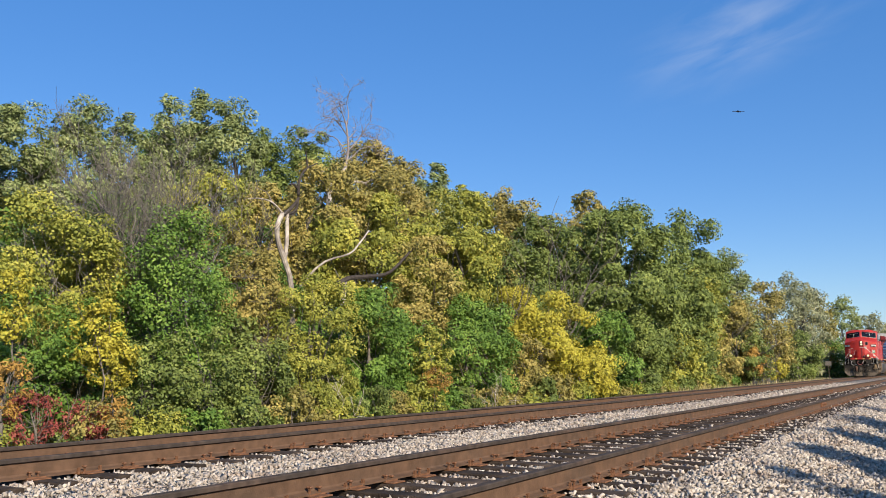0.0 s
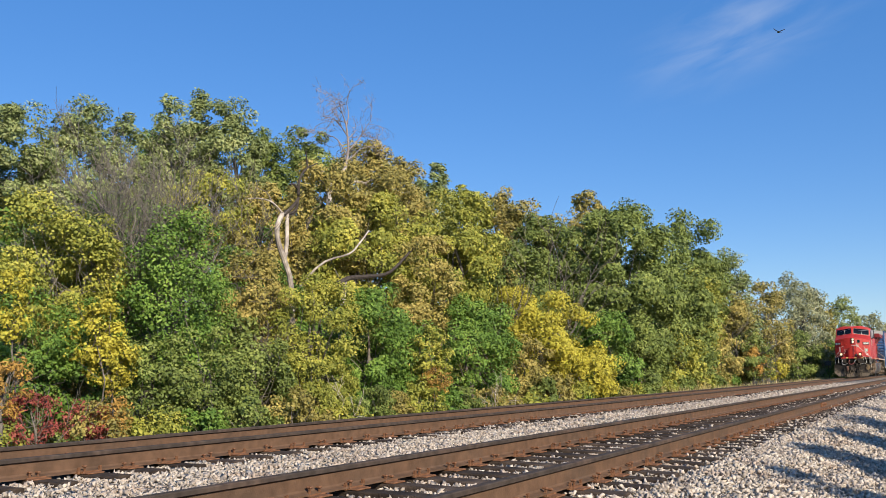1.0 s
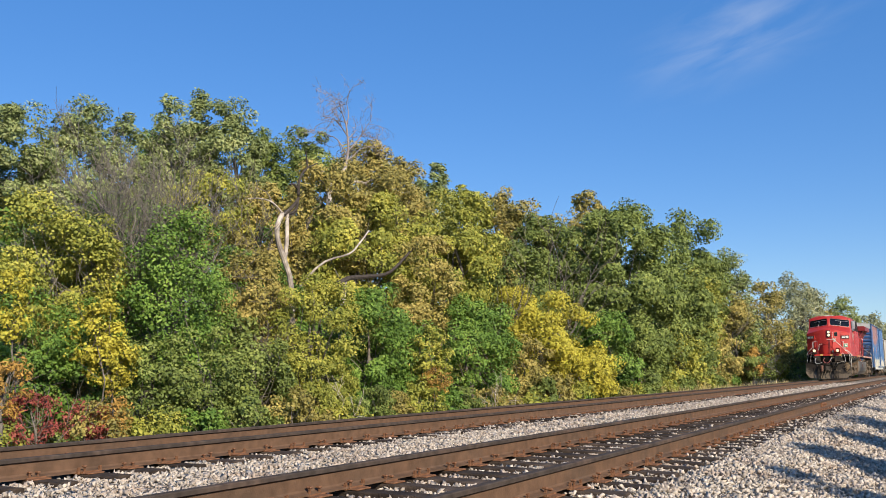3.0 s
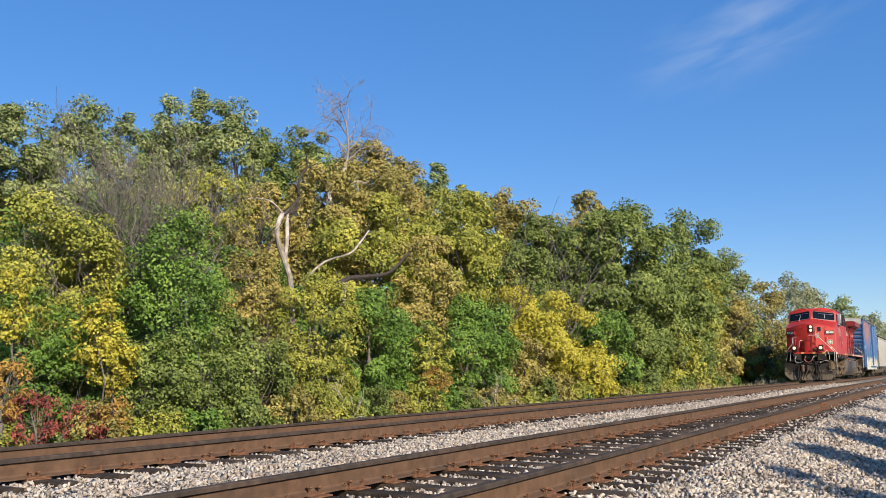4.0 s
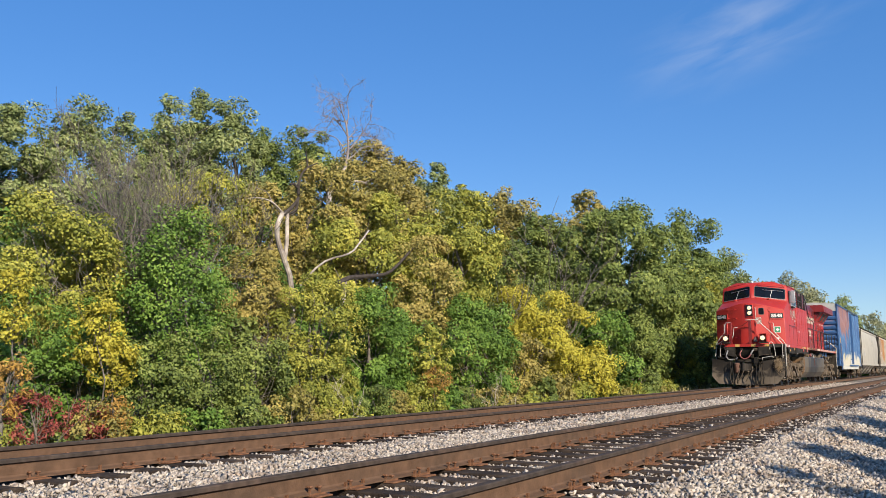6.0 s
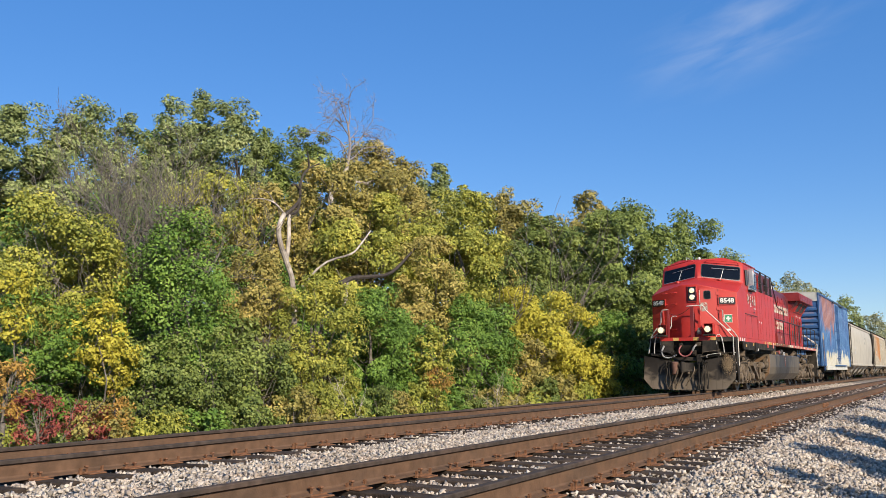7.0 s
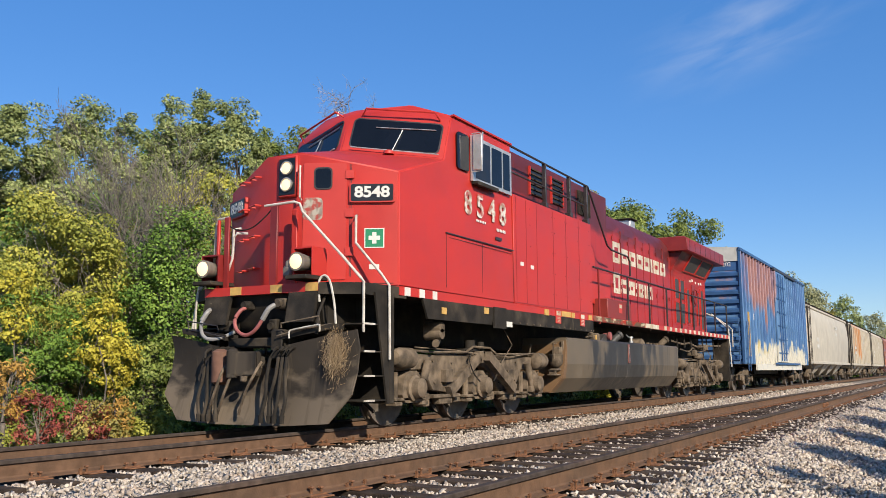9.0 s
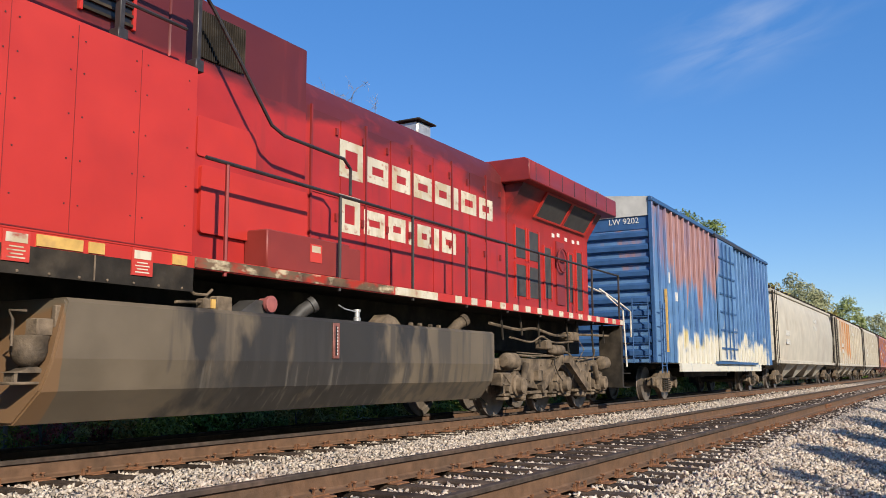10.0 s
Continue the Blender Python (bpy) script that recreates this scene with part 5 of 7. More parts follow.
        part("lamp_shelf", boxes((0.14, 0.62, y - 0.18, y + 0.17, 2.00, 2.055), bev=0.008), M_BLACK, box_)
        bm = bmesh.new()
        lathe(bm, [(0.45, 0.09), (0.22, 0.12), (0.16, 0.125), (0.155, 0.10)], (0, y, 2.23), "x", 20)
        part("lamp_ring", bm, grimy_ring, box_, smooth=True)
        bm = bmesh.new()
        lathe(bm, [(0.18, 0.105), (0.152, 0.10), (0.135, 0.05)], (0, y, 2.23), "x", 20)
        part("lens", bm, glow, box_, smooth=True)
    # front platform, anticlimber, handrails
    bm = bmesh.new()
    prism(bm, [(0.30, -1.0), (0.30, 1.0), (1.6, 1.0), (1.6, -1.0)], "z", 1.84, 1.96)
    pl = part("front_platform", bm, M_RED, lc, "red front walkway edge with worn yellow marks")
    for s in (-1, 1):
        bm = bmesh.new()
        prism(bm, [(0.305, s * 1.003), (1.6, s * 1.003), (1.6, s * 1.555), (0.62, s * 1.5)], "z", 1.80, 1.955)
        part("corner_platform", bm, M_BLACK, lc, "black steel platform corner above the steps")
        bm = bmesh.new()
        prism(bm, [(0.30, 1.84), (0.36, 1.84), (0.26, 1.44), (0.22, 1.44)], "y", *sorted((s * 0.52, s * 0.98)))
        part("anticlimber_plate", bm, M_BLACK, lc)
    for y in (-0.9, -0.30, 0.42):
        part("edge_mark", boxes((0.294, 0.302, y - 0.1, y + 0.1, 1.845, 1.955)), M_YELLOW, pl)
    bm = bmesh.new()
    prism(bm, [(0.42, 1.84), (1.6, 1.84), (1.6, 1.25), (0.75, 1.25), (0.50, 1.45)], "y", -0.95, 0.95)
    part("end_sill", bm, M_BLACK, lc)
    hr = mat("dirty white handrail paint", (0.52, 0.48, 0.42), 0.55, 0, 0.2, 8, tint=(0.30, 0.24, 0.19), tmix=0.6, tscale=5)
    for s in (-1, 1):
        bm = bmesh.new()
        if s < 0:
            tube(bm, [(0.40, 0.02, 3.08), (0.40, -0.50, 3.09), (0.42, -0.58, 3.06), (0.43, -0.62, 2.95), (0.50, -1.25, 2.30), (0.58, -1.48, 2.02), (0.60, -1.52, 1.96), (0.60, -1.52, 1.30)], 0.019, 8)
        else:
            tube(bm, [(0.42, 0.70, 2.98), (0.44, 0.92, 2.97), (0.46, 0.96, 2.9), (0.48, 1.02, 2.2), (0.58, 1.40, 1.96), (0.60, 1.52, 1.4)], 0.019, 8)
        part("handrail", bm, hr, lc, "white-painted front handrail", smooth=True)
        bm = bmesh.new()
        tube(bm, [(1.08, s * 1.06, 2.95), (0.98, s * 1.12, 2.93), (0.98, s * 1.12, 2.55), (1.05, s * 1.5, 2.10), (1.12, s * 1.58, 1.95), (1.14, s * 1.58, 0.95)], 0.019, 8)
        part("grab_handrail", bm, hr, lc, smooth=True)
        bm = bmesh.new()
        if s < 0:
            tube(bm, [(0.70, -0.36, 3.66), (0.64, -0.40, 3.66), (0.64, -0.40, 3.20), (0.70, -0.38, 3.18)], 0.014, 6)
        else:
            tube(bm, [(0.52, 0.42, 2.74), (0.42, 0.54, 2.74), (0.41, 0.58, 2.68), (0.41, 0.60, 2.38), (0.45, 0.74, 2.15)], 0.017, 6)
        part("door_grab", bm, hr, lc, smooth=True)
        bm = bmesh.new()
        tube(bm, bend([(0.34, s * 1.0, 1.70), (0.32, s * 1.0, 1.95), (0.33, s * 1.07, 2.04), (0.34, s * 1.16, 1.97), (0.36, s * 1.22, 1.70), (0.38, s * 1.24, 1.40)], 4), 0.016, 6)
        part("cut_lever_guard", bm, hr, lc, smooth=True)
        # step wells
        bm = bmesh.new()
        box(bm, 1.18, 1.30, *sorted((s * 0.95, s * 1.55)), 0.36, 1.84, bev=0.01)
        box(bm, 0.55, 1.2, *sorted((s * 0.93, s * 0.98)), 0.36, 1.84)
        prism(bm, [(0.84, 1.84), (1.20, 1.84), (1.20, 0.36), (1.14, 0.36)], "y", *sorted((s * 1.515, s * 1.545)))
        w = part("step_well", bm, M_BLACK, lc)
        for z in (0.42, 0.74, 1.06, 1.42):
            st = part("step", boxes((0.58, 1.2, *sorted((s * 1.0, s * 1.53)), z - 0.02, z), bev=0.005), M_BLACK, w)
            part("step_edge", boxes((0.60, 0.84, *sorted((s * 1.53, s * 1.545)), z - 0.02, z + 0.005)), hr, st)
    for y, w, z in ((0.86, 0.045, 2.95), (0.70, 0.09, 2.98), (-0.16, 0.13, 3.06)):
        part("rail_post", boxes((0.38, 0.42, y - w / 2, y + w / 2, 1.955, z), bev=0.008), M_DKRED if w > 0.05 else M_RED, lc, "dark red handrail post")
    part("strip_panel", boxes((0.56, 0.60, -0.42, -0.33, 1.955, 3.02), bev=0.006), M_RED, lc)
    bm = bmesh.new()
    tube(bm, bend([(0.40, 0.68, 2.86), (0.42, 0.50, 2.78), (0.42, 0.25, 2.80), (0.42, 0.0, 2.95), (0.40, -0.12, 3.04)], 4), 0.010, 5)
    part("safety_chain", bm, M_BLACK, lc)
    bm = boxes((0.40, 0.52, -0.46, -0.30, 2.06, 2.22), bev=0.03)
    lathe(bm, [(2.20, 0.05), (2.28, 0.05), (2.30, 0.02)], (0.46, -0.38, 0), "z", 10)
    part("end_valve", bm, grimy_ring, lc, "grey valve on the platform")
    # snow plow
    bm = bmesh.new()
    cols = []
    for y, x, zt, zb in ((-1.62, 0.20, 1.32, 0.50), (-1.30, 0.14, 1.27, 0.14), (-0.60, 0.08, 1.14, 0.10), (-0.56, 0.08, 0.84, 0.10), (0.56, 0.08, 0.84, 0.10), (0.60, 0.08, 1.14, 0.10), (1.30, 0.14, 1.27, 0.14), (1.62, 0.20, 1.32, 0.50)):
        cols.append([(x + 0.10, y, zt), (x + 0.17, y, zb + (zt - zb) * 0.72), (x + 0.12, y, zb + (zt - zb) * 0.35), (x, y, zb)])
    for off, flip in ((0, False), (0.03, True)):
        vs = [[bm.verts.new((p[0] + off, p[1], p[2])) for p in c] for c in cols]
        for a, b in zip(vs, vs[1:]):
            for j in range(3):
                f = (a[j], a[j + 1], b[j + 1], b[j])
                bm.faces.new(f if not flip else f[::-1])
        if off == 0:
            first = vs
    for a, b in zip(first, vs):
        for j in range(3):
            if a is first[0] or a is first[-1]:
                bm.faces.new((a[j], b[j], b[j + 1], a[j + 1]))
    bmesh.ops.recalc_face_normals(bm, faces=bm.faces[:])
    plow = part("snow_plow", bm, M_PLOW, lc, "black steel plow streaked with dirt")
    # a nest of dry straw caught on it
    n = 1500
    p0 = np.stack([0.24 + rng.normal(0, 0.02, n), -1.38 + rng.normal(0, 0.08, n), 1.02 + rng.normal(0, 0.13, n)], 1)
    d = np.stack([rng.normal(-0.01, 0.012, n), rng.normal(0, 0.018, n), rng.normal(-0.028, 0.018, n)], 1)
    w = np.stack([0 * p0[:, 0], 0.0016 + 0 * p0[:, 0], 0.001 + 0 * p0[:, 0]], 1)
    raw("straw", np.stack([p0 - d - w, p0 - d + w, p0 + d + w, p0 + d - w], 1).reshape(-1, 3) - (0.07, 0, 0), np.arange(n * 4).reshape(-1, 4), L_DRYSTRAW, plow, "dry straw caught on the plow")
    # coupler, hoses
    bm = bmesh.new()
    box(bm, 0.10, 0.60, -0.10, 0.10, 0.80, 1.00, bev=0.03)
    prism(bm, [(-0.06, 0.02), (-0.12, 0.10), (-0.10, 0.20), (0.04, 0.22), (0.22, 0.12), (0.22, -0.12), (0.10, -0.24), (-0.02, -0.26), (0.02, -0.14), (0.0, -0.03)], "z", 0.74, 1.06)
    bmesh.ops.bevel(bm, geom=[e for e in bm.edges if e.calc_face_angle(0) > 0.5], offset=0.018, segments=2, affect="EDGES")
    head = part("coupler", bm, M_PLOW, lc, "dusty knuckle coupler")
    bm = bmesh.new()
    lathe(bm, [(0.72, 0.03), (0.72, 0.075), (1.07, 0.075), (1.10, 0.03)], (-0.05, 0.13, 0), "z", 14)
    part("knuckle", bm, M_PLOW, head, smooth=True)
    bm = bmesh.new()
    lathe(bm, [(0.66, 0.03), (0.68, 0.05), (0.74, 0.05)], (-0.03, -0.06, 0), "z", 10)
    part("lock_lifter", bm, M_TRUCK, head, smooth=True)
    for y, z, w, h, d in ((0.86, 1.70, 0.16, 0.12, 0.42), (0.26, 1.70, 0.12, 0.12, 0.42), (-0.36, 1.70, 0.20, 0.14, 0.40), (-0.20, 1.40, 0.14, 0.20, 0.44), (0.62, 1.42, 0.22, 0.16, 0.40), (-0.72, 1.52, 0.30, 0.20, 0.44)):
        bm = boxes((d - 0.10, d + 0.12, y - w / 2, y + w / 2, z - h / 2, z + h / 2), bev=0.02)
        lathe(bm, [(d - 0.14, 0.05), (d - 0.08, 0.06)], (0, y, z), "x", 10)
        part("receptacle", bm, M_TRUCK if y in (0.86, -0.36) else M_BLACK, lc, "grimy cable receptacle")
    bm = bmesh.new()
    lathe(bm, [(0.62, 0.06), (0.66, 0.12), (1.06, 0.12), (1.10, 0.05)], (0.04, 0.42, 0), "z", 14)
    part("air_reservoir", bm, mat("rust-brown cylinder", (0.16, 0.085, 0.06), 0.7), lc, "small rust-brown cylinder beside the coupler", smooth=True)
    for y, z in ((0.15, 0.52), (0.34, 0.48), (-0.24, 0.58)):
        bm = bmesh.new()
        tube(bm, bend([(0.10, y, 0.92), (-0.06, y - 0.04, 0.78), (-0.10, y + 0.06, z), (-0.02, y + 0.22, z - 0.22), (0.02, y + 0.30, z - 0.34)], 4), 0.020, 6)
        part("air_hose", bm, M_TRUCK, lc, "grimy rubber air hose", smooth=True)
    for y in (-1.05, 0.98):
        bm = bmesh.new()
        tube(bm, [(0.22, y, 1.27), (0.26, y, 1.55), (0.5, y * 0.95, 1.84)], 0.02, 6)
        part("plow_brace", bm, M_BLACK, lc)
    bm = bmesh.new()
    tube(bm, bend([(0.10, -0.70, 1.22), (0.10, -0.70, 1.31), (0.12, -0.76, 1.335), (0.14, -1.12, 1.385), (0.14, -1.16, 1.37), (0.14, -1.16, 1.30)], 2), 0.012, 6)
    part("lift_lever", bm, hr, lc)
    for s in (-1, 1):
        bm = bmesh.new()
        prism(bm, [(s * 0.50, 1.22), (s * 1.30, 1.33), (s * 1.32, 1.40), (s * 0.5, 1.30)], "x", 0.20, 0.46)
        part("plow_shelf", bm, M_BLACK, lc)
    bm = bmesh.new()
    box(bm, 0.30, 0.62, -0.55, 0.55, 1.12, 1.25, bev=0.02)
    box(bm, 0.2, 0.5, -0.5, -0.30, 0.95, 1.35, bev=0.02)
    box(bm, 0.2, 0.5, 0.34, 0.56, 0.70, 1.12, bev=0.03)
    part("draft_gear_pocket", bm, M_BLACK, lc)
    for s in (-1, 1):
        bm = bmesh.new()
        tube(bm, [(0.15, s * 0.45, 1.26), (0.16, s * 0.8, 1.33), (0.22, s * 1.3, 1.40)], 0.010, 6)
        tube(bm, [(0.12, s * 0.55, 1.36), (0.10, s * 0.56, 1.42), (0.14, s * 1.15, 1.50), (0.16, s * 1.15, 1.40)], 0.009, 6)
        part("cut_lever", bm, M_TRUCK if s < 0 else M_HAND, lc)
        for k in range(4):
            y = s * (0.42 + k * 0.10)
            bm = bmesh.new()
            q = rng.uniform(-0.04, 0.04, 4)
            tube(bm, bend([(0.30, y, 1.12), (0.10, y + q[0], 1.06), (0.02, y + q[1], 0.75), (-0.02, y + q[2], 0.45), (-0.04, y + q[3] + 0.02, 0.22)], 3), 0.024, 7)
            lathe(bm, [(0.14, 0.03), (0.24, 0.038)], (-0.04, y + q[3] + 0.02, 0), "z", 8)
            part("air_hose", bm, M_BLACK, lc, "grimy rubber air hose", smooth=True)
    hose_red = mat("faded red cable", (0.30, 0.09, 0.08), 0.6)
    hose_grey = mat("grey cable", (0.25, 0.24, 0.23), 0.6)
    sleeve = mat("grey cable plug", (0.20, 0.19, 0.18), 0.5)
    for pts, m in (([(0.30, 0.24, 1.66), (0.22, 0.25, 1.62), (0.16, 0.29, 1.50), (0.14, 0.24, 1.36), (0.14, 0.08, 1.28), (0.14, -0.08, 1.34), (0.17, -0.18, 1.48), (0.21, -0.25, 1.62), (0.28, -0.30, 1.68)], hose_red), ([(0.30, 0.86, 1.66), (0.22, 0.86, 1.62), (0.16, 0.90, 1.50), (0.14, 0.88, 1.34), (0.15, 0.78, 1.25), (0.2, 0.60, 1.25), (0.3, 0.42, 1.34)], hose_grey)):
        bm = bmesh.new()
        tube(bm, bend(pts[-3:] if m is hose_red else pts[:3], 4), 0.037, 8)
        part("cable_plug", bm, sleeve, lc, smooth=True)
        bm = bmesh.new()
        tube(bm, bend(pts), 0.026, 8)
        part("jumper_cable", bm, m, lc, "sagging multiple-unit jumper cable", smooth=True)
    # side windows of the cab
    o, u, v = SIDE
    part("quarter_window", sl(o, u, v, 3.10, 3.50, 3.98, 4.58, -0.01, 0.012, 0.06), M_GLASS, cab, "dark cab quarter window")
    fr = part("cab_window", sl(o, u, v, 3.58, 5.06, 3.86, 4.62, -0.01, 0.03), M_ALU, cab, "sliding cab window in an aluminium frame")
    # the front sash stands open: a black sheet paints the cab's dark inside
    part("pane", sl(o, u, v, 3.70, 4.22, 3.92, 4.56, 0.03, 0.034), M_BOARD, fr)
    part("pane", sl(o, u, v, 4.28, 4.66, 3.92, 4.56, 0.03, 0.036), M_GLASS, fr)
    part("pane", sl(o, u, v, 4.72, 4.98, 3.92, 4.56, 0.03, 0.036), M_GLASS, fr)
    part("arm_rest", sl(o, u, v, 3.62, 4.4, 3.80, 3.86, 0, 0.10, 0.02), M_BLACK, fr)
    bm = bmesh.new()
    box(bm, 3.56, 3.60, -1.77, -1.60, 4.02, 4.62, bev=0.012)
    tube(bm, [(3.58, -1.58, 4.0), (3.58, -1.76, 4.0), (3.58, -1.78, 4.64), (3.58, -1.58, 4.64)], 0.012, 5)
    part("wind_deflector", bm, M_ALU, cab, "pale mirror and wind deflector")
    for k, digit in enumerate("8548"):
        words(digit, 0.52, o, u, v, 3.47 + k * 0.425, 3.46, 0.002, M_WORN, cab, "cab_numeral", "weathered white cab number digit")
    bars("stencil", [(3.75 + k * 0.06, 3.79 + k * 0.06, 3.21, 3.25) for k in range(6)] + [(4.5 + k * 0.06, 4.54 + k * 0.06, 3.15, 3.20) for k in range(6)], o, u, v, 0.003, M_WHITE, cab, "small worn white stencils")
    bm = bmesh.new()
    slab(bm, o, u, v, 2.72, 5.14, 2.88, 2.898, 0, 0.018)
    slab(bm, o, u, v, 2.85, 5.1, 2.825, 2.832, 0, 0.006)
    for a in (2.74, 3.95, 5.14):
        slab(bm, o, u, v, a, a + 0.006, 2.05, 2.87, 0, 0.004)
    part("panel_seam", bm, M_HAND, cab)
    part("cab_vent", sl(o, u, v, 4.45, 4.68, 3.0, 3.05, 0, 0.01), M_HAND, cab)
    # cab roof: gutter, antenna, horn bracket
    part("roof_gutter", boxes((3.02, 5.17, -1.56, -1.50, 4.80, 4.83)), M_RED, cab)
    bm = boxes((3.2, 3.7, -0.25, 0.25, 5.05, 5.09), (4.0, 4.2, -0.6, -0.4, 5.05, 5.10), bev=0.01)
    lathe(bm, [(5.05, 0.07), (5.13, 0.05)], (2.95, 0.1, 0), "z", 10)
    tube(bm, [(2.8, 0.55, 5.03), (2.8, 0.55, 5.14), (3.2, 0.55, 5.14), (3.2, 0.55, 5.03)], 0.014, 5)
    part("roof_antenna", bm, M_ALU, cab)
    # equipment bay behind the cab, full width
    bay = part("equipment_bay", boxes((5.175, 9.12, -1.56, 1.56, 1.96, 3.92), bev=0.008), M_RED, lc, "flat red equipment bay with bolted panels")
    bm = bmesh.new()
    for a in (5.28, 5.72, 6.2, 7.0, 7.66, 8.38):
        slab(bm, o, u, v, a, a + 0.006, 2.0, 3.88, 0, 0.004)
    slab(bm, o, u, v, 5.2, 9.1, 1.985, 1.995, 0, 0.006)
    part("panel_seam", bm, M_DKRED, bay)
    bm = bmesh.new()
    for a in (5.9, 6.95, 7.08, 7.6, 7.74, 8.32, 8.46, 9.0):
        for z in (2.25, 2.65, 3.05, 3.45, 3.75):
            slab(bm, o, u, v, a - 0.006, a + 0.006, z - 0.006, z + 0.006, 0, 0.007)
    tagged(part("bolts", bm, M_HAND, bay), kind="stuff")
    for a, b in ((5.45, 2.66), (5.9, 2.64)):
        part("reflector", sl(o, u, v, a, a + 0.14, b, b + 0.07, 0, 0.004), M_WHITE, bay)
    # upper hood with louvres and roof-walk rail
    up_ = part("upper_hood", boxes((5.18, 9.12, -1.12, 1.12, 3.90, 4.95), (9.121, 11.46, -1.12, 1.12, 1.965, 4.95), bev=0.02), M_HOODRED, lc, "sooty red upper hood with louvred grilles")
    HU = ((0, -1.12, 0), (1, 0, 0), (0, 0, 1))
    for a0, a1 in ((6.9, 7.55), (8.0, 8.6), (9.50, 10.20)):
        gr = part("grille", sl(*HU, a0, a1, 4.26, 4.80, 0, 0.012), M_BOARD, up_, "dark louvred grille")
        rows = [(a0, a1, 4.26 + k * 0.10, 4.29 + k * 0.10) for k in range(6)] if a0 < 9 else [(a0 + k * 0.035, a0 + k * 0.035 + 0.012, 4.26, 4.80) for k in range(22)]
        for r_ in rows:
            part("louvre", sl(*HU, *r_, 0.012, 0.04), M_BLACK, gr)
        for q in (a0 - 0.04, a1) if a0 < 9 else ():
            part("grille_frame", sl(*HU, q, q + 0.04, 4.24, 4.82, 0, 0.035), M_RED, gr)
    for s in (-1, 1):
        bm = bmesh.new()
        tube(bm, [(5.2, s * 1.45, 4.84), (9.3, s * 1.45, 4.80), (9.42, s * 1.45, 4.70), (10.35, s * 1.50, 3.62), (10.55, s * 1.52, 3.54), (11.7, s * 1.54, 3.50), (11.85, s * 1.54, 3.40), (11.85, s * 1.54, 3.05)], 0.022, 7)
        tube(bm, [(5.2, s * 1.45, 4.36), (9.05, s * 1.45, 4.34)], 0.018, 6)
        h = part("roof_walk_rail", bm, M_HAND, lc, "black tubular handrail above the walkway", smooth=True)
        for x in (6.9, 8.2, 9.2):
            part("rail_post", boxes((x - 0.03, x + 0.03, *sorted((s * 1.40, s * 1.48)), 3.92, 4.82), (x - 0.06, x + 0.06, *sorted((s * 1.36, s * 1.50)), 3.92, 4.05), bev=0.008), M_HAND, h)
    # long hood
    o, u, v = HOOD
    bm = bmesh.new()
    prism(bm, [(-0.90, 1.96), (-0.90, 4.46), (-0.70, 4.73), (0.70, 4.73), (0.90, 4.46), (0.90, 1.96)], "x", 9.12, 17.8)
    hood = part("long_hood", bm, M_HOODRED, lc, "red engine hood with rows of doors, sooty above")
    part("hood_roof_soot", boxes((11.6, 17.8, -0.66, 0.66, 4.73, 4.745)), M_DKRED, hood)
    x = 11.85
    k = 0
    while x < 17.5:
        dr = part("hood_door", sl(o, u, v, x, x + 0.60, 3.18, 4.30, 0, 0.014, 0.01), M_HOODRED, hood)
        dl = part("hood_door", sl(o, u, v, x, x + 0.60, 2.08, 3.12, 0, 0.014, 0.01), M_HOODRED, hood)
        for q in (dr, dl):
            z = 4.1 if q is dr else 2.9
            part("latch", sl(o, u, v, x + 0.5, x + 0.54, z - 0.05, z + 0.05, 0.014, 0.045), M_DKRED, q)
        if k % 2 == 0:
            part("door_post", sl(o, u, v, x - 0.045, x - 0.012, 2.0, 4.36, 0, 0.03), M_DKRED, hood)
        x += 0.64
        k += 1
    # first bay of the hood: cabinet, ducts
    for a0, a1, b0, b1, t in ((9.55, 10.5, 3.15, 3.60, 0.02), (9.6, 11.44, 2.30, 3.05, 0.05)):
        part("access_panel", sl((0, -1.12, 0), u, v, a0, a1, b0, b1, 0, t, 0.04), M_RED, hood)
    cb = part("sand_box", boxes((10.35, 11.95, -1.47, -1.12, 1.97, 2.42), (11.95, 12.3, -1.40, -1.12, 1.97, 2.40), bev=0.015), M_BOXRED, lc, "low dark red box on the walkway")
    st = part("sticker", boxes((11.13, 11.36, -1.476, -1.47, 2.12, 2.34)), M_PLACARD, cb, "red sticker with a pale panel")
    part("label_plate", boxes((11.16, 11.33, -1.479, -1.476, 2.24, 2.32)), M_AGED, st)
    # company lettering: plain blocks
    x = 12.46
    for w_, b0, b1 in ((0.56, 3.50, 4.03), (0.56, 3.54, 3.92), (0.52, 3.54, 3.92), (0.56, 3.54, 3.92), (0.52, 3.54, 3.92), (0.16, 3.54, 3.92), (0.56, 3.54, 3.92), (0.54, 3.54, 3.92)):
        lettering_block(o, u, v, x, x + w_, b0, b1, hood)
        x += w_ + 0.11
    x = 12.46
    for w_, b0, b1 in ((0.50, 2.72, 3.25), (0.54, 2.76, 3.12), (0.48, 2.76, 3.12), (0.16, 2.76, 3.12), (0.42, 2.76, 3.12), (0.16, 2.76, 3.12), (0.48, 2.76, 3.12)):
        lettering_block(o, u, v, x, x + w_, b0, b1, hood)
        x += w_ + 0.10
    st = boxes((15.15, 15.6, -0.55, 0.35, 4.73, 5.02), bev=0.03)
    stack = part("exhaust_stack", st, M_ALU, lc, "pale exhaust stack with a dark cap")
    part("cap", boxes((15.08, 15.67, -0.62, 0.40, 5.02, 5.045), bev=0.006), M_BLACK, stack)
    # radiator section
    bm = bmesh.new()
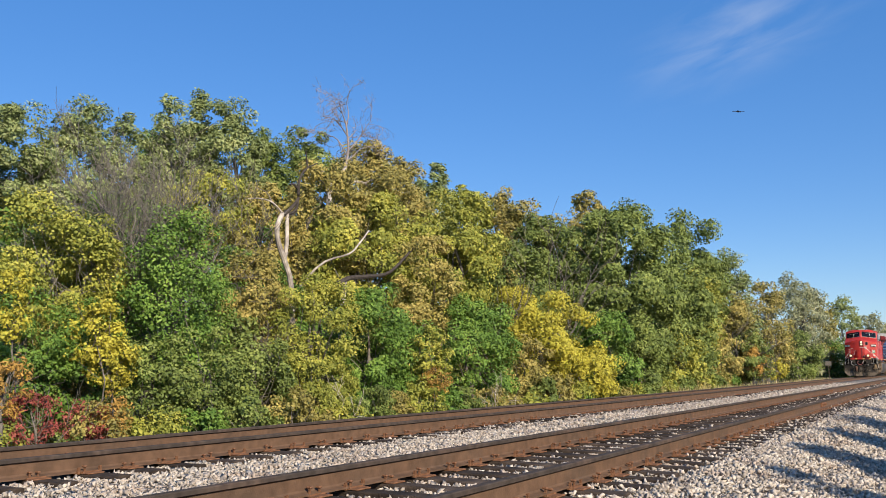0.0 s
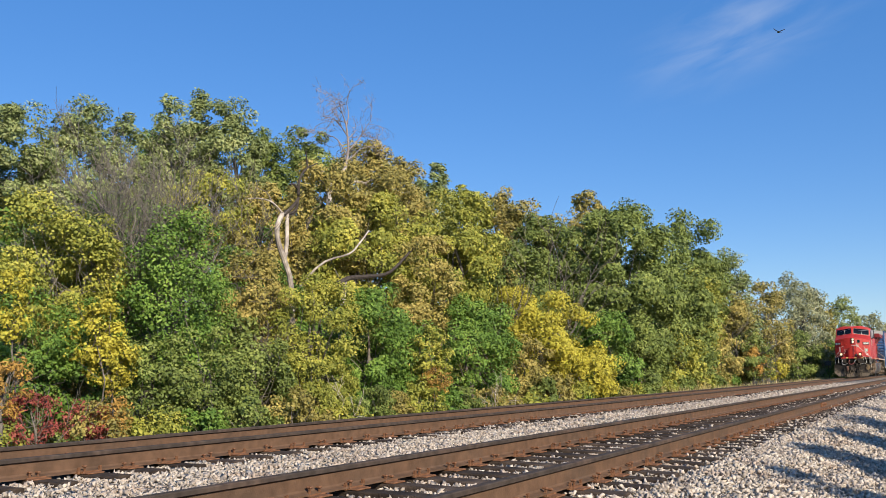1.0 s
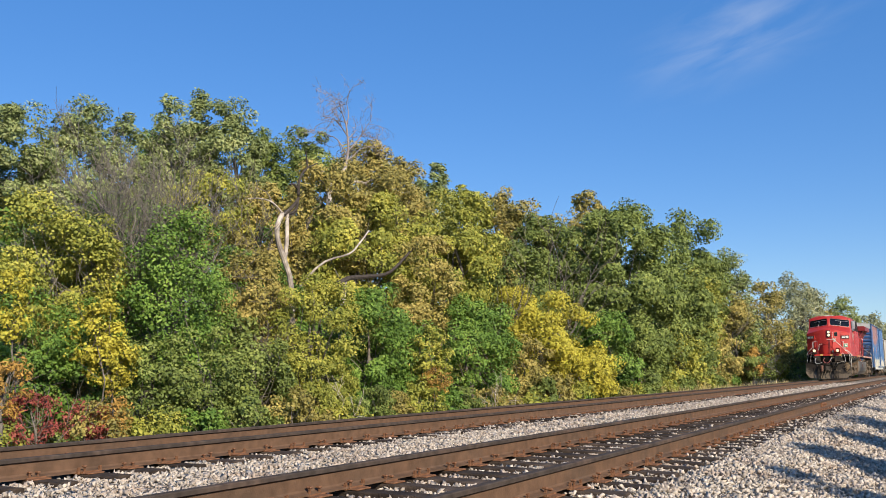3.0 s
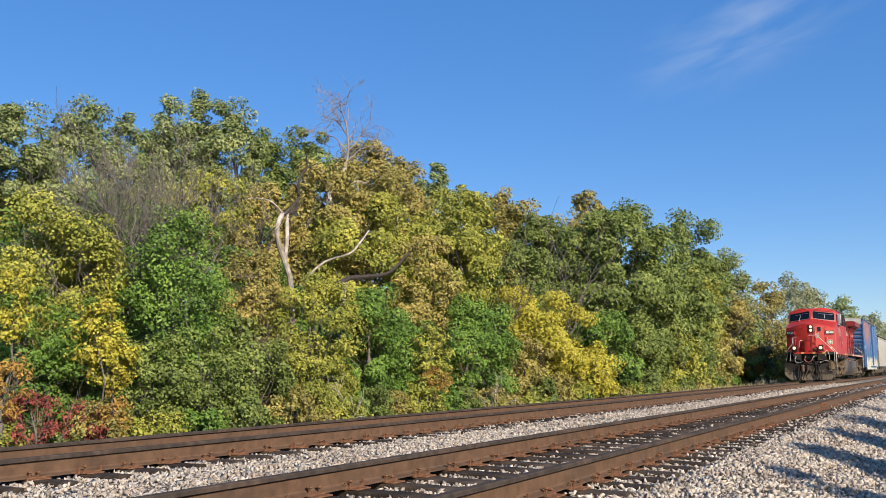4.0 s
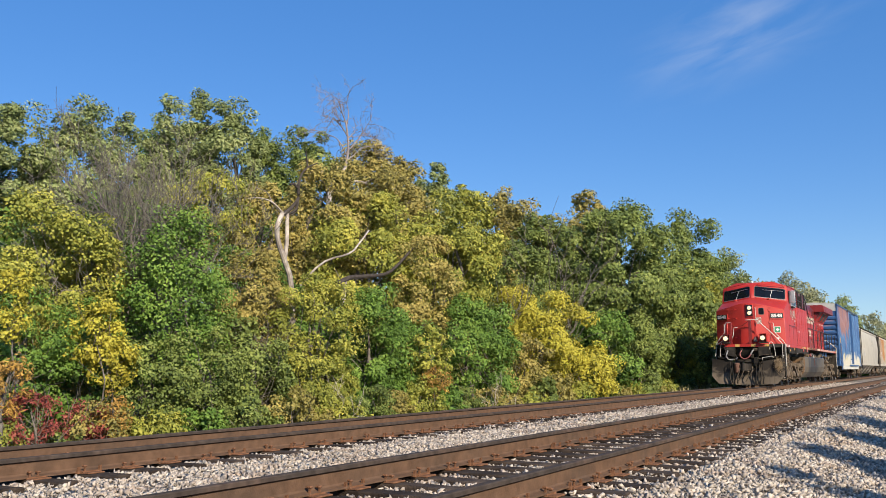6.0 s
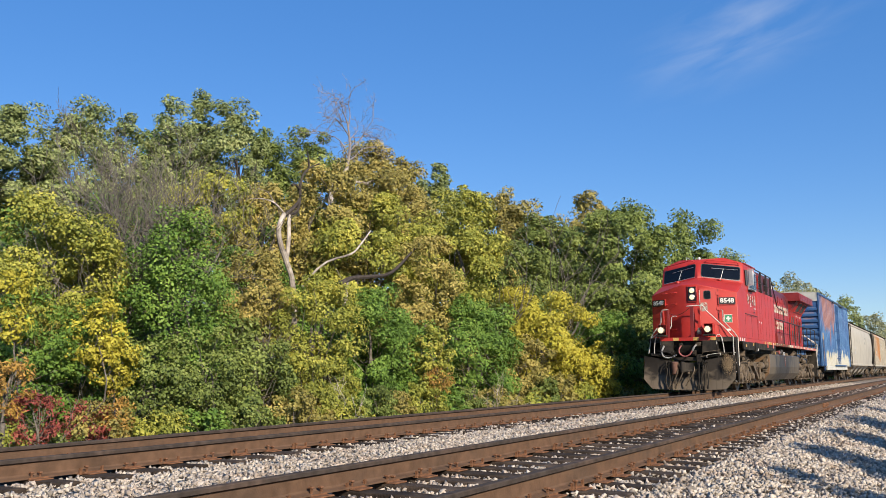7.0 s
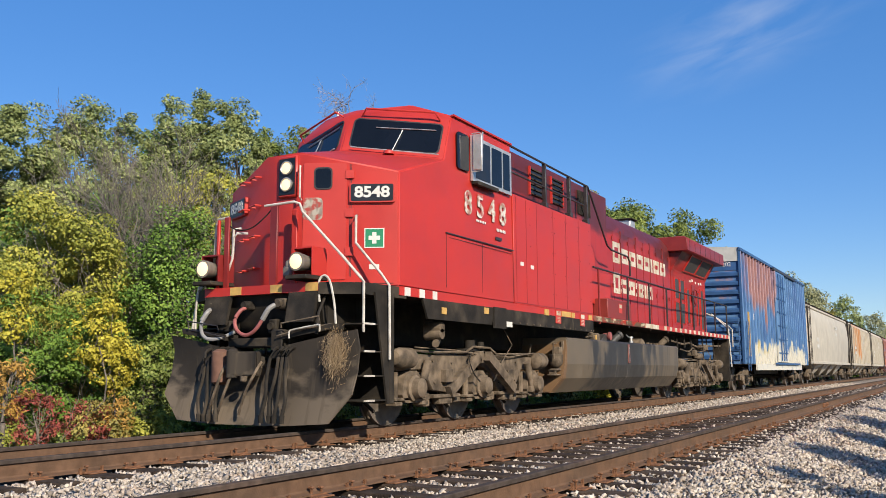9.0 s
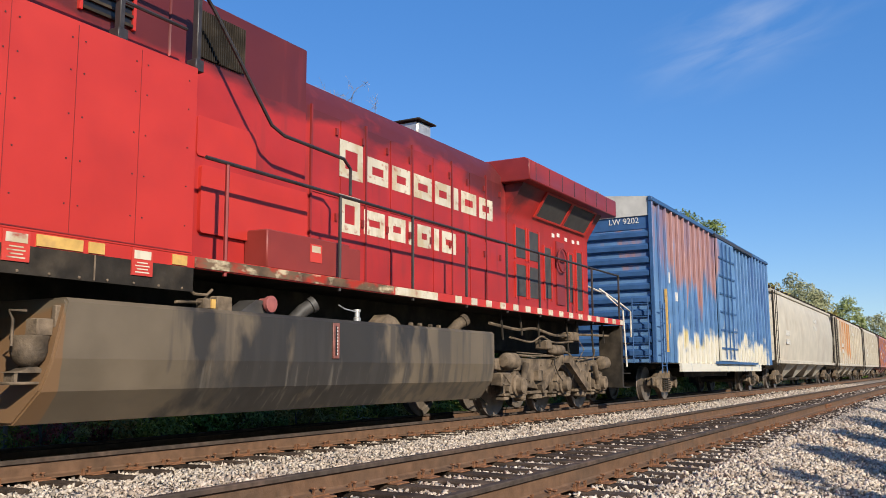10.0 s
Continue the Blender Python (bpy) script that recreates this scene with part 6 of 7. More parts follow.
    prism(bm, [(-0.92, 1.96), (-0.92, 3.75), (-0.98, 3.88), (-1.30, 4.38), (1.30, 4.38), (0.98, 3.88), (0.92, 3.75), (0.92, 1.96)], "x", 17.8, 22.1)
    rad = part("radiator_section", bm, M_HOODRED, lc, "red radiator section with flared grilles")
    bm = bmesh.new()
    prism(bm, [(-1.50, 4.36), (-1.50, 4.74), (-1.40, 4.80), (1.40, 4.80), (1.50, 4.74), (1.50, 4.36)], "x", 17.62, 22.55)
    bmesh.ops.bevel(bm, geom=bm.edges[:], offset=0.02, segments=1, affect="EDGES")
    part("radiator_wing", bm, M_DKRED, lc, "overhanging dark red radiator wing")
    for k in range(7):
        part("wing_seam", boxes((17.9 + k * 0.66, 17.92 + k * 0.66, -1.505, -1.498, 4.40, 4.71)), M_HAND, rad)
    for k in range(2):
        slope = ((18.9 + k * 1.42, -0.985, 3.88), (1, 0, 0), (0, -0.32, 0.50))
        part("radiator_grille", sl(*slope, 0.06, 1.36, 0.04, 0.54, 0, 0.01), M_TANKDARK, rad, "dark mesh radiator grille")
        for q in (-0.02, 1.36):
            part("grille_frame", sl(*slope, q, q + 0.08, 0, 0.58, 0, 0.03), M_RED, rad)
        for q in (0.0, 0.54):
            part("grille_frame", sl(*slope, 0.06, 1.36, q, q + 0.04, 0, 0.03), M_RED, rad)
    for a, z in ((20.0, 3.62), (20.28, 3.66), (20.72, 3.62), (21.15, 3.62), (21.45, 3.64)):
        part("reflector", sl((0, -0.92, 0), (1, 0, 0), (0, 0, 1), a, a + 0.14, z, z + 0.08, 0, 0.006), M_WHITE, rad)
    ORAD = ((0, -0.92, 0), (1, 0, 0), (0, 0, 1))
    for a0, a1, b0, b1 in ((18.15, 18.62, 3.00, 3.58), (18.78, 19.25, 3.00, 3.58), (18.15, 18.62, 2.25, 2.86), (18.78, 19.25, 2.25, 2.86), (19.55, 19.90, 2.30, 3.35), (20.9, 21.12, 2.30, 3.35), (21.35, 21.70, 2.15, 3.45)):
        part("louvre_door", sl(*ORAD, a0, a1, b0, b1, 0, 0.012), M_TANKDARK, rad, "dark louvred door")
        for q in (a0 - 0.04, a1):
            part("door_frame", sl(*ORAD, q, q + 0.04, b0 - 0.04, b1 + 0.04, 0, 0.03), M_RED, rad)
    part("brake_housing", sl(*ORAD, 20.18, 20.62, 2.2, 3.55, 0, 0.03), M_DKRED, rad, "recessed hand brake housing")
    bm = bmesh.new()
    for k in range(16):
        a = 2 * math.pi * k / 16
        b = 2 * math.pi * (k + 1) / 16
        tube(bm, [(20.35 + 0.25 * math.cos(a), -1.02, 3.15 + 0.25 * math.sin(a)), (20.35 + 0.25 * math.cos(b), -1.02, 3.15 + 0.25 * math.sin(b))], 0.02, 5)
    tube(bm, [(20.1, -1.0, 3.15), (20.6, -1.0, 3.15)], 0.02, 5)
    part("hand_brake_wheel", bm, M_DKRED, rad)
    # frame, walkway, handrail along the hood
    bm = bmesh.new()
    box(bm, 1.5, 22.62, -1.50, 1.50, 1.865, 1.955)
    box(bm, 0.9, 22.4, -0.55, 0.55, 1.20, 1.864)
    part("main_frame", bm, M_BLACK, lc)
    o, u, v = ((0, -1.56, 0), (1, 0, 0), (0, 0, 1))
    for s in (-1, 1):
        part("walkway_edge", boxes((1.42, 22.62, *sorted((s * 1.50, s * 1.555)), 1.84, 1.962)), M_RED, lc, "red walkway edge with worn stripes")
    bm = bmesh.new()
    prism(bm, [(2.2, 1.55), (2.05, 1.84), (9.15, 1.84), (9.15, 1.60), (4.3, 1.60), (4.3, 1.55)], "y", -1.555, -1.52)
    vp = part("side_skirt", bm, M_BLACK, lc)
    bm = bmesh.new()
    for k in range(16):
        lathe(bm, [(-1.567, 0.008), (-1.563, 0.014), (-1.553, 0.014)], (4.5 + k * 0.30, 0, 1.625), "y", 6)
    tagged(part("bolts", bm, M_TRUCK, vp), kind="stuff")
    part("skirt_seam", boxes((7.95, 7.965, -1.560, -1.553, 1.61, 1.84)), M_TRUCK, vp)
    part("skirt_locker", sl(o, u, v, 4.32, 4.78, 1.50, 1.85, 0, 0.03), M_BLACK, vp)
    for a, w_, z0, z1, m in [(1.55, 0.14, 1.84, 1.96, M_WHITE), (1.95, 0.14, 1.84, 1.96, M_WHITE), (2.33, 0.12, 1.84, 1.96, M_WHITE), (2.60, 0.14, 1.64, 1.74, M_YELLOW), (4.0, 0.16, 1.72, 1.82, M_YELLOW), (4.78, 0.28, 1.54, 1.63, M_WHITE), (6.5, 0.2, 1.83, 1.94, M_YELLOW), (7.05, 0.25, 1.70, 1.955, M_PLACARD), (7.36, 0.46, 1.85, 1.95, M_YELLOW), (7.88, 0.17, 1.85, 1.95, M_YELLOW), (8.36, 0.25, 1.70, 1.955, M_PLACARD), (8.86, 0.19, 1.85, 1.95, M_YELLOW), (9.16, 3.7, 1.85, 1.955, M_PEEL), (12.9, 1.15, 1.845, 1.955, M_AGED)]:
        q = part("frame_stripe", sl(o, u, v, a, a + w_, z0, z1, -0.03, 0.008), m, lc, "worn reflective frame stripe")
        if m is M_PLACARD:
            part("label_plate", sl(o, u, v, a + 0.025, a + w_ - 0.025, z1 - 0.10, z1 - 0.02, 0.008, 0.011), M_AGED, q)
            bars("stencil", [(a + 0.04 + 0.02 * (k % 2), a + w_ - 0.04 - 0.02 * (k % 2), z0 + 0.025 + k * 0.03, z0 + 0.037 + k * 0.03) for k in range(4)], o, u, v, 0.0105, M_AGED, q)
    x = 14.6
    while x < 22.5:
        part("frame_stripe", sl(o, u, v, x, x + 0.20, 1.85, 1.955, -0.03, 0.006), M_AGED, lc, "worn reflective frame stripe")
        x += 0.52
    for s in (-1, 1):
        bm = bmesh.new()
        tube(bm, [(9.3, s * 1.53, 3.02), (22.4, s * 1.53, 2.98), (22.5, s * 1.53, 2.9)], 0.022, 7)
        h = part("walkway_handrail", bm, M_HAND, lc, "dark tubular handrail along the hood", smooth=True)
        for x in (9.62, 11.65, 13.4, 15.02, 16.5, 17.9, 19.3, 20.7, 22.45):
            bm = bmesh.new()
            tube(bm, [(x, s * 1.53, 1.80), (x, s * 1.53, 3.0)], 0.024, 6)
            part("rail_post", bm, M_HAND if x > 10 else M_DKRED, h)
        bm = bmesh.new()
        tube(bm, [(22.65, s * 0.5, 2.9), (22.75, s * 1.1, 2.6), (22.8, s * 1.5, 2.2), (22.82, s * 1.55, 0.9)], 0.022, 7)
        tube(bm, [(22.9, s * 0.9, 2.75), (23.1, s * 1.4, 2.35), (23.3, s * 1.52, 2.2), (23.3, s * 1.52, 1.6)], 0.022, 7)
        part("rear_handrail", bm, hr, lc, smooth=True)
        bm = bmesh.new()
        box(bm, 22.5, 22.62, *sorted((s * 1.0, s * 1.54)), 0.42, 1.84, bev=0.01)
        for z in (0.44, 0.76, 1.1, 1.45):
            box(bm, 22.6, 23.1, *sorted((s * 1.0, s * 1.54)), z - 0.02, z)
        part("rear_step", bm, M_BLACK, lc)
    # fuel tank
    bm = bmesh.new()
    prism(bm, [(-1.52, 1.41), (-1.52, 0.92), (-1.47, 0.64), (-1.24, 0.36), (1.24, 0.36), (1.47, 0.64), (1.52, 0.92), (1.52, 1.41), (1.48, 1.45), (-1.48, 1.45)], "x", 7.72, 16.02)
    for vt in bm.verts:
        if vt.co.x < 8 and vt.co.z < 1.0:
            vt.co.x -= 0.35 * (1 - (vt.co.z - 0.32)) * 0.8
    bmesh.ops.bevel(bm, geom=[e for e in bm.edges if e.calc_face_angle(0) > 1.2], offset=0.02, segments=2, affect="EDGES")
    tank = part("fuel_tank", bm, M_TANK, lc, "dusty grey-brown fuel tank with dark spill stains", smooth=False)
    sg_ = part("sight_glass", boxes((11.53, 11.66, -1.540, -1.52, 0.96, 1.40), bev=0.006), mat("rusty red gauge frame", (0.20, 0.075, 0.06), 0.6, 0, 0.3, 9), tank, "rusty red fuel sight glass")
    part("gauge_slot", boxes((11.57, 11.60, -1.5435, -1.54, 1.0, 1.36)), M_BOARD, sg_)
    for k in range(9):
        part("gauge_mark", boxes((11.60, 11.62, -1.5435, -1.54, 1.01 + k * 0.04, 1.028 + k * 0.04)), M_WHITE, sg_)
    part("gauge_box", boxes((9.62, 9.85, -1.44, -1.24, 1.44, 1.60), bev=0.012), M_TRUCK, tank)
    vb = part("valve_body", boxes((9.40, 9.54, -1.46, -1.34, 1.45, 1.56), bev=0.012), M_TRUCK, tank)
    part("valve_tag", boxes((9.50, 9.56, -1.475, -1.45, 1.46, 1.555)), M_YELLOW, vb)
    bm = bmesh.new()
    tube(bm, [(9.05, -1.42, 1.50), (9.42, -1.42, 1.52)], 0.016, 6)
    tube(bm, [(9.22, -1.40, 1.66), (9.32, -1.40, 1.60), (9.50, -1.40, 1.60), (9.58, -1.40, 1.66)], 0.016, 6)
    part("valve_lever", bm, M_TRUCK, vb, smooth=True)
    for x, tilt in ((11.08, 0.16), (14.95, 0.18)):
        bm = bmesh.new()
        tube(bm, [(x, -1.28, 1.42), (x + tilt * 0.5, -1.36, 1.54), (x + tilt, -1.42, 1.60)], 0.085, 12)
        tube(bm, [(x + tilt * 0.9, -1.41, 1.59), (x + tilt * 1.2, -1.44, 1.625)], 0.10, 12)
        part("filler_neck", bm, M_TANKDARK if x < 12 else M_TRUCK, tank, "capped filler neck on the tank", smooth=True)
    bm = bmesh.new()
    prism(bm, [(12.72, 1.44), (12.92, 1.58), (13.10, 1.54), (13.25, 1.44)], "y", -1.44, -1.2)
    part("vent_cowl", bm, M_TRUCK, tank)
    bm = bmesh.new()
    lathe(bm, [(1.44, 0.05), (1.50, 0.05), (1.51, 0.035), (1.58, 0.035), (1.58, 0.05), (1.61, 0.05), (1.61, 0.01)], (12.25, -1.38, 0), "z", 10)
    tube(bm, [(12.22, -1.38, 1.58), (11.95, -1.40, 1.60), (11.82, -1.40, 1.64)], 0.010, 5)
    part("drain_cock", bm, M_ALU, tank, smooth=True)
    for x in (13.55, 13.8, 14.1, 14.35):
        part("tank_bolt", boxes((x, x + 0.05, -1.42, -1.36, 1.44, 1.50), bev=0.006), M_TRUCK, tank)
    bm = bmesh.new()
    lathe(bm, [(-1.34, 0.07), (-1.45, 0.07), (-1.455, 0.095), (-1.50, 0.095), (-1.51, 0.07)], (10.42, 0, 1.56), "y", 14)
    part("fuel_filler", bm, hose_red, tank, "red fuel filler cap")
    bm = bmesh.new()
    prism(bm, [(9.98, 1.445), (10.24, 1.60), (10.50, 1.60), (10.56, 1.445)], "y", -1.42, -1.18)
    part("filler_box", bm, M_TANKDARK, tank)
    bm = bmesh.new()
    lathe(bm, [(0.84, 0.02), (0.86, 0.08), (0.91, 0.13), (0.97, 0.15), (1.07, 0.15), (1.09, 0.16), (1.11, 0.16), (1.12, 0.03)], (7.30, -1.35, 0), "z", 18)
    box(bm, 7.30, 7.46, -1.44, -1.28, 1.11, 1.26, bev=0.01)
    box(bm, 7.46, 7.66, -1.46, -1.40, 1.18, 1.38, bev=0.008)
    prism(bm, [(7.10, 0.80), (7.20, 0.82), (7.26, 0.85), (7.34, 0.85), (7.40, 0.82), (7.46, 0.80)], "y", -1.43, -1.27)
    for x in (7.13, 7.41):
        box(bm, x, x + 0.03, -1.42, -1.28, 0.72, 0.80)
    box(bm, 7.08, 7.48, -1.44, -1.26, 0.70, 0.725, bev=0.006)
    tube(bm, [(7.10, -1.40, 1.02), (7.10, -1.40, 1.24), (7.06, -1.40, 1.31), (7.22, -1.40, 1.32)], 0.013, 6)
    part("air_filter", bm, M_TRUCK, lc).location.x = 0.2
    bm = bmesh.new()
    for a, z in ((2.75, 1.45), (2.75, 1.35)):
        lathe(bm, [(-1.48, 0.08), (-1.40, 0.10), (-1.2, 0.10)], (a, 0, z), "y", 12)
    tube(bm, [(2.9, -1.3, 1.25), (2.6, -1.45, 1.2)], 0.06, 8)
    part("under_floor_vent", bm, M_TRUCK, lc)
    loco_truck(lc, 4.35, 1)
    loco_truck(lc, 19.45, -1)
    for s in (-1, 1):
        bm = bmesh.new()
        tube(bm, bend([(16.3, s * 1.28, 1.62), (17.4, s * 1.30, 1.55), (18.2, s * 1.28, 1.60), (19.2, s * 1.3, 1.50), (20.4, s * 1.28, 1.56), (22.3, s * 1.3, 1.60)], 4), 0.028, 6)
        tube(bm, bend([(17.0, s * 1.33, 1.40), (17.9, s * 1.34, 1.34), (18.4, s * 1.34, 1.46), (19.0, s * 1.33, 1.36), (20.0, s * 1.34, 1.40)], 4), 0.018, 5)
        part("air_line", bm, M_TRUCK, lc, "dusty air line below the walkway")
        for x, b0, b1 in ((16.7, 1.35, 1.84), (17.5, 1.45, 1.84), (18.3, 1.25, 1.84), (19.75, 1.18, 1.84), (20.3, 1.40, 1.84), (21.2, 1.20, 1.84), (21.9, 1.42, 1.84)):
            bm = bmesh.new()
            tube(bm, [(x, s * 1.30, b1), (x + 0.05, s * 1.32, b0)], 0.022, 6)
            part("hanger_rod", bm, M_BLACK, lc)
        bm = boxes((19.9, 20.35, *sorted((s * 1.05, s * 1.35)), 1.42, 1.60), (18.6, 18.85, *sorted((s * 1.1, s * 1.36)), 1.22, 1.40), bev=0.02)
        lathe(bm, [(18.9, 0.06), (18.95, 0.10), (19.45, 0.10), (19.5, 0.06)], (0, s * 1.3, 1.22), "x", 12)
        part("valve_block", bm, M_TRUCK, lc, "dusty brake valve block")
        bm = boxes((16.42, 16.78, *sorted((s * 1.22, s * 1.45)), 0.55, 0.78), bev=0.02)
        tube(bm, [(16.46, s * 1.455, 0.58), (16.74, s * 1.455, 0.75)], 0.012, 4)
        tube(bm, [(16.46, s * 1.455, 0.75), (16.74, s * 1.455, 0.58)], 0.012, 4)
        part("sander_bracket", bm, M_TRUCK, lc)
    part("rear_coupler", boxes((22.7, 23.6, -0.13, 0.13, 0.8, 1.02), bev=0.03), M_TRUCK, lc)
    return lc


loco = build_locomotive()


def freight_truck(car, xc):
    """A two-axle freight truck: cast side frames with springs, adapters and wheelsets."""
    for k in (-0.89, 0.89):
        wheelset(car, xc + k, 0.457)
    for s in (-1, 1):
        bm = bmesh.new()
        prism(bm, [(xc + a, b) for a, b in [(-1.2, 0.62), (-0.75, 0.66), (-0.4, 0.84), (0.4, 0.84), (0.75, 0.66), (1.2, 0.62), (1.2, 0.42), (0.75, 0.40), (0.42, 0.22), (-0.42, 0.22), (-0.75, 0.40), (-1.2, 0.42)]], "y", *sorted((s * 0.96, s * 1.10)))
        f = part("side_frame", bm, M_TRUCK, car)
        for q in (-0.2, 0, 0.2):
            bm = bmesh.new()
            for z in range(6):
                lathe(bm, [(0.30 + z * 0.055, 0.085), (0.33 + z * 0.055, 0.085)], (xc + q, s * 1.12, 0), "z", 10)
            part("spring", bm, M_BLACK, f)
        for k in (-0.89, 0.89):
            bm = bmesh.new()
            lathe(bm, [(s * 1.0, 0.13), (s * 1.16, 0.13), (s * 1.18, 0.09)], (xc + k, 0, 0.457), "y", 14)
            part("bearing_cap", bm, M_TRUCK, f, smooth=True)
    part("bolster", boxes((xc - 0.22, xc + 0.22, -1.05, 1.05, 0.55, 0.86), bev=0.02), M_BLACK, car)


def ladder(name, parent, x, y, z0, z1, n, w, material, along="x"):
    bm = bmesh.new()
    for q in (0, w):
        a = (x + q, y) if along == "x" else (x, y + q)
        tube(bm, [(*a, z0), (*a, z1)], 0.018, 5)
    for k in range(n):
        z = z0 + (z1 - z0) * (k + 0.5) / n
        b = (x + w, y) if along == "x" else (x, y + w)
        tube(bm, [(x, y, z), (*b, z)], 0.014, 5)
    return part(name, bm, material, parent)


def build_boxcar():
    bc = empty("boxcar", pose(34.3, D2, 0), "faded blue boxcar with rust streaks and pale graffiti", "railcar")
    L, W, z0, z1 = 16.8, 1.50, 1.02, 5.36
    body = part("body", boxes((0.10, L - 0.10, -W + 0.05, W - 0.05, z0, z1 - 0.05)), M_BOXSIDE, bc, "faded blue ribbed steel side")
    # each side sheet lies between two posts
    px = [0.12 + k * (7.0 - 0.12) / 11 for k in range(12)] + [9.9 + k * (L - 0.12 - 9.9) / 11 for k in range(12)]
    for s in (-1, 1):
        for i, x in enumerate(px):
            part("side_post", boxes((x - 0.04, x + 0.04, *sorted((s * (W - 0.05), s * (W + 0.03))), z0, z1 - 0.10), bev=0.01), M_BOXSIDE, bc)
        part("top_chord", boxes((0, L, *sorted((s * (W - 0.06), s * (W + 0.05))), z1 - 0.12, z1), bev=0.015), M_BLUEEND, bc)
        part("side_sill", boxes((2.5, L - 2.5, *sorted((s * (W - 0.06), s * (W + 0.02))), 0.78, z0)), M_BOXSIDE, bc, "pale smeared side sill")
        d = part("door", boxes((7.15, 9.75, *sorted((s * (W + 0.02), s * (W + 0.09))), z0 + 0.1, z1 - 0.2), bev=0.01), M_BOXSIDE, bc, "sliding plug door in faded blue")
        for k in range(6):
            part("door_rib", boxes((7.25, 9.65, *sorted((s * (W + 0.09), s * (W + 0.12))), 1.5 + k * 0.6, 1.56 + k * 0.6)), M_BLUEEND, d)
        for x in (7.7, 8.3, 8.9):
            bm = bmesh.new()
            tube(bm, [(x, s * (W + 0.14), z0 + 0.15), (x, s * (W + 0.14), z1 - 0.3)], 0.025, 6)
            part("lock_bar", bm, M_BLUEEND, d)
        part("door_track", boxes((6.6, 13.2, *sorted((s * (W + 0.02), s * (W + 0.12))), z0 + 0.0, z0 + 0.08)), M_BLUEEND, bc)
        part("door_track", boxes((6.9, 13.2, *sorted((s * (W + 0.02), s * (W + 0.10))), z1 - 0.18, z1 - 0.08)), M_HAND, bc)
        ladder("ladder", bc, 0.25, s * (W + 0.10), 0.75, 2.6, 5, 0.42, M_BLUEEND)
        part("yellow_strip", boxes((1.12, 1.2, *sorted((s * (W - 0.02), s * (W + 0.035))), 1.3, 3.0)), M_YELLOW, bc)
        part("warning_label", boxes((1.45, 1.7, *sorted((s * (W - 0.05), s * (W - 0.04))), 1.75, 2.1)), M_YELLOW, bc)
        o = (0, -1.45, 0) if s < 0 else (L, 1.45, 0)
        uu = (1, 0, 0) if s < 0 else (-1, 0, 0)
        bars("stencil", [(1.45 + k * 0.13, 1.54 + k * 0.13, 3.2, 3.5) for k in range(3)] + [(2.2 + k * 0.13, 2.29 + k * 0.13, 2.75, 3.0) for k in range(3)], o, uu, (0, 0, 1), 0.008, M_WHITE, bc)
    # corrugated ends
    for x, q in ((0.10, -1), (L - 0.10, 1)):
        for k in range(10):
            z = 1.15 + k * 0.345
            bm = bmesh.new()
            prism(bm, [(x, z), (x + q * 0.09, z + 0.05), (x + q * 0.09, z + 0.16), (x, z + 0.22)], "y", -W + 0.1, W - 0.1)
            part("end_rib", bm, M_BLUEEND, bc, "pressed blue end rib")
        part("end_top", boxes((*sorted((x - q * 0.02, x + q * 0.02)), -W + 0.02, W - 0.02, 4.52, z1 + 0.02)), M_BLUEEND, bc)
        bm = bmesh.new()
        prism(bm, [(-W + 0.05, 4.86), (W - 0.05, 4.86), (W - 0.05, 5.36), (0, 5.50), (-W + 0.05, 5.36)], "x", *sorted((x, x + q * 0.06)))
        part("end_panel", bm, M_GREYWALL, bc, "pale grey upper end panel")
        part("corner_post", boxes((*sorted((x - q * 0.05, x + q * 0.08)), -W - 0.02, -W + 0.06, z0, z1)), M_BLUEEND, bc)
        ladder("end_ladder", bc, x + q * 0.2, -W + 0.12, 1.0, 2.7, 5, 0.42, M_BLUEEND, "y")
        part("coupler", boxes((*sorted((x + q * 0.1, x + q * 0.75)), -0.13, 0.13, 0.78, 1.0), bev=0.03), M_TRUCK, bc)
    words("LW 9202", 0.22, (0.08, 1.5, 0), (0, -1, 0), (0, 0, 1), 2.25, 4.74, 0.012, M_WHITE, bc, "car_number")
    bars("stencil", [(0.35 + k * 0.16, 0.47 + k * 0.16, z, z + 0.09) for k in range(4) for z in (3.30, 3.44)] + [(0.5 + k * 0.16, 0.62 + k * 0.16, z, z + 0.09) for k in range(4) for z in (2.62, 2.76)], (0.01, 1.5, 0), (0, -1, 0), (0, 0, 1), 0.02, M_WHITE, bc)
    bm = bmesh.new()
    prism(bm, [(-W - 0.02, z1), (W + 0.02, z1), (0, 5.50)], "x", 0.05, L - 0.05)
    part("roof", bm, M_GREYWALL, bc, "weathered galvanised roof")
    part("center_sill", boxes((0.2, L - 0.2, -0.3, 0.3, 0.72, 1.03), (5, 11, -0.9, 0.9, 0.62, 0.9)), M_BLACK, bc)
    freight_truck(bc, 2.2)
    freight_truck(bc, L - 2.2)
    return bc


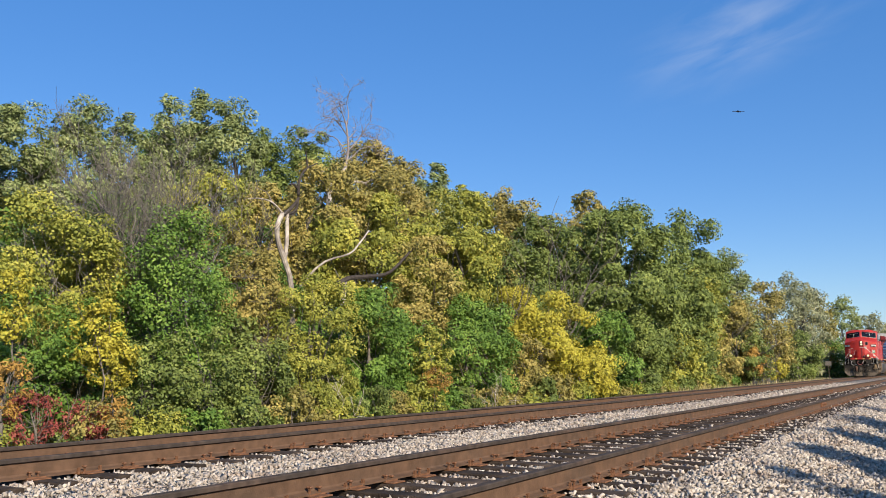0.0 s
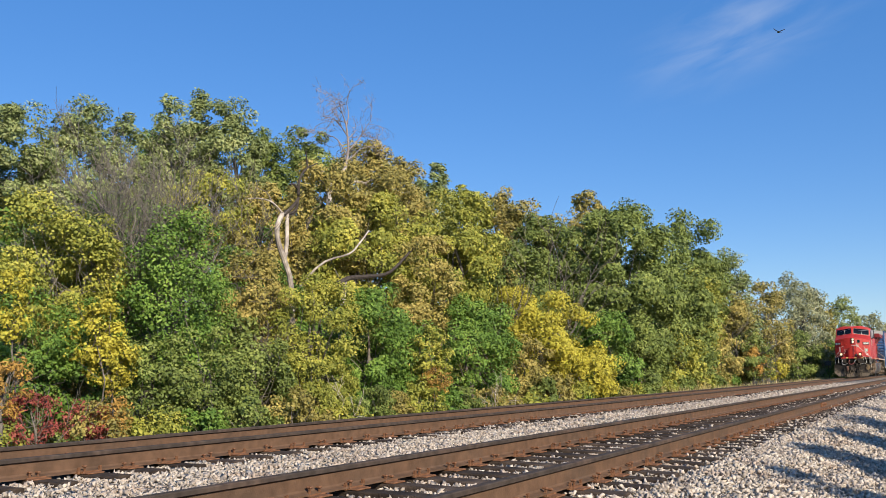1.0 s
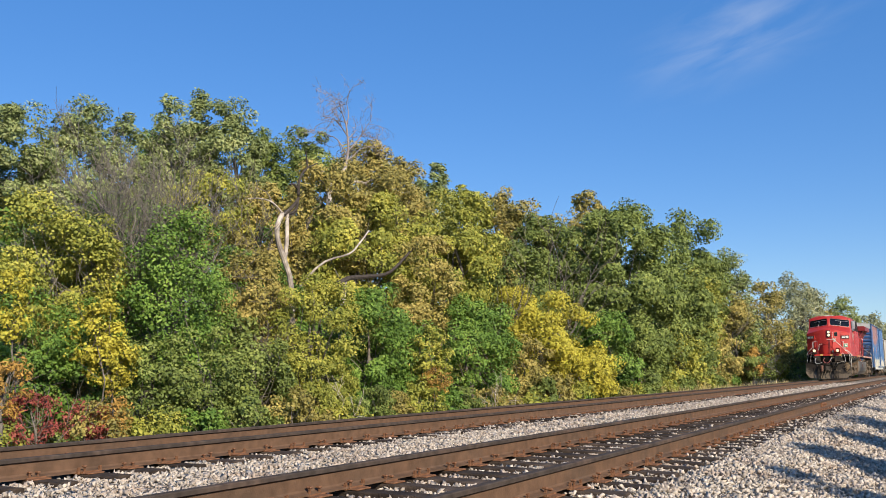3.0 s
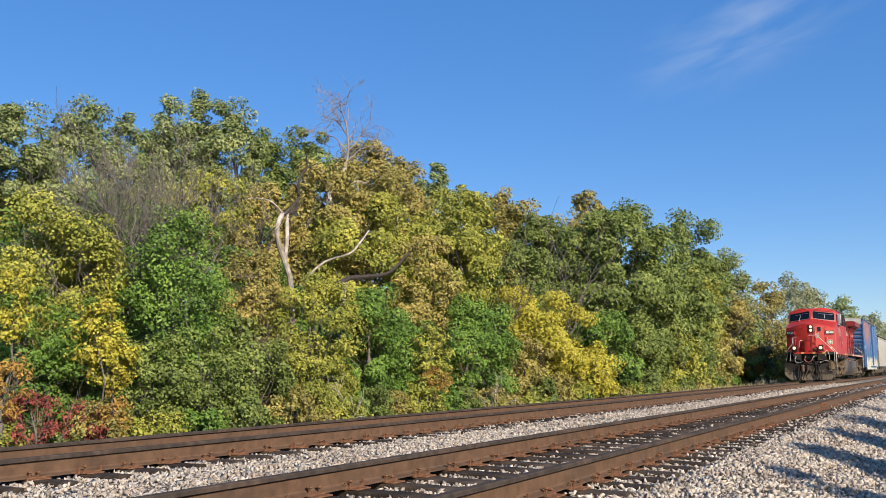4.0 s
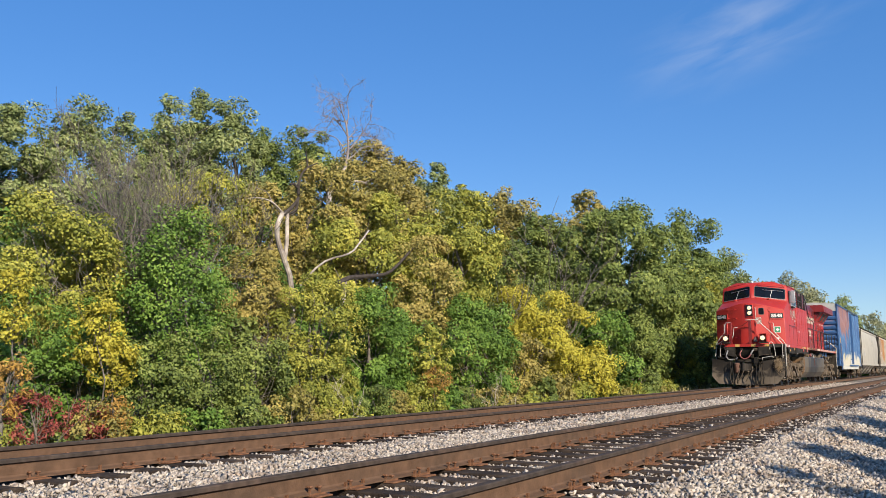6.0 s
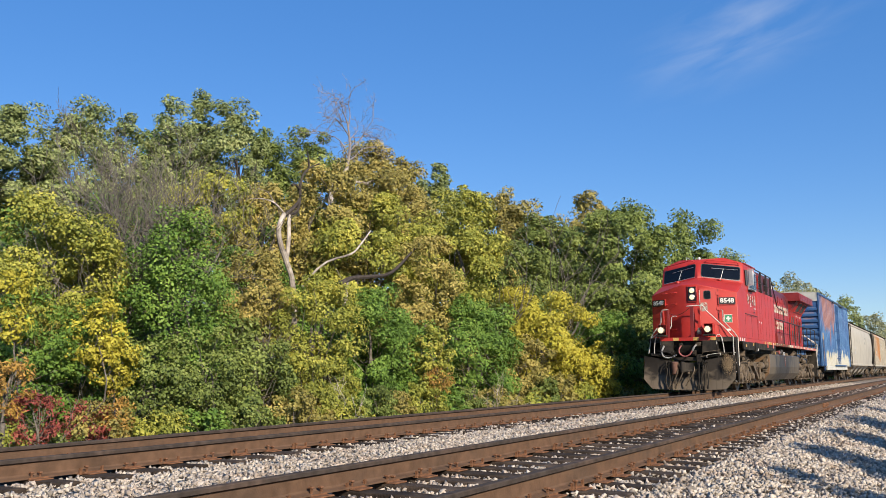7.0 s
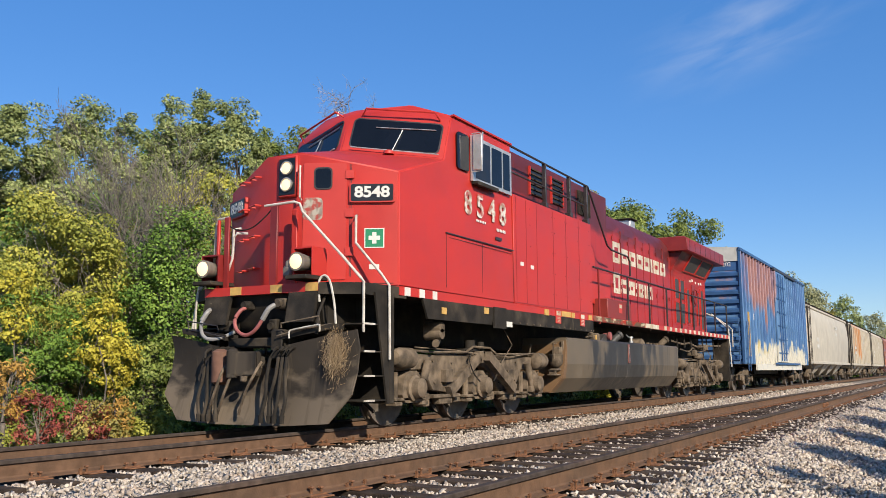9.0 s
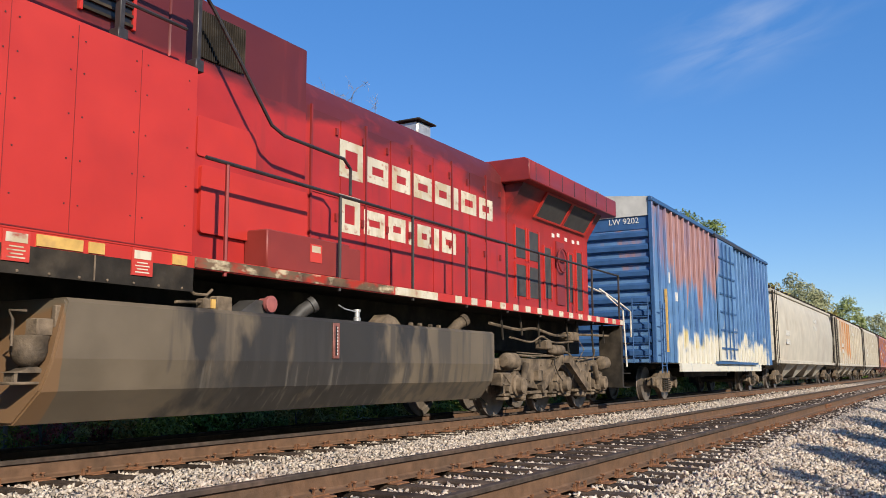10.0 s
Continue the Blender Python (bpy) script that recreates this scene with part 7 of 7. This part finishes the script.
def build_hopper(x, L, paint, label, rounded):
    hp = empty("hopper_car", pose(x, D2, 0), label, "railcar", "covered hopper cars of the train")
    W = 1.52
    bm = bmesh.new()
    side = [(1.25, -1.42), (1.9, -1.50), (2.8, -1.55), (3.6, -1.50), (4.15, -1.38), (4.42, -1.15)] if rounded else [(1.25, -1.48), (4.2, -1.48), (4.40, -1.25)]
    pts = [(y, z) for z, y in side] + [(-y, z) for z, y in side[::-1]]
    n = len(pts)
    xs = [(0.55, 0.72), (0.9, 0.90), (1.5, 1.0), (L / 2, 1.0), (L - 1.5, 1.0), (L - 0.9, 0.90), (L - 0.55, 0.72)] if rounded else [(0.7, 1), (L / 2, 1), (L - 0.7, 1)]
    rows = [[bm.verts.new((xx, y * k, z)) for y, z in pts] for xx, k in xs]
    for a, b in zip(rows, rows[1:]):
        for j in range(n):
            bm.faces.new((a[j], a[(j + 1) % n], b[(j + 1) % n], b[j]))
    bm.faces.new(rows[0])
    bm.faces.new(rows[-1][::-1])
    bmesh.ops.recalc_face_normals(bm, faces=bm.faces[:])
    body = part("body", bm, paint, hp, smooth=True)
    for s in (-1, 1):
        part("side_sill", boxes((0.2, L - 0.2, *sorted((s * 1.38, s * 1.50)), 1.12, 1.28), bev=0.01), paint, hp)
        if not rounded:
            for k in range(13):
                xx = 0.9 + k * (L - 1.8) / 12
                part("side_post", boxes((xx - 0.05, xx + 0.05, *sorted((s * 1.48, s * 1.56)), 1.28, 4.15)), paint, hp)
        part("top_rail", boxes((0.3, L - 0.3, *sorted((s * 1.16, s * 1.36)), 4.28, 4.40), bev=0.01), paint, hp)
        ladder("ladder", hp, 0.30, s * 1.50, 0.8, 4.3, 9, 0.42, M_BLACK)
        ladder("ladder", hp, L - 0.72, s * 1.50, 0.8, 4.3, 9, 0.42, M_BLACK)
        part("end_platform", boxes((0.05, 0.8, *sorted((s * 0.3, s * 1.48)), 1.05, 1.12)), M_BLACK, hp)
        for q in (0.22, L - 0.22):
            bm = bmesh.new()
            tube(bm, [(q, s * 1.42, 1.1), (q, s * 1.42, 4.3)], 0.045, 6)
            part("corner_post", bm, M_BLACK, hp)
    bm = bmesh.new()
    for s in (-0.5, 0.5):
        box(bm, 0.2, L - 0.2, s - 0.2, s + 0.2, 4.60, 4.63)
    for k in range(18):
        xx = 0.3 + k * (L - 0.6) / 17
        box(bm, xx - 0.03, xx + 0.03, -1.1, -0.95, 4.40, 4.68)
        box(bm, xx - 0.03, xx + 0.03, -0.95, 0.95, 4.56, 4.60)
    part("roof_walk", bm, M_BLACK, hp, "dark grated roof walk")
    bays = 3 if L < 20 else 4
    for k in range(bays):
        c = 3.6 + (L - 7.2) * (k + 0.5) / bays
        w = (L - 7.2) / bays * 0.48
        bm = bmesh.new()
        vs = [bm.verts.new(p) for p in ((c - w, -1.38, 1.25), (c + w, -1.38, 1.25), (c + w, 1.38, 1.25), (c - w, 1.38, 1.25), (c - 0.35, -0.75, 0.45), (c + 0.35, -0.75, 0.45), (c + 0.35, 0.75, 0.45), (c - 0.35, 0.75, 0.45))]
        for f in ((0, 1, 2, 3), (7, 6, 5, 4), (0, 4, 5, 1), (1, 5, 6, 2), (2, 6, 7, 3), (3, 7, 4, 0)):
            bm.faces.new([vs[i] for i in f])
        bmesh.ops.recalc_face_normals(bm, faces=bm.faces[:])
        part("discharge_bay", bm, paint, hp)
        part("outlet_gate", boxes((c - 0.5, c + 0.5, -0.95, 0.95, 0.32, 0.45), bev=0.02), M_BLACK, hp)
    for q in (0.9, L - 0.9):
        bm = bmesh.new()
        d = 1 if q < 5 else -1
        prism(bm, [(q, 3.6), (q + d * 0.1, 3.6), (q + d * 2.6, 1.2), (q + d * 2.5, 1.2)], "y", -1.3, 1.3)
        part("slope_sheet", bm, paint, hp)
    part("center_sill", boxes((-0.3, L + 0.3, -0.25, 0.25, 0.85, 1.12)), M_BLACK, hp)
    bars("stencil", [(2.6 + k * 0.28, 2.8 + k * 0.28, z, z + 0.24) for k in range(4) for z in (2.0, 2.4)] + [(L * 0.55 + k * 0.2, L * 0.55 + 0.14 + k * 0.2, z, z + 0.2) for k in range(6) for z in (3.0, 3.4)], (0, -1.53, 0), (1, 0, 0), (0, 0, 1), 0.012, M_GREYWALL, hp, "faded grey lettering bars")
    freight_truck(hp, 2.3)
    freight_truck(hp, L - 2.3)
    return hp


boxcar = build_boxcar()
hoppers = [build_hopper(52.4, 22.0, M_HOP, "weathered cream covered hopper car with rounded sides", True),
           build_hopper(75.8, 18.6, M_HOPSTREAK, "cream covered hopper car with orange rust streaks", False),
           build_hopper(95.6, 16.6, M_HOP, "pale weathered covered hopper car with ribbed sides", False),
           build_hopper(113.4, 18.0, M_RUST, "rust-brown covered hopper car with ribbed sides", False),
           build_hopper(132.6, 18.0, M_HOP, "cream covered hopper car far back in the train", False)]

# ---- small things ----


def build_bird():
    b = empty("bird", pose(0, 0, 0), "small dark bird flying across the sky", "bird")
    bm = bmesh.new()
    lathe(bm, [(-0.11, 0.012), (-0.08, 0.03), (0.0, 0.045), (0.07, 0.038), (0.12, 0.012)], (0, 0, 0), "x", 10)
    prism(bm, [(-0.10, -0.015), (-0.22, -0.05), (-0.22, 0.05), (-0.10, 0.015)], "z", -0.006, 0.006)
    dark = mat("black plumage", (0.012, 0.012, 0.014), 0.6)
    part("body", bm, dark, b, smooth=True)
    wings = []
    for s in (-1, 1):
        bm = bmesh.new()
        prism(bm, [(0.05, 0.02 * s), (0.07, 0.14 * s), (-0.02, 0.30 * s), (-0.07, 0.26 * s), (-0.06, 0.02 * s)], "z", -0.005, 0.005)
        wings.append((part("wing", bm, dark, b), s))
    return b, wings


bird, wings = build_bird()
sign = empty("track_sign", pose(101.5, 11.0, -0.45), "small tilted lineside sign on a thin post", "sign")
bm = bmesh.new()
tube(bm, [(0, 0, 0), (-0.35, 0, 1.75)], 0.03, 6)
part("post", bm, M_TRUCK, sign)
part("board", boxes((-0.42, -0.37, -0.3, 0.3, 1.65, 2.1)), M_BARK, sign)


def sky_point(px, py, d):
    fw = Vector((math.sin(YAW) * math.cos(PITCH), math.cos(YAW) * math.cos(PITCH), math.sin(PITCH)))
    rt = fw.cross(Vector((0, 0, 1))).normalized()
    return EYE + (fw + rt * px + rt.cross(fw) * py).normalized() * d


def motions():
    """The train rolls by, gathering speed, its wheels turning; a bird crosses the sky."""
    times = [i * 0.5 for i in range(21)]
    for ob in (loco, boxcar, *hoppers):
        at = ob.matrix_world.copy()
        walk(ob, [(t, Matrix.Translation((start(t), 0, 0)) @ at) for t in times])
    for ob, r in SPIN:
        at = Matrix.Translation(ob.location)
        walk(ob, [(k / 15, at @ Matrix.Rotation((start(k / 15) - start(0)) / r, 4, "Y")) for k in range(151)])
    rows = []
    for t, px, py in ((0, 0.332, 0.153), (0.5, 0.348, 0.197), (1.0, 0.378, 0.242), (1.3, 0.401, 0.268), (2.0, 0.47, 0.34), (10.0, 1.5, 1.2)):
        rows.append((t, Matrix.Translation(sky_point(px, py, 42)) @ pose(0, 0, 0, 0, -25, 35)))
    walk(bird, rows)
    for wing, s in wings:
        walk(wing, [(k / 10, Matrix.Rotation(radians(s * 32 * math.sin(k * 2.1)), 4, "X")) for k in range(101)])


motions()
